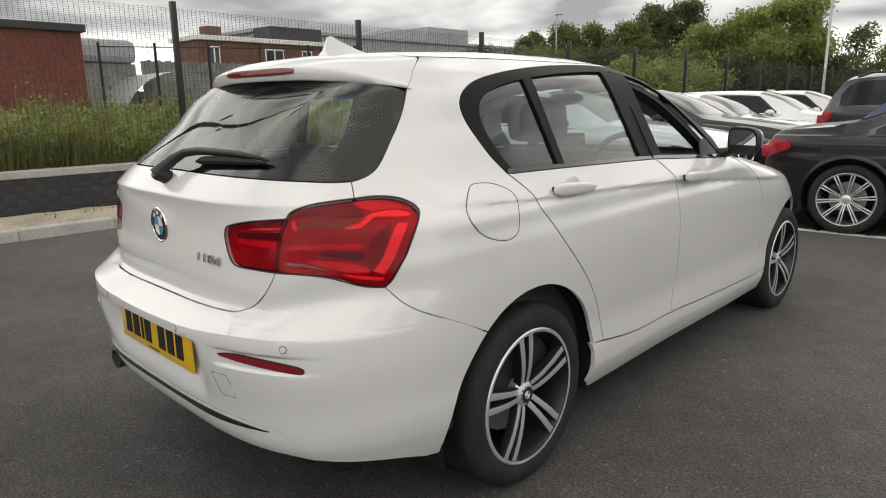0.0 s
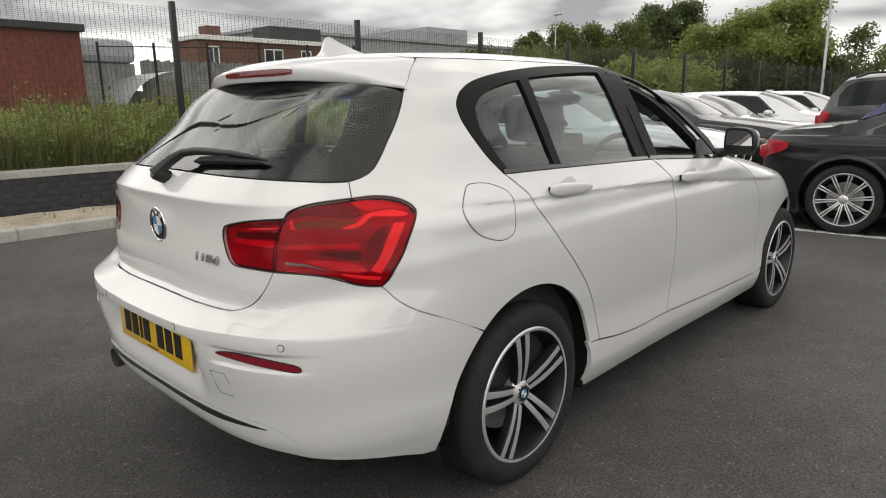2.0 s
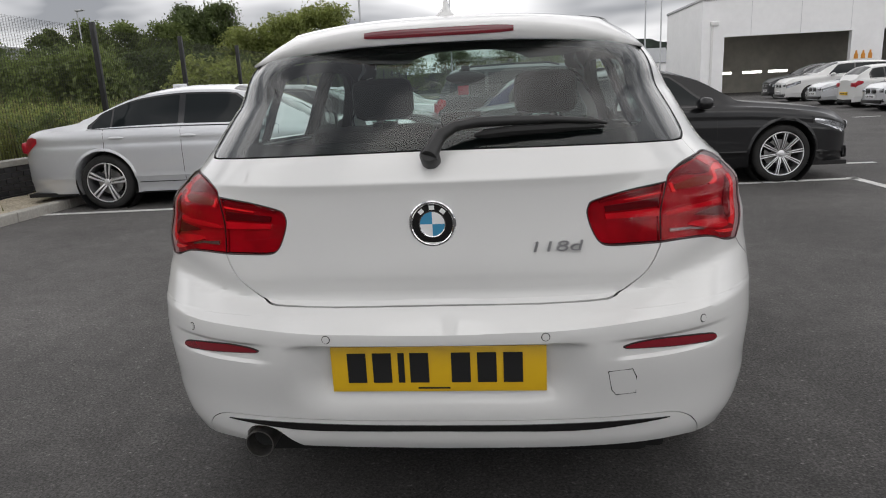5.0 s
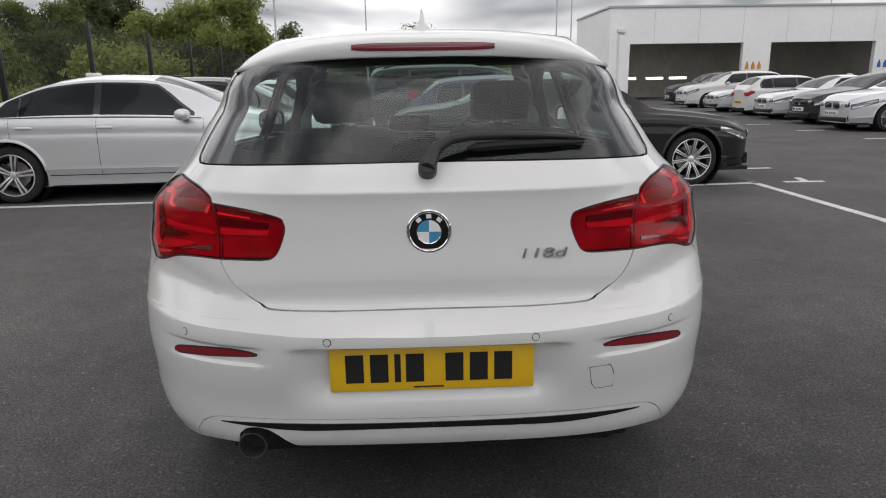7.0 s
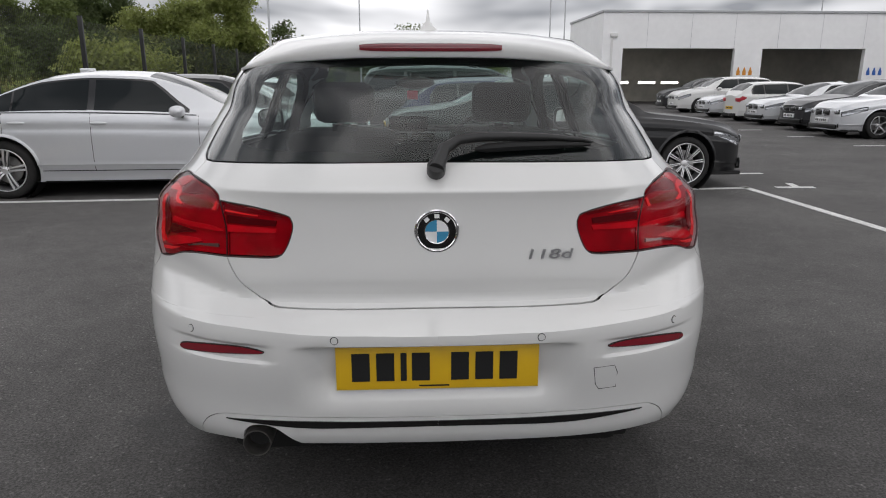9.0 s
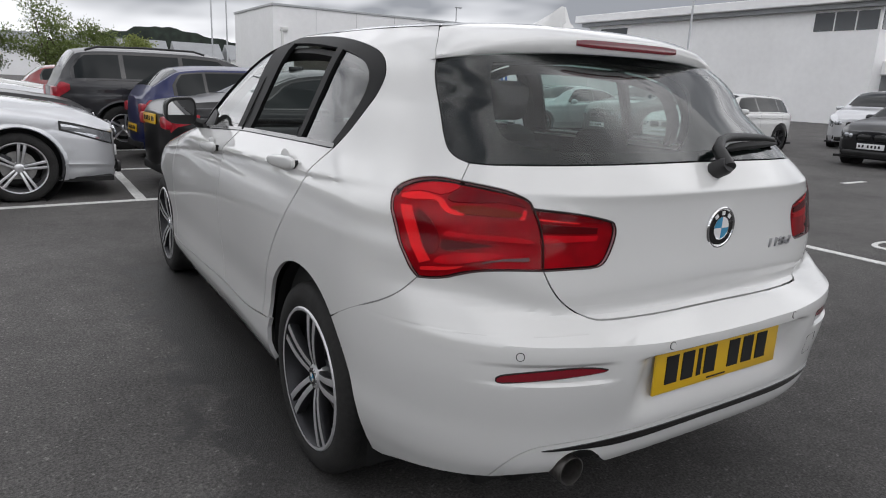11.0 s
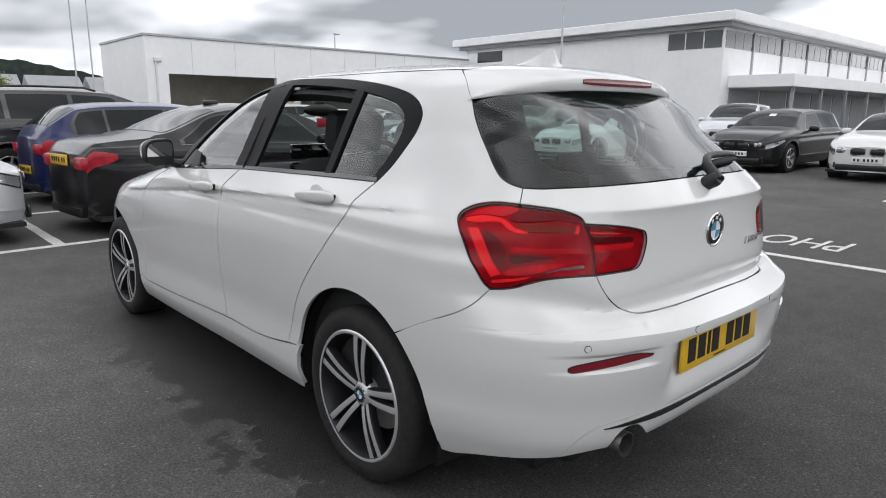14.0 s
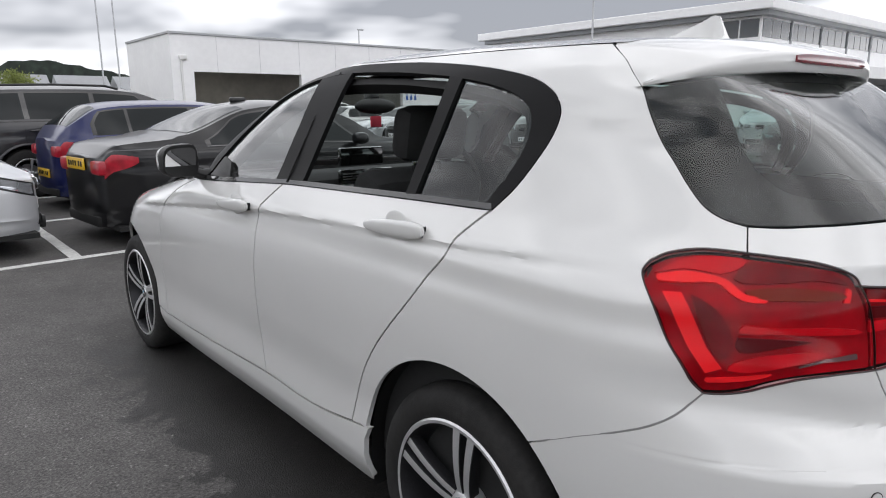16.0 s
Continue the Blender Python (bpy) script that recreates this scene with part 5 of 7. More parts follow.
part("front_bumper", front_loft(0.24, 0.735, 26, front_from, 0.0, 1.0), WHITE_PAINT, hatch)
part("bonnet", front_loft(0.738, 0.999, 30, front_from, 0.0, 1.0), WHITE_PAINT, hatch, angle=60)
for_lamp = lambda z: front_from(z) - 0.10
for s in (1, -1):
    head = front_loft(0.60, 0.80, 12, for_lamp, 0.0, 0.42, 14)
    bmesh.ops.delete(head, geom=[v for v in head.verts if v.co.x * s < 0], context="VERTS")
    bmesh.ops.translate(head, vec=(0, -0.010, 0), verts=head.verts[:])
    part("headlamp", head, LENS_CLEAR, hatch, "clear front headlamp")
for s in (1, -1):
    pillar = front_loft(1.0, 1.43, 30, screen_from, 0.0, 0.16, 8)
    bmesh.ops.delete(pillar, geom=[v for v in pillar.verts if v.co.x * s < 0], context="VERTS")
    part("windscreen_pillar", pillar, WHITE_PAINT, hatch)
wind = part("windscreen", front_loft(1.0, 1.43, 30, screen_from, 0.165, 1.0, 30), WINDOW, hatch, "clear windscreen")
wind.visible_shadow = False

# ---- door mirrors ----
for s in (1, -1):
    bm = bmesh.new()
    bmesh.ops.create_uvsphere(bm, u_segments=28, v_segments=16, radius=1.0)
    for v in bm.verts:
        x, y, z = v.co
        f = lambda q, p: math.copysign(abs(q) ** p, q)
        v.co = Vector((f(x, 0.55) * 0.076, max(y, -0.25) * 0.080, f(z, 0.6) * 0.066 * (1 - 0.16 * x)))
    bmesh.ops.transform(bm, matrix=Matrix.Translation((s * 0.905, 2.50, 1.082)) @ Matrix.Diagonal((s, 1, 1, 1)) @ Matrix.Rotation(radians(-8), 4, "Z"), verts=bm.verts[:])
    if s < 0:
        bmesh.ops.reverse_faces(bm, faces=bm.faces[:])
    mirror = part("door_mirror", bm, BLACK_PLASTIC, hatch, "black door mirror with white cap")
    bm = bmesh.new()
    bmesh.ops.create_uvsphere(bm, u_segments=28, v_segments=16, radius=1.0)
    for v in bm.verts:
        x, y, z = v.co
        f = lambda q, p: math.copysign(abs(q) ** p, q)
        v.co = Vector((f(x, 0.55) * 0.074, max(y, 0.2) * 0.086, f(z, 0.6) * 0.064 * (1 - 0.16 * x)))
    bmesh.ops.transform(bm, matrix=Matrix.Translation((s * 0.907, 2.502, 1.084)) @ Matrix.Diagonal((s, 1, 1, 1)) @ Matrix.Rotation(radians(-8), 4, "Z"), verts=bm.verts[:])
    if s < 0:
        bmesh.ops.reverse_faces(bm, faces=bm.faces[:])
    part("mirror_cap", bm, WHITE_PAINT, mirror)
    bm = bmesh.new()
    ring = [bm.verts.new((0.064 * math.copysign(abs(math.cos(a)) ** 0.5, math.cos(a)), 0, 0.053 * math.copysign(abs(math.sin(a)) ** 0.55, math.sin(a)) * (1 - 0.14 * math.cos(a)))) for a in np.linspace(0, math.tau, 40, endpoint=False)]
    bm.faces.new(ring)
    bmesh.ops.transform(bm, matrix=Matrix.Translation((s * 0.905, 2.476, 1.082)) @ Matrix.Diagonal((s, 1, 1, 1)) @ Matrix.Rotation(radians(-8), 4, "Z") @ Matrix.Rotation(radians(11), 4, "X"), verts=bm.verts[:])
    part("mirror_glass", bm, MIRROR, mirror, smooth=False)
    bm = bmesh.new()
    add_tube(bm, [(s * 0.775, 2.52, 1.015), (s * 0.81, 2.52, 1.02), (s * 0.86, 2.515, 1.04)], [0.03, 0.024, 0.02], 10)
    part("mirror_foot", bm, BLACK_PLASTIC, mirror)


# ---- wheels ----
def wheel_parts(parent, r_tyre, r_rim, width, pairs, twin, face_mat, dish_mat, phase, sign, offset=0.0, badge=True, spread=0.16, grooves=True):
    """Tyre, rim, spokes and disc of a wheel about its hub; x points outwards. pairs spokes, each of twin bars."""
    turn = Matrix.Rotation(radians(90), 4, "Y") if sign > 0 else Matrix.Rotation(radians(-90), 4, "Y")
    w = width
    slim = 0.5 if pairs >= 8 else 1.0
    bm = bmesh.new()
    add_lathe(bm, [(r_rim - 0.004, -0.004), (r_rim + 0.008, 0.008), (r_rim + 0.03, 0.013), (r_tyre - 0.03, 0.010), (r_tyre - 0.012, 0.0), (r_tyre - 0.003, -0.014), (r_tyre, -0.03), (r_tyre, -w + 0.03), (r_tyre - 0.012, -w), (r_rim, -w)], 72, turn)
    part("tyre", bm, RUBBER, parent)
    bm = bmesh.new()
    for k in range(4 if grooves else 0):
        h = -0.045 - k * (w - 0.09) / 3
        add_lathe(bm, [(r_tyre + 0.0008, h + 0.004), (r_tyre + 0.0008, h - 0.004)], 72, turn)
    if grooves:
        part("tread_groove", bm, SEAL, parent)
    bm = bmesh.new()
    add_lathe(bm, [(r_rim + 0.003, 0.004), (r_rim + 0.001, 0.009), (r_rim - 0.008, 0.008), (r_rim - 0.012, 0.0), (r_rim - 0.018, -0.02), (r_rim - 0.028, -0.06), (r_rim - 0.03, -w + 0.02)], 72, turn)
    rim = part("rim", bm, dish_mat, parent)
    bm = bmesh.new()
    add_lathe(bm, [(r_rim + 0.004, 0.006), (r_rim - 0.0005, 0.0105), (r_rim - 0.009, 0.009)], 72, turn)
    part("rim_lip", bm, face_mat, parent)
    bm = bmesh.new()
    add_lathe(bm, [(0.0, -0.085), (0.06, -0.085), (0.065, -0.095), (r_rim * 0.64, -0.095), (r_rim * 0.64, -0.115)], 48, turn)
    part("brake_disc", bm, STEEL_DISC, parent)
    bm = bmesh.new()
    add_box(bm, -0.11, -0.06, -0.045, 0.045, r_rim * 0.34, r_rim * 0.78, 0.012)
    bmesh.ops.transform(bm, matrix=Matrix.Rotation(radians(55), 4, "X") @ Matrix.Diagonal((sign, 1, 1, 1)), verts=bm.verts[:])
    part("brake_caliper", bm, ALLOY_DARK, parent)
    bm = bmesh.new()
    add_lathe(bm, [(0.0, -0.012), (0.030, -0.012), (0.040, -0.016), (0.052, -0.030), (0.055, -0.08)], 40, turn)
    hub = part("hub", bm, face_mat, parent)
    if badge:
        bm = bmesh.new()
        add_lathe(bm, [(0.0, -0.008), (0.026, -0.009), (0.028, -0.013)], 32, turn)
        part("hub_cap", bm, GLOSS_BLACK, parent)
        for k in range(4):
            bm = bmesh.new()
            ring = [bm.verts.new((0, 0, -0.0072))] + [bm.verts.new((0.0155 * math.cos(v), 0.0155 * math.sin(v), -0.0074)) for v in np.linspace(k * math.pi / 2, (k + 1) * math.pi / 2, 7)]
            bm.faces.new(ring)
            bmesh.ops.transform(bm, matrix=turn, verts=bm.verts[:])
            part("badge_quarter", bm, BADGE_BLUE if k % 2 == 1 else BADGE_WHITE, parent, smooth=False)
        bm = bmesh.new()
        add_lathe(bm, [(0.0255, -0.0078), (0.030, -0.0085), (0.031, -0.013)], 32, turn)
        part("hub_ring", bm, CHROME, parent)
    for k in range(pairs):
        a = radians(phase) + k * math.tau / pairs
        for side in ((-1, 1) if twin else (0,)):
            a_in, a_out = a + side * spread * 1.3, a + side * spread
            for layer, mat, lift, wid in (("spoke", dish_mat, 0.0, 1.0), ("spoke_face", face_mat, 0.0022, 0.74)):
                bm = bmesh.new()
                rows = []
                for t in np.linspace(0, 1, 7):
                    r = 0.040 + (r_rim - 0.006 - 0.040) * t
                    sep = side * slim * (0.0135 + 0.0125 * t) * (r_rim / 0.232)
                    half = slim * (0.0115 + 0.0050 * t + 0.001 * (1 - t) ** 3) * wid * (1.0 if twin else 1.5) * (r_rim / 0.232)
                    h = -0.018 + 0.020 * t ** 0.7 + 0.006 * math.sin(t * math.pi) + lift
                    ring = []
                    for off, dh in ((-half, -0.006), (-half * 0.85, 0.0), (half * 0.85, 0.0), (half, -0.006), (half * 0.8, -0.03), (-half * 0.8, -0.03)):
                        if layer == "spoke_face" and dh < -0.01:
                            continue
                        d = sep + off
                        yy, zz = r * math.cos(a) - d * math.sin(a), r * math.sin(a) + d * math.cos(a)
                        ring.append(bm.verts.new((sign * (h + (dh if layer == "spoke" else dh * 0.1)), yy, zz)))
                    rows.append(ring)
                n = len(rows[0])
                for p, q in zip(rows, rows[1:]):
                    for i in range(n if layer == "spoke" else n - 1):
                        bm.faces.new((p[i], p[(i + 1) % n], q[(i + 1) % n], q[i]))
                bmesh.ops.recalc_face_normals(bm, faces=bm.faces[:])
                part(layer, bm, mat, parent)
    return rim


for s in (1, -1):
    for y in (HUB_R, HUB_F):
        wheel = new("wheel")
        wheel.empty_display_size = 0.1
        wheel.parent = hatch
        wheel["label"] = "black tyre on dark grey alloy wheel with machined twin spokes"
        wheel.location = (s * (HUB_X + 0.012 - (0.018 if y > 2 else 0)), y, TYRE_R - 0.001)
        wheel_parts(wheel, TYRE_R, RIM_R, 0.215, 5, True, ALLOY, ALLOY_DARK, 97, s)
        # arch liner
        bm = bmesh.new()
        rows = []
        for a in np.linspace(radians(-15), radians(195), 30):
            rows.append([bm.verts.new((s * x, y - 0.01 + 0.400 * math.cos(a), HUB_Z + 0.402 * math.sin(a))) for x in (0.845 if y < 2 else 0.80, 0.60, 0.58)])
        for p, q in zip(rows, rows[1:]):
            for i in range(2):
                bm.faces.new((p[i], p[i + 1], q[i + 1], q[i]))
        bm.faces.new([r[2] for r in rows])
        part("arch_liner", bm, SEAL, hatch)

# ---- underside and cabin ----
part("underbody", box(-0.62, 0.62, 0.25, 3.95, 0.19, 0.24, 0.02), SEAL, hatch)
part("rear_valance", box(-0.56, 0.56, 0.17, 0.45, 0.22, 0.345, 0.03), SEAL, hatch)
bm = bmesh.new()
for s in (1, -1):
    grid = []
    for z in np.linspace(0.30, 1.035, 14):
        xs, ys = outline_at(z)[0], outline_at(z)[1]
        row = []
        for y in np.linspace(0.42, 2.75, 30):
            x = float(np.interp(y, ys[:190], xs[:190])) - 0.055
            row.append(bm.verts.new((s * max(0.2, min(x, 0.80)), y, z)))
        grid.append(row)
    for r, q in zip(grid, grid[1:]):
        for i in range(29):
            bm.faces.new((r[i], r[i + 1], q[i + 1], q[i]))
for y in (0.42, 2.75):
    vs = [bm.verts.new((x, y, z)) for x, z in ((-0.79, 0.30), (0.79, 0.30), (0.79, 1.0), (-0.79, 1.0))]
    bm.faces.new(vs)
bm.faces.new([bm.verts.new((x, y, 0.305)) for x, y in ((-0.8, 0.42), (0.8, 0.42), (0.8, 2.75), (-0.8, 2.75))])
part("cabin_lining", bm, CABIN, hatch)
bm = bmesh.new()
grid = []
for y in np.linspace(0.60, 2.02, 24):
    e = max(0.25, float(ROOF_EDGE(y)) - 0.03)
    grid.append([bm.verts.new((e * t, y, roof_z(e * t, y) - 0.035 - 0.03 * abs(t) ** 4)) for t in np.linspace(-1, 1, 17)])
for a, b in zip(grid, grid[1:]):
    for i in range(16):
        bm.faces.new((a[i], a[i + 1], b[i + 1], b[i]))
part("headlining", bm, CABIN_GREY, hatch)
part("parcel_shelf", box(-0.66, 0.66, 0.46, 0.93, 0.93, 0.955, 0.01), CABIN, hatch)


def padded(x0, x1, y0, y1, z0, z1, lean=0.0, r=0.05):
    bm = bmesh.new()
    add_box(bm, x0 - (x0 + x1) / 2, x1 - (x0 + x1) / 2, y0 - (y0 + y1) / 2, y1 - (y0 + y1) / 2, 0, z1 - z0, r)
    bmesh.ops.transform(bm, matrix=Matrix.Translation(((x0 + x1) / 2, (y0 + y1) / 2, z0)) @ Matrix.Rotation(radians(lean), 4, "X"), verts=bm.verts[:])
    return bm


for x in (-0.37, 0.37):
    seat = part("front_seat", padded(x - 0.25, x + 0.25, 1.66, 1.84, 0.48, 1.10, 14, 0.07), CABIN, hatch, "dark cloth front seat")
    part("seat_cushion", padded(x - 0.25, x + 0.25, 1.86, 2.36, 0.42, 0.56, 0, 0.06), CABIN, seat)
    part("headrest", padded(x - 0.14, x + 0.14, 1.51, 1.62, 1.11, 1.295, 10, 0.045), CABIN, seat)
    part("headrest_post", padded(x - 0.06, x + 0.06, 1.565, 1.58, 1.06, 1.14, 0, 0.004), CHROME, seat)
bench = part("rear_seat", padded(-0.64, 0.64, 0.98, 1.12, 0.45, 1.00, 12, 0.06), CABIN, hatch, "dark cloth rear bench")
part("bench_cushion", padded(-0.64, 0.64, 1.10, 1.55, 0.40, 0.55, 0, 0.06), CABIN, bench)
for x in (-0.40, 0.0, 0.40):
    part("headrest", padded(x - 0.13, x + 0.13, 0.87, 0.96, 0.985, 1.115 if x else 1.07, 8, 0.04), CABIN, bench)
dash = part("dashboard", padded(-0.72, 0.72, 2.42, 2.85, 0.70, 0.985, 0, 0.08), CABIN, hatch, "dark grey dashboard")
part("centre_screen", box(-0.19, 0.05, 2.43, 2.46, 1.02, 1.105, 0.008), GLOSS_BLACK, dash)
for k in (-0.145, 0.015):
    vent = part("air_vent", box(k - 0.07, k + 0.07, 2.395, 2.425, 0.945, 1.005, 0.008), GLOSS_BLACK, dash)
    part("vent_trim", box(k - 0.066, k + 0.066, 2.391, 2.3945, 0.950, 0.955), CHROME, vent, smooth=False)
    for q in range(3):
        part("vent_slat", box(k - 0.06, k + 0.06, 2.392, 2.3945, 0.962 + 0.012 * q, 0.966 + 0.012 * q), CABIN_GREY, vent, smooth=False)
    part("vent_tab", box(k - 0.012, k + 0.012, 2.388, 2.3915, 0.968, 0.978), CHROME, vent, smooth=False)
part("dash_top_trim", box(-0.24, 0.12, 2.397, 2.42, 0.925, 0.938, 0.004), ALLOY, dash)
bm = bmesh.new()
ring = [(0.37 + 0.185 * math.cos(a), 2.30 + 0.05 * math.sin(a), 0.93 + 0.178 * math.sin(a)) for a in np.linspace(0, math.tau, 37)]
add_tube(bm, ring, 0.016, 8, caps=False)
wheel_rim = part("steering_wheel", bm, BLACK_PLASTIC, hatch)
part("wheel_boss", padded(0.30, 0.44, 2.29, 2.34, 0.87, 0.99, 10, 0.02), BLACK_PLASTIC, wheel_rim)
bm = bmesh.new()
bmesh.ops.create_uvsphere(bm, u_segments=20, v_segments=10, radius=1.0)
for v in bm.verts:
    v.co = Vector((v.co.x * 0.115, v.co.y * 0.025, v.co.z * 0.036))
bmesh.ops.translate(bm, vec=(-0.03, 2.37, 1.295), verts=bm.verts[:])
part("inside_mirror", bm, BLACK_PLASTIC, hatch)
part("mirror_stem", box(-0.055, -0.005, 2.37, 2.43, 1.31, 1.36, 0.008), BLACK_PLASTIC, hatch)
TAG_RED = material("red_paper_tag", (0.5, 0.03, 0.06), rough=0.7)
bm = bmesh.new()
add_tube(bm, [(-0.05, 2.36, 1.285), (-0.045, 2.35, 1.25)], 0.0015, 5)
tag = part("tag_string", bm, SEAL, hatch)
part("hanging_tag", box(-0.075, -0.015, 2.345, 2.349, 1.20, 1.25, 0.0015), TAG_RED, tag, "red and white paper tag under the inside mirror")
# ---- parked cars: one builder, lofted from side profile and plan ----
PANE = material("dark_car_window", (0.012, 0.015, 0.016), rough=0.03, specular=0.22, coat=0.03)
HEAD_LENS = material("clear_headlamp", (0.55, 0.57, 0.60), rough=0.1, metal=0.7, coat=1.0)
TAIL_LENS = material("red_tail_lamp", (0.36, 0.008, 0.022), rough=0.3, coat=0.2, stain=0.35, stain_scale=12.0)
GRILLE = material("black_grille", (0.01, 0.01, 0.01), rough=0.3)
PAPER = material("white_price_card", (0.8, 0.8, 0.8), rough=0.7)
STYLES = {
    # side profile: roof line as (share of length from the tail, height share of H), belt heights; cabin from tail to cowl
    "saloon": dict(L=4.9, W=1.84, H=1.46, wb=2.97, ro=1.08, top=[(0, 0.60), (0.03, 0.66), (0.14, 0.735), (0.17, 0.76), (0.32, 0.965), (0.42, 1.0), (0.52, 0.99), (0.62, 0.90), (0.74, 0.70), (0.85, 0.655), (0.95, 0.60), (1.0, 0.505)], cab=(0.165, 0.735), panes=[(0.20, 0.245), (0.25, 0.41), (0.425, 0.62)]),
    "coupe": dict(L=4.50, W=1.79, H=1.39, wb=2.85, ro=0.80, top=[(0, 0.62), (0.03, 0.70), (0.13, 0.745), (0.17, 0.765), (0.33, 0.965), (0.43, 1.0), (0.50, 0.99), (0.60, 0.90), (0.71, 0.70), (0.84, 0.65), (0.95, 0.59), (1.0, 0.50)], cab=(0.165, 0.71), panes=[(0.215, 0.385), (0.40, 0.605)]),
    "hatch": dict(L=4.28, W=1.76, H=1.42, wb=2.68, ro=0.80, top=[(0, 0.66), (0.015, 0.72), (0.06, 0.84), (0.12, 0.955), (0.22, 0.99), (0.38, 1.0), (0.50, 0.98), (0.60, 0.89), (0.72, 0.70), (0.84, 0.65), (0.95, 0.59), (1.0, 0.50)], cab=(0.02, 0.715), panes=[(0.10, 0.19), (0.20, 0.39), (0.405, 0.60)]),
    "estate": dict(L=4.62, W=1.81, H=1.45, wb=2.81, ro=0.95, top=[(0, 0.64), (0.015, 0.70), (0.05, 0.86), (0.09, 0.955), (0.20, 0.995), (0.40, 1.0), (0.52, 0.985), (0.62, 0.90), (0.735, 0.70), (0.85, 0.65), (0.95, 0.595), (1.0, 0.505)], cab=(0.02, 0.73), panes=[(0.07, 0.20), (0.215, 0.40), (0.415, 0.615)]),
    "suv": dict(L=4.75, W=1.92, H=1.68, wb=2.86, ro=0.93, top=[(0, 0.60), (0.012, 0.66), (0.04, 0.83), (0.075, 0.955), (0.18, 0.99), (0.38, 1.0), (0.52, 0.985), (0.62, 0.90), (0.745, 0.70), (0.86, 0.655), (0.955, 0.60), (1.0, 0.51)], cab=(0.02, 0.74), panes=[(0.06, 0.20), (0.215, 0.40), (0.415, 0.625)]),
}


def car_body(st):
    """Section of the body at y: half outline points from the sill to the middle of the top, by s in 0..3 (side, window band, top)."""
    L, W, H = st["L"], st["W"], st["H"]
    top = curve_through([a * L for a, _ in st["top"]], [b * H for _, b in st["top"]])
    c0, c1 = st["cab"][0] * L, st["cab"][1] * L
    belt0 = 0.645 * H
    belt = curve_through([0, 0.02 * L, 0.3 * L, 0.7 * L, 0.9 * L, L], [0.575 * H, 0.655 * H, 0.665 * H, 0.635 * H, 0.565 * H, 0.465 * H])

    def plan(y):
        t = 2 * y / L - 1
        return W / 2 * (1 - 0.30 * abs(t) ** 9 - 0.05 * abs(t) ** 3)

    def section(y, s):
        y = min(max(y, 0.0), L)
        w, zt = plan(y), float(top(y))
        zb = min(float(belt(y)), zt - 0.02)
        cab = max(0.0, min(1.0, (zt - zb) / (H - belt0)))
        if s <= 1.0:
            k = s
            z = 0.20 + (zb - 0.20) * k
            x = w * (0.93 + 0.07 * min(1, k / 0.25) - 0.012 * math.exp(-(((k - 0.20) / 0.07) ** 2)) - 0.018 * math.exp(-(((k - 0.83) / 0.08) ** 2)) - 0.055 * max(0, (k - 0.88) / 0.12) ** 1.6 + 0.011 * max(0.0, 1 - abs(k - 20 / 24) * 24) + 0.008 * max(0.0, 1 - abs(k - 6 / 24) * 24))
        else:
            xs, xr = w * 0.933, w * (0.86 - 0.20 * cab)
            zr = zb + (zt - zb) * (0.86 if cab > 0.25 else 0.7)
            if s <= 2.0:
                k = s - 1
                x, z = xs + (xr - xs) * (k ** (0.75 if cab < 0.3 else 0.9)), zb + (zr - zb) * k
            else:
                k = s - 2
                x, z = xr * (1 - k), zr + (zt - zr) * (1 - (1 - k) ** 2.4)
        return x, y, z

    return section, plan, top, belt


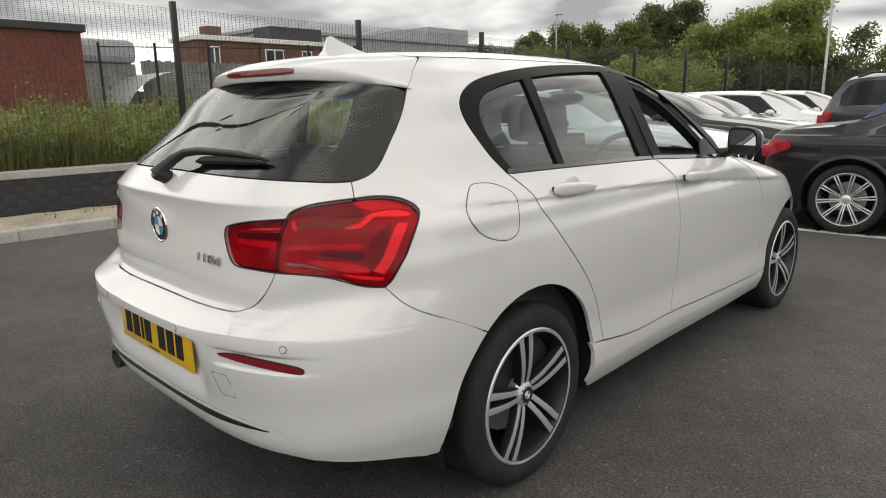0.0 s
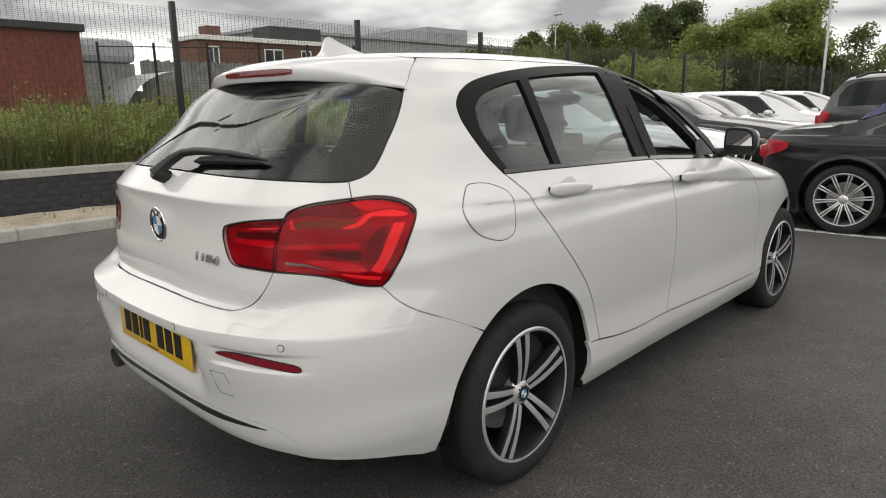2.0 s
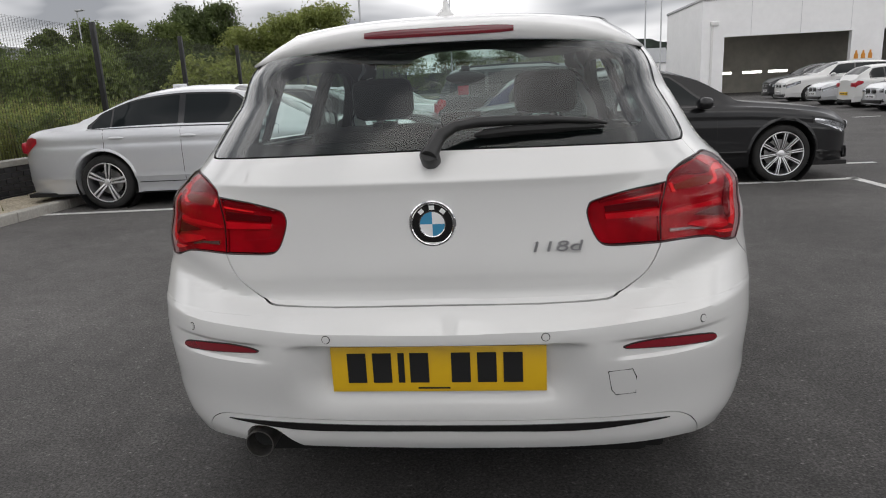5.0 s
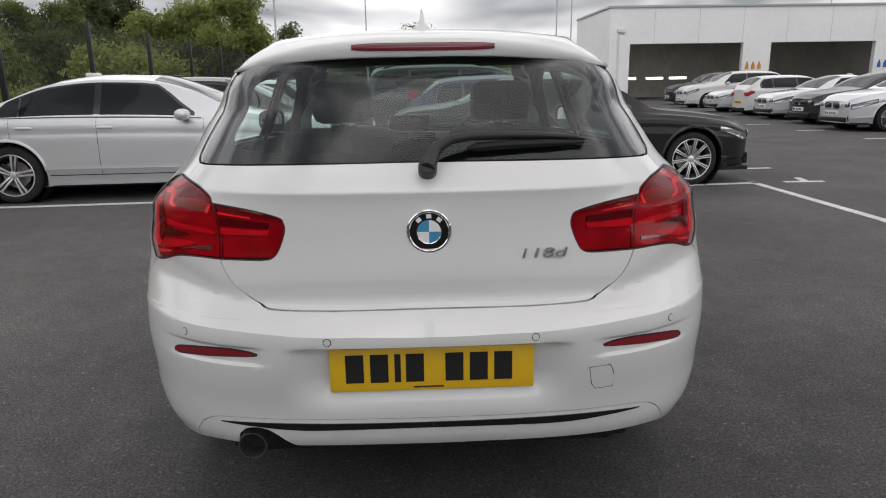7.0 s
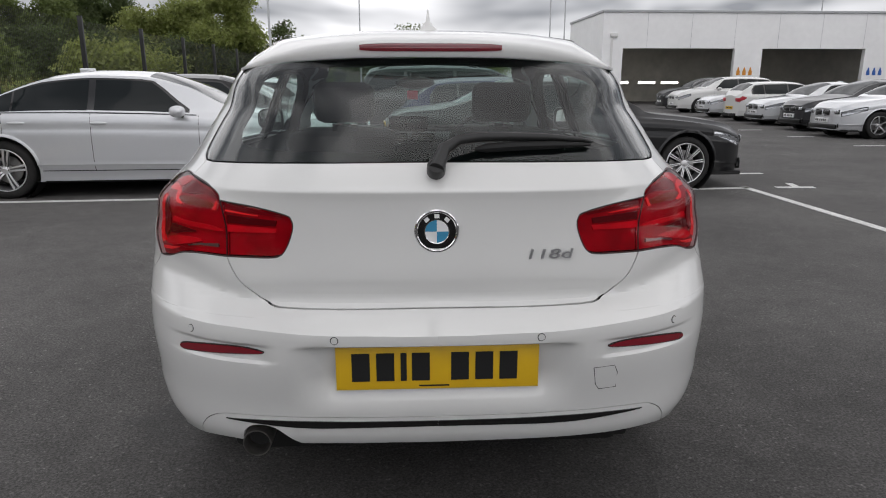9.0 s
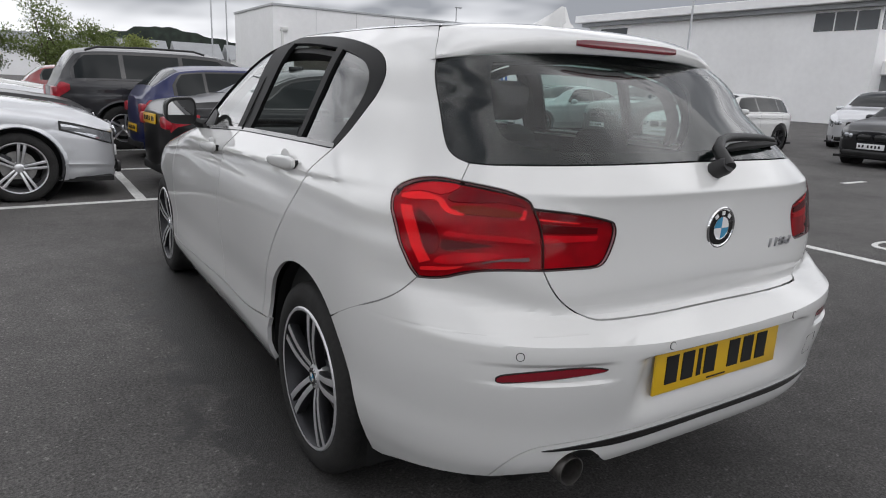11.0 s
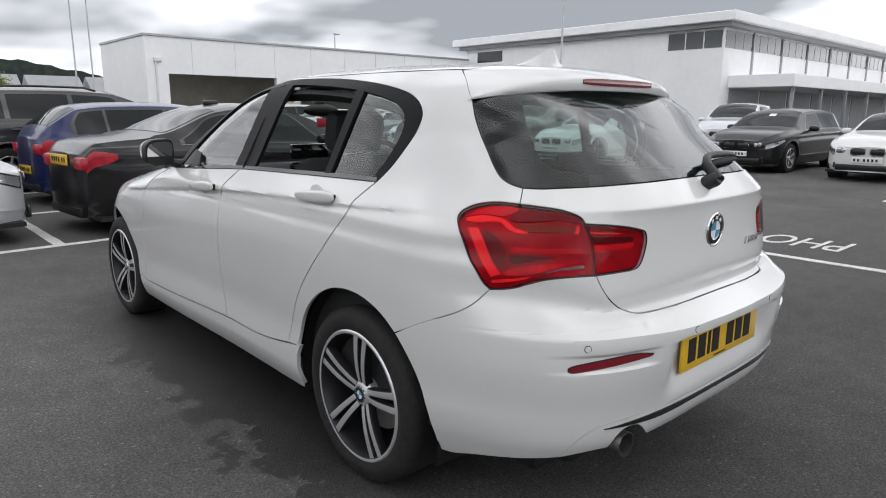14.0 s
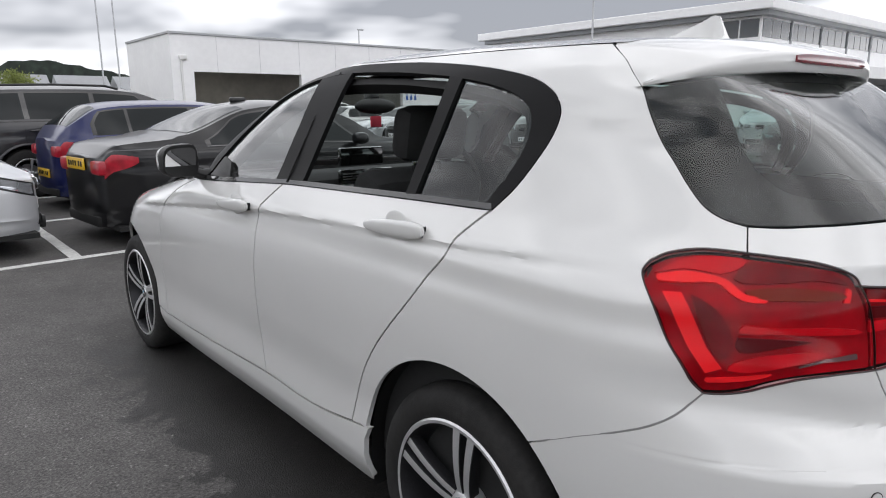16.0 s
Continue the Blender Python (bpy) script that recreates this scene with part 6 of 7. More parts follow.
def build_car(name, style, paint, label, m, group="", spokes=(5, True), rim_mat=None, tail=TAIL_LENS, plate=True, stretch=1.0, rim_r=0.225, tyre_r=0.33, rails=False, card=False):
    st = dict(STYLES[style])
    st["L"] *= stretch
    st["wb"] *= stretch
    st["ro"] *= stretch
    section, plan, top, belt = car_body(st)
    L, W, H = st["L"], st["W"], st["H"]
    hubs = (st["ro"], st["ro"] + st["wb"])
    ar = tyre_r + 0.055
    car = thing(name, label, "car", group, m)
    ys = np.unique(np.concatenate([np.linspace(0, 0.25, 9), np.linspace(0.25, L - 0.3, 74), np.linspace(L - 0.3, L, 10)]))
    ss = np.concatenate([np.linspace(0, 1, 25), np.linspace(1, 2, 9)[1:], np.linspace(2, 3, 9)[1:]])
    bm = bmesh.new()
    for s in (1, -1):
        grid = []
        for y in ys:
            row = []
            for p in (section(y, k) for k in ss):
                py, pz = p[1], p[2]
                for h in hubs:
                    d = math.hypot(py - h, pz - tyre_r)
                    if abs(d - ar) < 0.034 and pz < 0.9:
                        py, pz = h + (py - h) * ar / d, tyre_r + (pz - tyre_r) * ar / d
                row.append(bm.verts.new((s * p[0], py, pz)))
            grid.append(row)
        for a, b in zip(grid, grid[1:]):
            for i in range(len(ss) - 1):
                cy, cz = (a[i].co.y + b[i].co.y) / 2, (a[i].co.z + a[i + 1].co.z) / 2
                if any(math.hypot(cy - h, cz - tyre_r) < ar for h in hubs) and cz < 0.9:
                    continue
                bm.faces.new((a[i], a[i + 1], b[i + 1], b[i])[::s])
        for g, flip in ((grid[0], 1), (grid[-1], -1)):
            mid = [bm.verts.new((0, g[0].co.y + (-0.05 if flip > 0 else 0.06), v.co.z)) for v in g]
            mid2 = [bm.verts.new((v.co.x * 0.55, g[0].co.y + (-0.04 if flip > 0 else 0.05), v.co.z)) for v in g]
            for i in range(len(g) - 1):
                bm.faces.new((g[i], g[i + 1], mid2[i + 1], mid2[i])[::flip * -s])
                bm.faces.new((mid2[i], mid2[i + 1], mid[i + 1], mid[i])[::flip * -s])
    bmesh.ops.remove_doubles(bm, verts=bm.verts[:], dist=8e-4)
    body = part("body", bm, paint, car)

    def patch(nm, y0, y1, s0, s1, mat, lift=0.004, sides=(1, -1), ny=8, ns=4, shape=None, lab=""):
        for s in sides:
            bm = bmesh.new()
            grid = []
            for i, y in enumerate(np.linspace(y0, y1, ny + 1)):
                a, b = (s0, s1) if shape is None else shape(i / ny, s0, s1)
                row = []
                for k in np.linspace(a, b, ns + 1):
                    p = np.array(section(y, k))
                    e1 = np.array(section(y + 0.01, k)) - np.array(section(y - 0.01, k))
                    e2 = np.array(section(y, min(k + 0.02, 3))) - np.array(section(y, k - 0.02))
                    n = np.cross(e1, e2)
                    n = n / (np.linalg.norm(n) + 1e-9)
                    p = p + n * lift
                    row.append(bm.verts.new((s * p[0], p[1], p[2])))
                grid.append(row)
            for r, q in zip(grid, grid[1:]):
                for i in range(ns):
                    bm.faces.new((r[i], r[i + 1], q[i + 1], q[i])[::s])
            ob = part(nm, bm, mat, car, lab)
        return ob

    last = len(st["panes"]) - 1
    for i, (a, b) in enumerate(st["panes"]):
        def shape(t, s0, s1, i=i):
            lo, hi = s0, s1
            if i == 0:
                hi = s0 + (s1 - s0) * min(1.0, 0.35 + 1.6 * t) if style in ("coupe", "saloon") else s0 + (s1 - s0) * min(1.0, 0.6 + 2.0 * t)
            if i == last:
                hi = s0 + (hi - s0) * min(1.0, 0.22 + 2.3 * (1 - t))
            return lo, hi
        patch("window_frame", (a - 0.012) * L, (b + 0.014) * L, 1.03, 1.93, GLOSS_BLACK, lift=0.0022, shape=shape)
        patch("side_window", a * L, b * L, 1.06, 1.88, PANE, shape=shape)
    patch("window_surround", (st["panes"][0][0] - 0.012) * L, (st["panes"][last][1] + 0.03) * L, 1.0, 1.055, GLOSS_BLACK, lift=0.003, ny=14, ns=1)
    c0, c1 = st["cab"]
    roof_a = next(a for a, b in st["top"] if b >= 0.955)
    roof_b = [a for a, b in st["top"] if b >= 0.97][-1]
    patch("rear_window", (c0 + 0.012) * L, (roof_a - 0.006) * L, 2.10, 3.0, PANE, ny=8, ns=5)
    patch("windscreen", (roof_b + 0.02) * L, (c1 - 0.012) * L, 2.08, 3.0, PANE, ny=8, ns=5)
    # shut lines, sill, bumpers
    for y in (st["panes"][last][1] + 0.035, st["panes"][last][0] - 0.006) + ((st["panes"][1][0] - 0.02,) if last == 2 else ()):
        patch("shut_line", y * L - 0.003, y * L + 0.003, 0.16, 1.0, SEAL, lift=0.0015, ny=1, ns=12)
    patch("sill_shadow_gap", hubs[0] + ar + 0.03, hubs[1] - ar - 0.03, 0.15, 0.163, SEAL, lift=0.0015, ny=10, ns=1)
    for yh in ((st["panes"][1][0] + 0.012) * L, (st["panes"][last][0] + 0.012) * L)[(0 if last == 2 else 1):]:
        for s in (1, -1):
            p = section(yh, 0.86)
            bm = bmesh.new()
            bmesh.ops.create_uvsphere(bm, u_segments=12, v_segments=8, radius=1.0)
            for v in bm.verts:
                v.co = Vector((s * (p[0] + 0.008) + v.co.x * 0.014, yh + v.co.y * 0.10, p[2] + v.co.z * 0.02))
            part("door_handle", bm, paint, car)
    patch("headlamp", L - 0.50, L - 0.035, 0.70, 0.90, HEAD_LENS, lift=0.006, shape=lambda t, a, b: (a + 0.10 * (1 - t), b - 0.02 * (1 - t)))
    patch("headlamp_surround", L - 0.52, L - 0.02, 0.67, 0.92, GRILLE, lift=0.003, shape=lambda t, a, b: (a + 0.10 * (1 - t), b))
    tail_hi = 0.96 if style not in ("suv",) else 0.98
    patch("tail_lamp", 0.015, 0.27 if style in ("coupe", "saloon", "estate") else 0.20, 0.73, tail_hi, tail, lift=0.006, shape=lambda t, a, b: (a + 0.11 * t * t, b - 0.05 * t * t))
    lamp_lo, lamp_hi = section(0.03, 0.75)[2], section(0.03, tail_hi)[2]
    for s in (1, -1):
        bm = bmesh.new()
        add_box(bm, min(s * 0.36, s * plan(0) * 1.05), max(s * 0.36, s * plan(0) * 1.05), -0.042, 0.06, lamp_lo, lamp_hi, 0.03)
        part("tail_lamp_inner", bm, tail, car)
        bm = bmesh.new()
        zg = 0.375 * H
        add_box(bm, min(s * 0.03, s * 0.29), max(s * 0.03, s * 0.29), L + 0.02, L + 0.078, zg, zg + 0.135, 0.045)
        k = part("grille", bm, GRILLE, car)
        bm = bmesh.new()
        add_box(bm, min(s * 0.020, s * 0.30), max(s * 0.020, s * 0.30), L + 0.02, L + 0.068, zg - 0.01, zg + 0.145, 0.05)
        part("grille_frame", bm, CHROME, car)
        w1 = plan(L) * 0.99
        bm = bmesh.new()
        add_box(bm, min(s * 0.36, s * w1), max(s * 0.36, s * w1), L - 0.05, L + 0.032, zg + 0.015, zg + 0.130, 0.03)
        bmesh.ops.transform(bm, matrix=Matrix.Translation((s * 0.36, 0, zg)) @ Matrix.Rotation(radians(-s * 5), 4, "Y") @ Matrix.Translation((-s * 0.36, 0, -zg)), verts=bm.verts[:])
        lamp_box = part("front_lamp_housing", bm, GRILLE, car)
        for k in (0.32, 0.72):
            bm = bmesh.new()
            xk = s * (0.36 + (w1 - 0.36) * k)
            add_lathe(bm, [(0.0, 0.012), (0.030, 0.010), (0.044, 0.004), (0.047, -0.02)], 20, Matrix.Translation((xk, L + 0.028, zg + 0.075 + 0.03 * k)) @ Matrix.Rotation(radians(-90), 4, "X"))
            part("front_lamp", bm, HEAD_LENS, lamp_box)
        bm = bmesh.new()
        add_box(bm, min(s * 0.58, s * w1), max(s * 0.58, s * w1), L - 0.02, L + 0.022, 0.26, 0.37, 0.02)
        part("side_intake", bm, GRILLE, car)
    part("lower_intake", box(-0.55, 0.55, L + 0.01, L + 0.066, 0.22, 0.34, 0.02), GRILLE, car)
    part("front_plate", box(-0.26, 0.26, L + 0.05, L + 0.082, 0.375, 0.485, 0.004), PLATE_WHITE, car)
    for k in range(6):
        x = -0.19 + 0.07 * k + (0.03 if k > 3 else 0)
        part("plate_bar", box(x, x + 0.036, L + 0.0825, L + 0.086, 0.405, 0.457), SEAL, car, smooth=False)
    zp = 0.52 * H if style in ("coupe", "saloon") else 0.30 * H
    part("rear_plate", box(-0.26, 0.26, -0.068, -0.05, zp, zp + 0.11, 0.004), PLATE_YELLOW, car)
    for k in range(6):
        x = -0.19 + 0.07 * k + (0.03 if k > 3 else 0)
        part("rear_plate_bar", box(x, x + 0.036, -0.072, -0.0685, zp + 0.032, zp + 0.082), SEAL, car, smooth=False)
    part("rear_diffuser", box(-0.46, 0.46, -0.050, 0.1, 0.185, 0.29, 0.02), SEAL, car)
    for s in (1, -1):
        bm = bmesh.new()
        bmesh.ops.create_uvsphere(bm, u_segments=16, v_segments=10, radius=1.0)
        zm = float(belt(c1 * L)) + 0.07
        ym = (st["panes"][last][1] - 0.005) * L
        for v in bm.verts:
            v.co = Vector((s * (W / 2 + 0.07) + math.copysign(abs(v.co.x) ** 0.7, v.co.x) * 0.11, ym + v.co.y * 0.085, zm + math.copysign(abs(v.co.z) ** 0.8, v.co.z) * 0.068))
        mir = part("door_mirror", bm, paint, car)
        bm = bmesh.new()
        add_tube(bm, [(s * (W / 2 - 0.08), ym + 0.02, zm - 0.06), (s * (W / 2 + 0.05), ym + 0.02, zm - 0.03)], 0.025, 8)
        part("mirror_foot", bm, BLACK_PLASTIC, mir)
        for h in hubs:
            w = plan(h)
            bm = bmesh.new()
            rows = []
            for a in np.linspace(radians(-32), radians(212), 40):
                row = []
                for r, off in ((ar + 0.05, -0.010), (ar + 0.028, 0.004), (ar + 0.006, 0.006), (ar - 0.004, -0.012), (ar - 0.004, -0.22)):
                    yy, zz = h + r * math.cos(a), tyre_r + r * math.sin(a)
                    k = min(1.0, max(0.0, (zz - 0.20) / max(0.05, min(float(belt(yy)), float(top(yy)) - 0.02) - 0.20)))
                    row.append(bm.verts.new((s * (section(yy, k)[0] + off), yy, max(zz, 0.19))))
                rows.append(row)
            for p, q in zip(rows, rows[1:]):
                for i in range(4):
                    bm.faces.new((p[i], p[i + 1], q[i + 1], q[i])[::s])
            part("wheel_arch", bm, paint, car)
            bm = bmesh.new()
            add_lathe(bm, [(0.0, -0.24), (ar - 0.002, -0.24), (ar - 0.002, -0.02)], 36, Matrix.Translation((s * (w - 0.005), h, tyre_r)) @ Matrix.Rotation(radians(90 * s), 4, "Y"))
            part("arch_liner", bm, SEAL, car)
            wheel = new("wheel")
            wheel.parent = car
            wheel["label"] = "black tyre on silver alloy wheel"
            wheel.location = (s * (w - 0.035), h, tyre_r)
            wheel_parts(wheel, tyre_r, rim_r, 0.215, spokes[0], spokes[1], rim_mat or ALLOY_BRIGHT, rim_mat or ALLOY_MID, 80, s, badge=False, grooves=False)
    part("underbody", box(-W / 2 + 0.14, W / 2 - 0.14, 0.05, L - 0.05, 0.17, 0.215), SEAL, car)
    if rails:
        for s in (1, -1):
            bm = bmesh.new()
            add_tube(bm, [(s * (section(y * L, 2.0)[0] - 0.03), y * L, float(section(y * L, 2.0)[2]) + (0.03 if i in (0, 4) else 0.07)) for i, y in enumerate((0.10, 0.14, 0.3, 0.46, 0.5))], 0.018, 8)
            part("roof_rail", bm, BLACK_PLASTIC, car)
    if style in ("coupe", "saloon"):
        bm = bmesh.new()
        add_box(bm, -0.03, 0.03, roof_a * L + 0.12, roof_a * L + 0.30, float(top(roof_a * L + 0.2)) - 0.01, float(top(roof_a * L + 0.2)) + 0.045, 0.014)
        part("aerial", bm, paint, car)
    if card:
        y = (roof_b + 0.10) * L
        bm = bmesh.new()
        lo, hi = [(x, yy, float(top(yy)) + 0.010) for yy in (y + 0.12,) for x in (-0.13, 0.02)], [(x, yy, float(top(yy)) + 0.010) for yy in (y,) for x in (-0.13, 0.02)]
        q = [bm.verts.new(v) for v in lo + hi[::-1]]
        f = bm.faces.new(q)
        up = bmesh.ops.extrude_face_region(bm, geom=[f])
        bmesh.ops.translate(bm, vec=(0, 0, 0.003), verts=[v for v in up["geom"] if isinstance(v, bmesh.types.BMVert)])
        bmesh.ops.recalc_face_normals(bm, faces=bm.faces[:])
        part("price_card", bm, PAPER, car, smooth=False)
    return car


def heading(x, y, deg):
    """The tail's middle at x, y; the nose points deg round from +y (minus: towards +x)."""
    return Matrix.Translation((x, y, 0)) @ Matrix.Rotation(radians(deg), 4, "Z")


EAST = -86.0
build_car("coupe", "coupe", BLACK_PAINT, "black two-door coupe with bright ten-spoke alloy wheels", heading(-0.32, 7.05, EAST), "cars in the bays", (10, True), rim_r=0.25)
build_car("small_hatchback", "hatch", BLUE_PAINT, "dark blue hatchback with red rear lamps", heading(-0.15, 9.85, EAST), "cars in the bays", (7, False))
build_car("sport_utility_car", "suv", DARK_PAINT, "dark grey sport utility car with black roof rails", heading(-1.15, 12.05, EAST), "cars in the bays", (5, False), rails=True, tyre_r=0.36)
build_car("saloon", "saloon", SILVER_PAINT, "silver four-door saloon with twin-spoke alloy wheels", heading(-5.87, 6.95, EAST), "cars in the bays", (5, True), stretch=1.03, rim_r=0.24)
build_car("dark_saloon", "saloon", BLACK_PAINT, "black saloon with silver alloy wheels", heading(-5.70, 9.55, EAST), "cars in the bays", (5, False))
build_car("white_coupe", "coupe", WHITE_PAINT, "white coupe with silver alloy wheels", heading(-5.6, 12.0, EAST), "cars in the bays", (5, False))
build_car("silver_estate", "estate", SILVER_PAINT, "silver estate car with silver alloy wheels", heading(-5.5, 14.45, EAST), "cars in the bays", (5, False))
build_car("white_saloon", "saloon", WHITE_PAINT, "white saloon with silver alloy wheels", heading(-5.5, 16.9, EAST), "cars in the bays", (5, False))
build_car("red_hatchback", "hatch", RED_PAINT, "dull red hatchback parked far off in a bay", heading(-1.5, 21.8, EAST), "cars in the bays", (5, False))

WEST = 90.0
build_car("white_front_coupe", "coupe", WHITE_PAINT, "white coupe with black grille, nose towards the aisle", heading(17.2, 3.05, WEST), "cars across the aisle", (5, True), card=True)
build_car("black_estate", "estate", BLACK_PAINT, "black estate car with a price card in the windscreen", heading(17.6, 5.75, WEST), "cars across the aisle", (5, False), card=True)
build_car("silver_utility_car", "suv", SILVER_PAINT, "silver sport utility car", heading(22.8, 9.6, WEST + 12), "cars across the aisle", (5, False))
build_car("white_small_hatchback", "hatch", WHITE_PAINT, "white hatchback with dark wheels, nose towards the aisle", heading(15.6, 9.7, WEST), "cars across the aisle", (5, True), rim_mat=ALLOY_DARK)
build_car("grey_utility_car", "suv", GREY_PAINT, "grey sport utility car with silver wheels", heading(16.6, 12.3, WEST), "cars across the aisle", (5, True))
build_car("grey_saloon", "saloon", SILVER_PAINT, "silver-grey saloon, nose towards the aisle", heading(15.4, 14.9, WEST), "cars across the aisle", (5, False))
build_car("dark_estate", "estate", DARK_PAINT, "dark grey estate car, nose towards the aisle", heading(15.7, 17.4, WEST), "cars across the aisle", (5, False))
build_car("silver_coupe", "coupe", SILVER_PAINT, "silver coupe, nose towards the aisle", heading(15.9, 20.1, WEST), "cars across the aisle", (5, True))
build_car("white_hatchback", "hatch", WHITE_PAINT, "white hatchback with red rear lamps towards the aisle", heading(11.8, 22.6, -90), "cars across the aisle", (5, True), rim_mat=ALLOY_DARK)
build_car("silver_sports_car", "coupe", SILVER_PAINT, "low silver sports car", heading(16.6, 25.6, WEST), "cars across the aisle", (5, False))
build_car("white_utility_car", "suv", WHITE_PAINT, "white sport utility car, nose towards the aisle", heading(17.5, 30.5, WEST), "cars across the aisle", (5, True))
build_car("dark_utility_car", "suv", DARK_PAINT, "dark sport utility car by the workshop door", heading(18.6, 35.0, WEST), "cars across the aisle", (5, False))
build_car("grey_hatchback", "hatch", GREY_PAINT, "grey hatchback by the workshop", heading(25.5, 33.0, WEST), "cars across the aisle", (5, False))
# ---- fence on the low wall ----
fence = thing("security_fence", "tall black steel mesh fence with square posts", "fence")
POST_Y = [-5.71 + 2.92 * k for k in range(18)]
for y in POST_Y:
    part("fence_post", box(FX - 0.04, FX + 0.04, y - 0.03, y + 0.03, 0.05, 2.55, 0.004), FENCE_BLACK, fence)
for y0, y1 in zip(POST_Y, POST_Y[1:]):
    bm = bmesh.new()
    for k in range(int((y1 - y0 - 0.06) / 0.055)):
        y = y0 + 0.04 + k * 0.055
        add_box(bm, FX - 0.0475, FX - 0.0440, y - 0.0013, y + 0.0013, 0.62, 2.48)
    for k in range(93):
        z = 0.63 + k * 0.02
        add_box(bm, FX - 0.0435, FX - 0.0405, y0 + 0.03, y1 - 0.03, z - 0.0010, z + 0.0010)
    part("mesh_panel", bm, FENCE_BLACK, fence, smooth=False)

# slimmer fence across the verge, in front of the shed
yard_fence = thing("yard_fence", "slim dark steel fence across the verge", "fence")
for k in range(6):
    x, y = -15.0 + 0.55 * k, 5.2 + 1.1 * k
    part("fence_post", box(x - 0.024, x + 0.024, y - 0.024, y + 0.024, 0.6, 2.8), FENCE_BLACK, yard_fence)
for z in (0.95, 2.7):
    bm = bmesh.new()
    add_tube(bm, [(-15.0, 5.2, z), (-15.0 + 0.55 * 5, 5.2 + 1.1 * 5, z)], 0.014, 6)
    part("rail", bm, FENCE_BLACK, yard_fence)

# ---- plants ----
LEAF = material("mid_green_foliage", (0.16, 0.205, 0.060), rough=0.6, spread=0.35, grain=1.2, stain=0.3, stain_scale=0.25)
LEAF_LIGHT = material("yellow_green_foliage", (0.26, 0.30, 0.085), rough=0.6, spread=0.3, grain=1.2, stain=0.25, stain_scale=0.25)
LEAF_DARK = material("dark_green_foliage", (0.105, 0.140, 0.048), rough=0.6, spread=0.35, grain=1.2, stain=0.3, stain_scale=0.25)
GRASS = material("long_rough_grass", (0.175, 0.190, 0.048), rough=0.7, spread=0.4, grain=2.5, stain=0.35, stain_scale=0.5)
GRASS_DRY = material("dry_grass_heads", (0.20, 0.18, 0.075), rough=0.8, spread=0.3, grain=3.0)
for leaf_mat in (LEAF, LEAF_LIGHT, LEAF_DARK, GRASS, GRASS_DRY):
    # thin leaves let some light through
    n, l = leaf_mat.node_tree.nodes, leaf_mat.node_tree.links
    through_leaf, blend = n.new("ShaderNodeBsdfTranslucent"), n.new("ShaderNodeMixShader")
    blend.inputs["Fac"].default_value = 0.42
    l.new(n["Principled BSDF"].inputs["Base Color"].links[0].from_socket, through_leaf.inputs["Color"])
    l.new(n["Principled BSDF"].outputs["BSDF"], blend.inputs[1])
    l.new(through_leaf.outputs["BSDF"], blend.inputs[2])
    l.new(blend.outputs["Shader"], n["Material Output"].inputs["Surface"])
BARK = material("grey_brown_bark", (0.07, 0.055, 0.04), rough=0.9, spread=0.3, grain=14.0, bump=0.5, bump_scale=20.0)


def faces_object(name, verts, faces, mat, parent=None):
    me = bpy.data.meshes.new(name)
    me.from_pydata(verts, [], faces)
    me.materials.append(mat)
    ob = new(name, me)
    if parent is not None:
        ob.parent = parent
    return ob


def leaf_cloud(rng, lumps, per, size):
    """Small tilted leaf quads spread through lumps of (centre, radii)."""
    vs, fs = [], []
    for (cx, cy, cz), (rx, ry, rz) in lumps:
        d = rng.normal(size=(per, 3))
        d /= np.linalg.norm(d, axis=1, keepdims=True)
        r = rng.uniform(0.2, 1.0, per) ** 0.6 * rng.uniform(0.8, 1.55, per)
        p = np.array([cx, cy, cz]) + d * r[:, None] * np.array([rx, ry, rz])
        for q in p:
            a, b = rng.normal(size=3), rng.normal(size=3)
            a /= np.linalg.norm(a)
            b -= a * (a @ b)
            b /= np.linalg.norm(b)
            s = size * rng.uniform(0.6, 1.3)
            i = len(vs)
            vs += [tuple(q - a * s), tuple(q + b * s * 0.5), tuple(q + a * s), tuple(q - b * s * 0.5)]
            fs.append((i, i + 1, i + 2, i + 3))
    return vs, fs


def tree(x, y, height, spread, mat, label, seed, ground_z=0.8, leaf=0.20, lumps=26, per=150):
    rng = np.random.default_rng(seed)
    t = thing("tree", label, "tree", "trees beyond the fence", Matrix.Translation((x, y, ground_z)))
    bm = bmesh.new()
    trunk = [(0.15 * rng.normal() * k, 0.15 * rng.normal() * k, height * 0.55 * k) for k in np.linspace(0, 1, 6)]
    add_tube(bm, trunk, list(np.linspace(0.035, 0.012, 6) * height * 0.6), 8)
    part("trunk", bm, BARK, t)
    crown = []
    for i in range(lumps):
        a, h = rng.uniform(0, math.tau), rng.uniform(0.22, 0.95)
        r = spread * (1 - abs(h - 0.5) * 1.15) * rng.uniform(0.35, 1.0)
        c = (r * math.cos(a), r * math.sin(a), height * h)
        k = spread * rng.uniform(0.22, 0.42)
        crown.append((c, (k, k, k * rng.uniform(0.6, 0.95))))
        if i < 7:
            bm = bmesh.new()
            add_tube(bm, [trunk[2 + i % 4], tuple(0.5 * (np.array(trunk[2 + i % 4]) + np.array(c)) + np.array([0, 0, -0.2])), c], [0.012 * height, 0.008 * height, 0.003 * height], 6)
            part("limb", bm, BARK, t)
    vs, fs = leaf_cloud(rng, crown, per, leaf)
    faces_object("crown", vs, fs, mat, t)
    return t


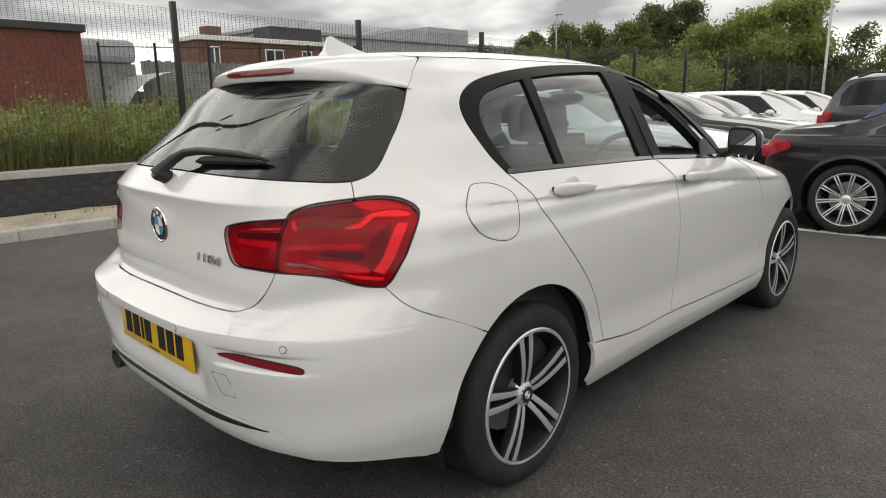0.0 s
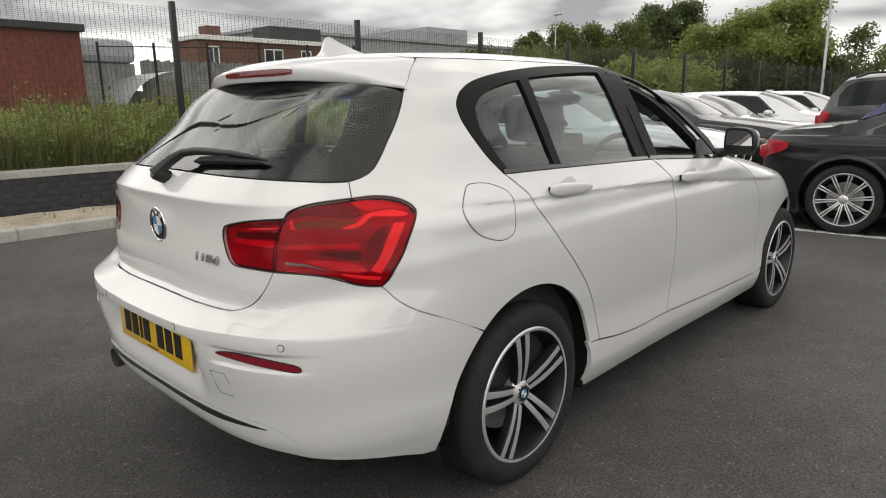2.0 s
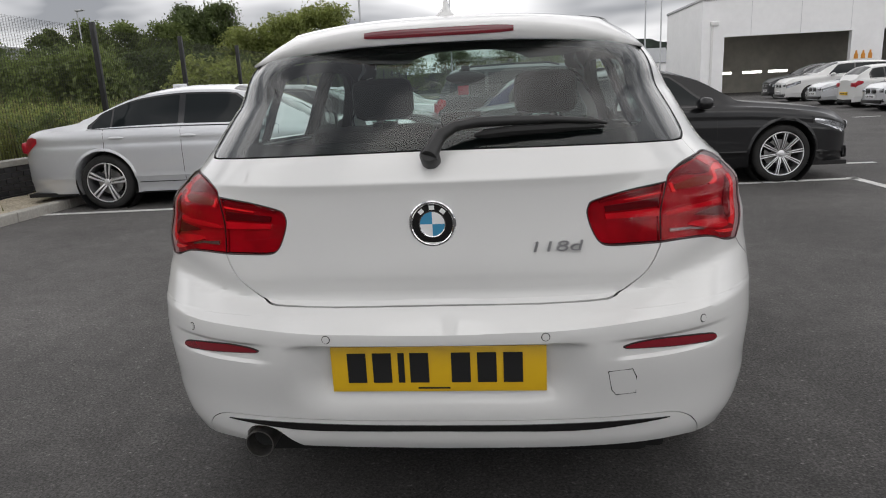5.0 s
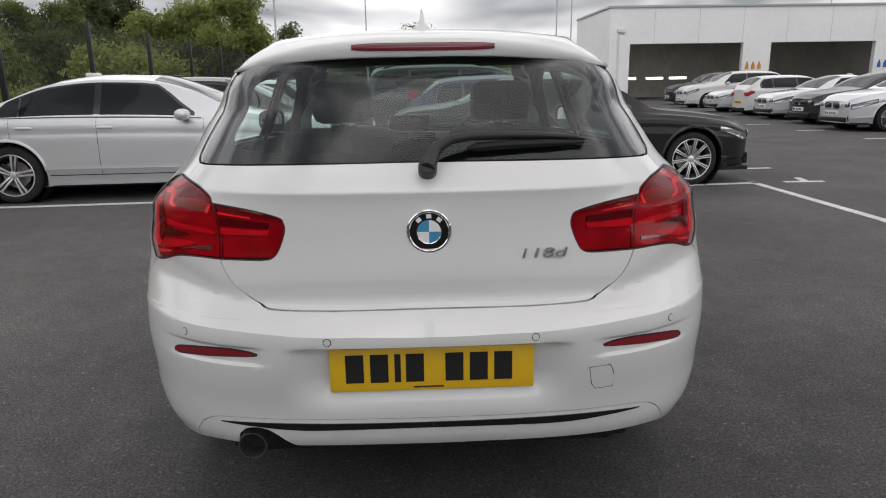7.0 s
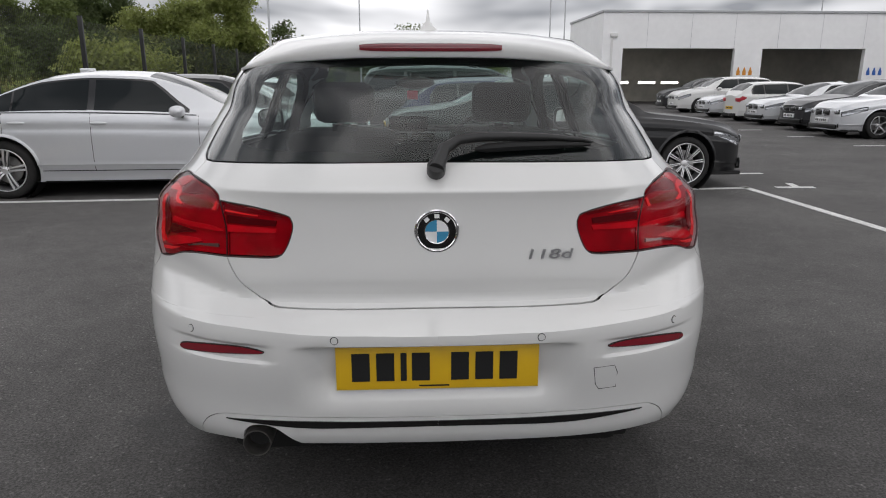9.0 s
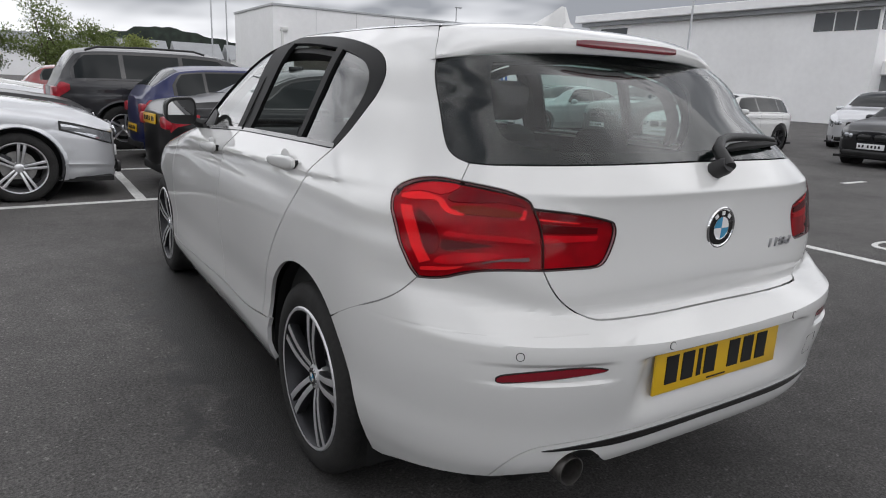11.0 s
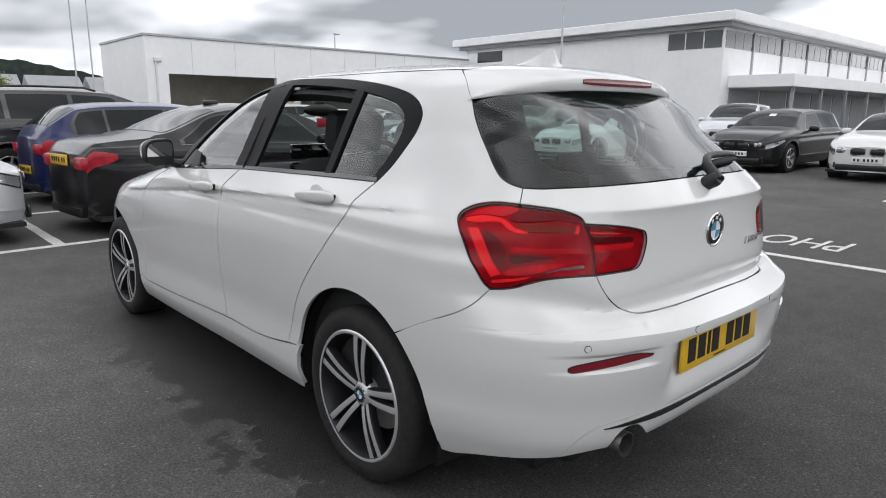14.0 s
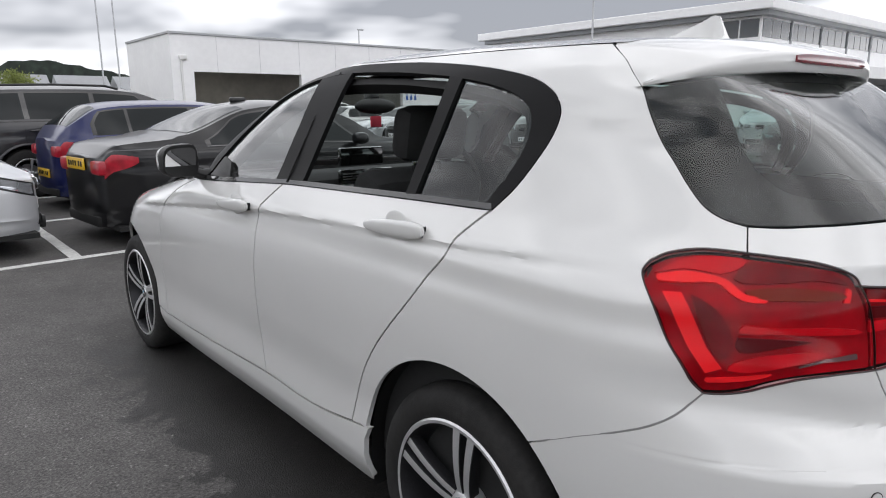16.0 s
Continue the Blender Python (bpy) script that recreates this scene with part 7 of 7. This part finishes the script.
for i, (x, y, h, s, mat, lab, n_lumps, n_leaves) in enumerate([
    (-34.9, 48.9, 6.5, 1.9, LEAF, "broad green tree beyond the fence", 30, 400),
    (-32.5, 50.6, 6.9, 2.4, LEAF, "broad green tree beyond the fence", 44, 460),
    (-29.0, 50.5, 6.8, 2.5, LEAF, "broad green tree beyond the fence", 44, 460),
    (-26.7, 51.8, 6.7, 2.3, LEAF, "broad green tree beyond the fence", 44, 460),
    (-26.2, 55.5, 8.5, 2.5, LEAF_DARK, "tall dark green tree beyond the fence", 44, 460),
    (-24.6, 57.4, 8.8, 2.5, LEAF_DARK, "tall dark green tree beyond the fence", 44, 460),
    (-19.3, 52.0, 6.0, 3.4, LEAF_LIGHT, "pale green willow-like tree beyond the fence", 52, 460),
    (-17.5, 53.8, 6.9, 3.1, LEAF_LIGHT, "pale green willow-like tree beyond the fence", 52, 460),
    (-13.0, 49.0, 6.8, 2.6, LEAF_LIGHT, "pale green willow-like tree beyond the fence", 52, 460),
    (-10.5, 54.8, 5.4, 2.1, LEAF_DARK, "thin dark tree with gaps in its crown", 20, 170),
]):
    tree(x, y, h, s, mat, lab, 11 + i, leaf=0.12, lumps=n_lumps, per=n_leaves)
for i, (x, y, h, s, mat) in enumerate([(-32.2, 38.2, 4.7, 2.6, LEAF_DARK), (-29.5, 40.5, 4.4, 2.6, LEAF_DARK), (-26.7, 42.5, 4.0, 2.6, LEAF_DARK), (-23.9, 44.2, 4.4, 2.6, LEAF_DARK), (-21.0, 45.8, 4.1, 2.6, LEAF_DARK), (-18.1, 47.1, 3.8, 2.6, LEAF_DARK), (-15.3, 48.2, 4.1, 2.6, LEAF_DARK), (-12.6, 49.1, 3.8, 2.6, LEAF_DARK), (-10.0, 49.8, 3.4, 2.6, LEAF_DARK), (-20, 30, 3.2, 2.6, LEAF), (-15, 36, 3.0, 2.8, LEAF_LIGHT), (-26, 34, 3.4, 2.8, LEAF), (-9.5, 64, 5.0, 3.2, LEAF), (-4.5, 66, 4.6, 3.0, LEAF_DARK), (0.5, 66, 6.2, 3.2, LEAF), (5.0, 70, 5.0, 3.0, LEAF), (9.0, 72, 4.0, 2.4, LEAF_LIGHT), (-14, 20, 2.4, 1.9, LEAF), (-12, 25.5, 2.2, 1.8, LEAF_LIGHT)]):
    tree(x, y, h, s, mat, "leafy green bush beyond the fence", 40 + i, ground_z=0.5, leaf=0.11, lumps=24, per=300)

rng = np.random.default_rng(5)
for name, mat, n, lo, hi, wid, lab in (("long_grass", GRASS, 26000, 0.22, 0.66, 0.012, "long rough green grass on the verge"), ("dry_grass", GRASS_DRY, 2600, 0.6, 1.15, 0.010, "dry seed heads in the rough grass")):
    vs, fs = [], []
    for k in range(n):
        d = rng.uniform(0, 1) ** 1.7 * 9
        x, y = WX - 0.45 - d, rng.uniform(-5, 24)
        z = 0.52 + 0.35 * min(1, d / 6)
        clump = 0.75 + 0.5 * noise.noise(Vector((x * 0.8, y * 0.8, 3)))
        h, a = rng.uniform(lo, hi) * clump, rng.uniform(0, math.tau)
        lean = rng.normal(size=2) * 0.16 * h
        w = wid * rng.uniform(0.7, 1.8)
        i = len(vs)
        ca, sa = math.cos(a) * w, math.sin(a) * w
        vs += [(x - ca, y - sa, z), (x + ca, y + sa, z), (x + ca * 0.7 + lean[0] * 0.45, y + sa * 0.7 + lean[1] * 0.45, z + h * 0.6), (x - ca * 0.7 + lean[0] * 0.45, y - sa * 0.7 + lean[1] * 0.45, z + h * 0.6), (x + lean[0], y + lean[1], z + h)]
        fs += [(i, i + 1, i + 2, i + 3), (i + 3, i + 2, i + 4)]
    tagged(faces_object(name, vs, fs, mat), lab, "grass", kind="stuff")
# broad-leaved weeds in the grass
weeds = []
for k in range(1100):
    d = rng.uniform(0, 1) ** 1.5 * 5
    x, y = WX - 0.5 - d, rng.uniform(-4, 22)
    r = rng.uniform(0.10, 0.26)
    weeds.append(((x, y, 0.66 + 0.05 * d + rng.uniform(0, 0.42)), (r, r, r * rng.uniform(0.7, 1.6))))
vs, fs = leaf_cloud(rng, weeds[::2], 60, 0.045)
tagged(faces_object("leafy_weeds", vs, fs, LEAF), "broad-leaved green weeds among the grass", "weeds", kind="stuff")
vs, fs = leaf_cloud(rng, weeds[1::2], 60, 0.04)
tagged(faces_object("pale_weeds", vs, fs, LEAF_LIGHT), "pale yellow-green weeds among the grass", "weeds", kind="stuff")
vs, fs = [], []
for k in range(900):
    x, y = rng.uniform(WX + 0.03, KX - 0.12), rng.uniform(-4, 16)
    if noise.noise(Vector((x * 1.5, y * 1.1, 9))) < 0.12:
        continue
    h, a = rng.uniform(0.03, 0.12), rng.uniform(0, math.tau)
    i = len(vs)
    vs += [(x, y, 0.09), (x + 0.02 * math.cos(a), y + 0.02 * math.sin(a), 0.09), (x + 0.05 * math.cos(a + 1), y + 0.05 * math.sin(a + 1), 0.09 + h)]
    fs.append((i, i + 1, i + 2))
tagged(faces_object("gravel_weeds", vs, fs, GRASS), "small weeds in the sandy gravel", "weeds", kind="stuff")

# ---- buildings beyond the fence ----
brick_hall = thing("brick_building", "single-storey red-brown brick building with flat dark roof", "building")
part("wall", box(-34, -20.0, -9, 6.5, 0.4, 3.50), BRICK_RED, brick_hall, smooth=False)
part("roof_edge", box(-34.1, -19.85, -9.1, 6.62, 3.502, 3.72, 0.02), ROOF_DARK, brick_hall, smooth=False)
part("drain_pipe", box(-19.998, -19.92, 3.0, 3.08, 0.4, 3.45), ROOF_DARK, brick_hall, smooth=False)
store = thing("store_building", "low dark shed with grey roof and curved canopy", "building")
SHED_GREY = material("weathered_grey_boards", (0.20, 0.20, 0.19), rough=0.8, spread=0.25, grain=3.0, stain=0.2, stain_scale=0.8)
part("wall", box(-36, -28, 8.5, 11.2, 0.4, 3.1), SHED_GREY, store, smooth=False)
part("roof", box(-36.2, -27.8, 8.3, 11.3, 3.102, 4.1, 0.3), CLAD_GREY, store, smooth=False)
bm = bmesh.new()
for a in np.linspace(0, math.pi * 0.5, 9)[:-1]:
    b = a + math.pi / 16
    for r0 in (0,):
        q = [(-24.5 + 0 * r0, 9.2 + 2.6 * (1 - math.cos(t)), 0.6 + 2.1 * math.sin(t)) for t in (a, b)]
        v = [bm.verts.new(q[0]), bm.verts.new(q[1]), bm.verts.new((-29.5, q[1][1], q[1][2])), bm.verts.new((-29.5, q[0][1], q[0][2]))]
        bm.faces.new(v)
part("curved_canopy", bm, GALV, store)
hoarding = thing("timber_hoarding", "weathered grey upright board hoarding beyond the verge", "fence")
for k in range(52):
    part("board", box(-28.03 - 0.012 * (k % 2), -27.98, 11.45 + 0.15 * k, 11.59 + 0.15 * k, 0.4, 3.25 + 0.03 * (k % 3)), SHED_GREY, hoarding, smooth=False)


def window(parent, x, y0, y1, z0, z1, bars=1):
    """A framed window in a wall that faces +x."""
    w = part("window", box(x + 0.002, x + 0.03, y0, y1, z0, z1), PANE_DARK, parent, smooth=False)
    part("window_frame", box(x + 0.031, x + 0.07, y0 - 0.06, y1 + 0.06, z1, z1 + 0.1), FRAME_WHITE, w, smooth=False)
    part("window_sill", box(x + 0.031, x + 0.10, y0 - 0.06, y1 + 0.06, z0 - 0.1, z0), FRAME_WHITE, w, smooth=False)
    for k in range(bars + 2):
        yy = y0 + (y1 - y0) * k / (bars + 1)
        part("glazing_bar", box(x + 0.031, x + 0.06, yy - 0.05, yy + 0.05, z0, z1), FRAME_WHITE, w, smooth=False)


brown = thing("brown_building", "two-storey brown brick building with white windows", "building")
part("wall", box(-49.0, -45.0, 22.6, 35.0, 0.4, 6.0), BRICK_BROWN, brown, smooth=False)
part("roof_edge", box(-49.2, -44.8, 22.4, 35.2, 6.002, 6.35, 0.03), FRAME_WHITE, brown, smooth=False)
part("chimney", box(-48.6, -47.4, 24.6, 25.8, 6.352, 7.3), BRICK_BROWN, brown, smooth=False)
part("plant_room", box(-48.8, -46.2, 29.4, 34.4, 6.352, 7.5), ROOF_DARK, brown, smooth=False)
for y0, y1 in ((23.4, 24.2), (28.1, 29.7), (31.5, 32.4)):
    window(brown, -45.0, y0, y1, 4.2, 5.5)
    window(brown, -45.0, y0, y1, 1.6, 2.8)
grey_hall = thing("grey_building", "grey clad industrial hall with yellow and red sign", "building")
part("wall", box(-80, -62, 38, 84, 0.3, 8.9), CLAD_GREY, grey_hall, smooth=False)
part("roof", box(-80.3, -61.7, 37.7, 84.3, 8.902, 9.3, 0.05), CLAD_GREY, grey_hall, smooth=False)
part("upper_floor", box(-76, -63, 64, 72, 9.302, 11.2), CLAD_GREY, grey_hall, smooth=False)
for k in range(9):
    part("window", box(-61.998, -61.95, 40 + 4.6 * k, 43.6 + 4.6 * k, 2.6, 4.4), PANE_DARK, grey_hall, smooth=False)
SIGN_YELLOW = material("yellow_sign", (0.62, 0.45, 0.03), rough=0.5)
SIGN_RED = material("red_sign", (0.5, 0.04, 0.04), rough=0.5)
SIGN_BLUE = material("blue_fascia", (0.03, 0.05, 0.25), rough=0.5)
part("sign_band", box(-61.94, -61.85, 60, 72, 5.0, 6.6), SIGN_YELLOW, grey_hall, "yellow sign band", smooth=False)
part("sign_end", box(-61.94, -61.85, 72.05, 75, 5.0, 6.6), SIGN_RED, grey_hall, "red end of the sign band", smooth=False)
part("shop_fascia", box(-61.94, -61.80, 41, 52, 1.9, 2.6), SIGN_BLUE, grey_hall, smooth=False)
small_sign = thing("warning_sign", "yellow and red sign on a tall post beyond the verge", "sign", "", Matrix.Translation((-36.1, 27.6, 0.8)))
part("sign_post", box(-0.04, 0.04, -0.04, 0.04, 0, 3.38), GALV, small_sign)
part("sign_plate", box(0.042, 0.06, -0.35, 0.35, 2.78, 3.53), SIGN_YELLOW, small_sign, smooth=False)
part("sign_lower", box(0.042, 0.06, -0.35, 0.35, 2.43, 2.78), SIGN_RED, small_sign, smooth=False)

# far houses, hill and the horizon's woods
HILL = material("far_wooded_hill", (0.030, 0.040, 0.032), rough=0.9, spread=0.5, grain=0.22, stain=0.3, stain_scale=0.03)
houses = thing("far_houses", "row of far white-walled houses with grey roofs", "houses")
for k in range(5):
    x = -6 + 11 * k
    part("house_wall", box(x, x + 9, 150, 158, 0, 5.0), CLAD_WHITE, houses, smooth=False)
    bm = bmesh.new()
    q = [bm.verts.new(p) for p in ((x - 0.4, 149.5, 5.0), (x + 9.4, 149.5, 5.0), (x + 9.4, 154, 8.2), (x - 0.4, 154, 8.2), (x - 0.4, 158.5, 5.0), (x + 9.4, 158.5, 5.0))]
    for f in ((0, 1, 2, 3), (3, 2, 5, 4), (0, 3, 4), (1, 5, 2), (0, 4, 5, 1)):
        bm.faces.new([q[i] for i in f])
    bmesh.ops.recalc_face_normals(bm, faces=bm.faces[:])
    part("house_roof", bm, CLAD_GREY, houses, smooth=False)
bm = bmesh.new()
rows = []
for k in range(401):
    a = radians(-100 + 200 * k / 400)
    r = 420
    h = 15 + 9 * noise.noise(Vector((k * 0.024, 0, 0))) + 10 * math.exp(-(((math.degrees(a) - 9) / 6) ** 2)) + 3.4 * noise.noise(Vector((k * 0.33, 4, 0))) + 2.2 * noise.noise(Vector((k * 1.3, 9, 0)))
    rows.append([bm.verts.new((r * math.sin(a), r * math.cos(a), z)) for z in (0, h * 0.7, h)])
for p, q in zip(rows, rows[1:]):
    for i in range(2):
        bm.faces.new((p[i], q[i], q[i + 1], p[i + 1]))
hill = mesh_object("backdrop", bm, HILL)
setting(hill, "far wooded hills along the horizon", "backdrop")

# lamp posts
for x, y, h, arm in ((-26.2, 58.8, 11, 0), (-7.5, 36.0, 8.5, 0), (-4.3, 60, 10.5, 0), (11.9, 56, 11, 1), (13.6, 58, 11.5, 0), (36.5, 58, 9.0, 1), (30.5, 24.5, 11.5, 0), (-30.8, 47.0, 8.2, 1)):
    lp = thing("lamp_post", "tall grey galvanised lamp post", "lamp post", "lamp posts", Matrix.Translation((x, y, 0)))
    bm = bmesh.new()
    add_tube(bm, [(0, 0, 0), (0, 0, 1.2), (0, 0, 1.25), (0, 0, h)], [0.10, 0.10, 0.07, 0.05], 10)
    part("pole", bm, GALV, lp)
    part("lantern", box(-0.14, 0.55 if arm else 0.14, -0.12, 0.12, h, h + 0.12, 0.03), GALV, lp)

# words painted on the asphalt beyond the aisle line
word = lettering("painted_word", "PHO", 0.82, 0.002, LINE_WHITE, Matrix.Translation((5.42, 1.48, 0.004)) @ Matrix.Rotation(radians(90), 4, "Z") @ Matrix.Diagonal((0.5, 1.0, 1, 1)))
setting(word, "large white letters painted on the asphalt", "road marking")

# ---- bricks of the low wall, kerb stones: nearest stretch piece by piece ----
brick_mesh, kerb_mesh = None, None
count = 0
for row in range(7):
    for k in range(43):
        y = 0.2 + (k + (row % 2) * 0.5) * 0.225
        if brick_mesh is None:
            bm = bmesh.new()
            add_box(bm, -0.006, 0.012, -0.1075, 0.1075, -0.0325, 0.0325, 0.003)
            brick_mesh = bpy.data.meshes.new("brick")
            bm.to_mesh(brick_mesh)
            bm.free()
            brick_mesh.materials.append(BRICK_BLACK)
        b = new("brick", brick_mesh)
        b.parent = low_wall
        b.location = (WX + random.uniform(-0.002, 0.002), y, 0.034 + row * 0.075)
bm = bmesh.new()
for row in range(7):
    for k in range(-36, 178):
        y = 0.2 + (k + (row % 2) * 0.5) * 0.225
        if 0 <= k < 43:
            continue
        vs = [bm.verts.new((WX + x, y + a * 0.1075, 0.034 + row * 0.075 + c * 0.0325)) for x, a, c in ((0.012, -1, -1), (0.012, 1, -1), (0.012, 1, 1), (0.012, -1, 1), (-0.004, -1, -1), (-0.004, 1, -1), (-0.004, 1, 1), (-0.004, -1, 1))]
        for f in ((0, 1, 2, 3), (4, 0, 3, 7), (1, 5, 6, 2), (3, 2, 6, 7), (0, 4, 5, 1)):
            bm.faces.new([vs[i] for i in f])
rest = part("brickwork", bm, BRICK_BLACK, low_wall, smooth=False)
rest["kind"] = "stuff"
bm = kerb_stone(-0.457, 0.457)
kerb_mesh = bpy.data.meshes.new("kerb_stone")
bm.to_mesh(kerb_mesh)
bm.free()
kerb_mesh.materials.append(CONCRETE)
for k in range(-8, 43):
    ob = new("kerb_stone", kerb_mesh)
    ob.parent = kerb
    ob.location = (KX + random.uniform(-0.003, 0.003), 0.4 + k * 0.915, random.uniform(-0.003, 0.003))

# twin-headed lamp post on the verge, mirrored in the rear window
twin = thing("lamp_post", "tall dark lamp post with two lanterns on the verge", "lamp post", "lamp posts", Matrix.Translation((-9.3, 1.35, 0.45)))
bm = bmesh.new()
add_tube(bm, [(0, 0, 0), (0, 0, 1.2), (0, 0, 1.25), (0, 0, 8.8)], [0.12, 0.12, 0.09, 0.07], 12)
part("pole", bm, FENCE_BLACK, twin)
for s in (1, -1):
    bm = bmesh.new()
    add_tube(bm, [(0, 0, 8.75), (0, s * 0.35, 8.9), (0, s * 0.7, 8.95)], [0.04, 0.035, 0.03], 8)
    part("arm", bm, FENCE_BLACK, twin)
    part("lantern", box(-0.17, 0.17, min(s * 0.6, s * 1.3), max(s * 0.6, s * 1.3), 8.9, 9.06, 0.04), FENCE_BLACK, twin)
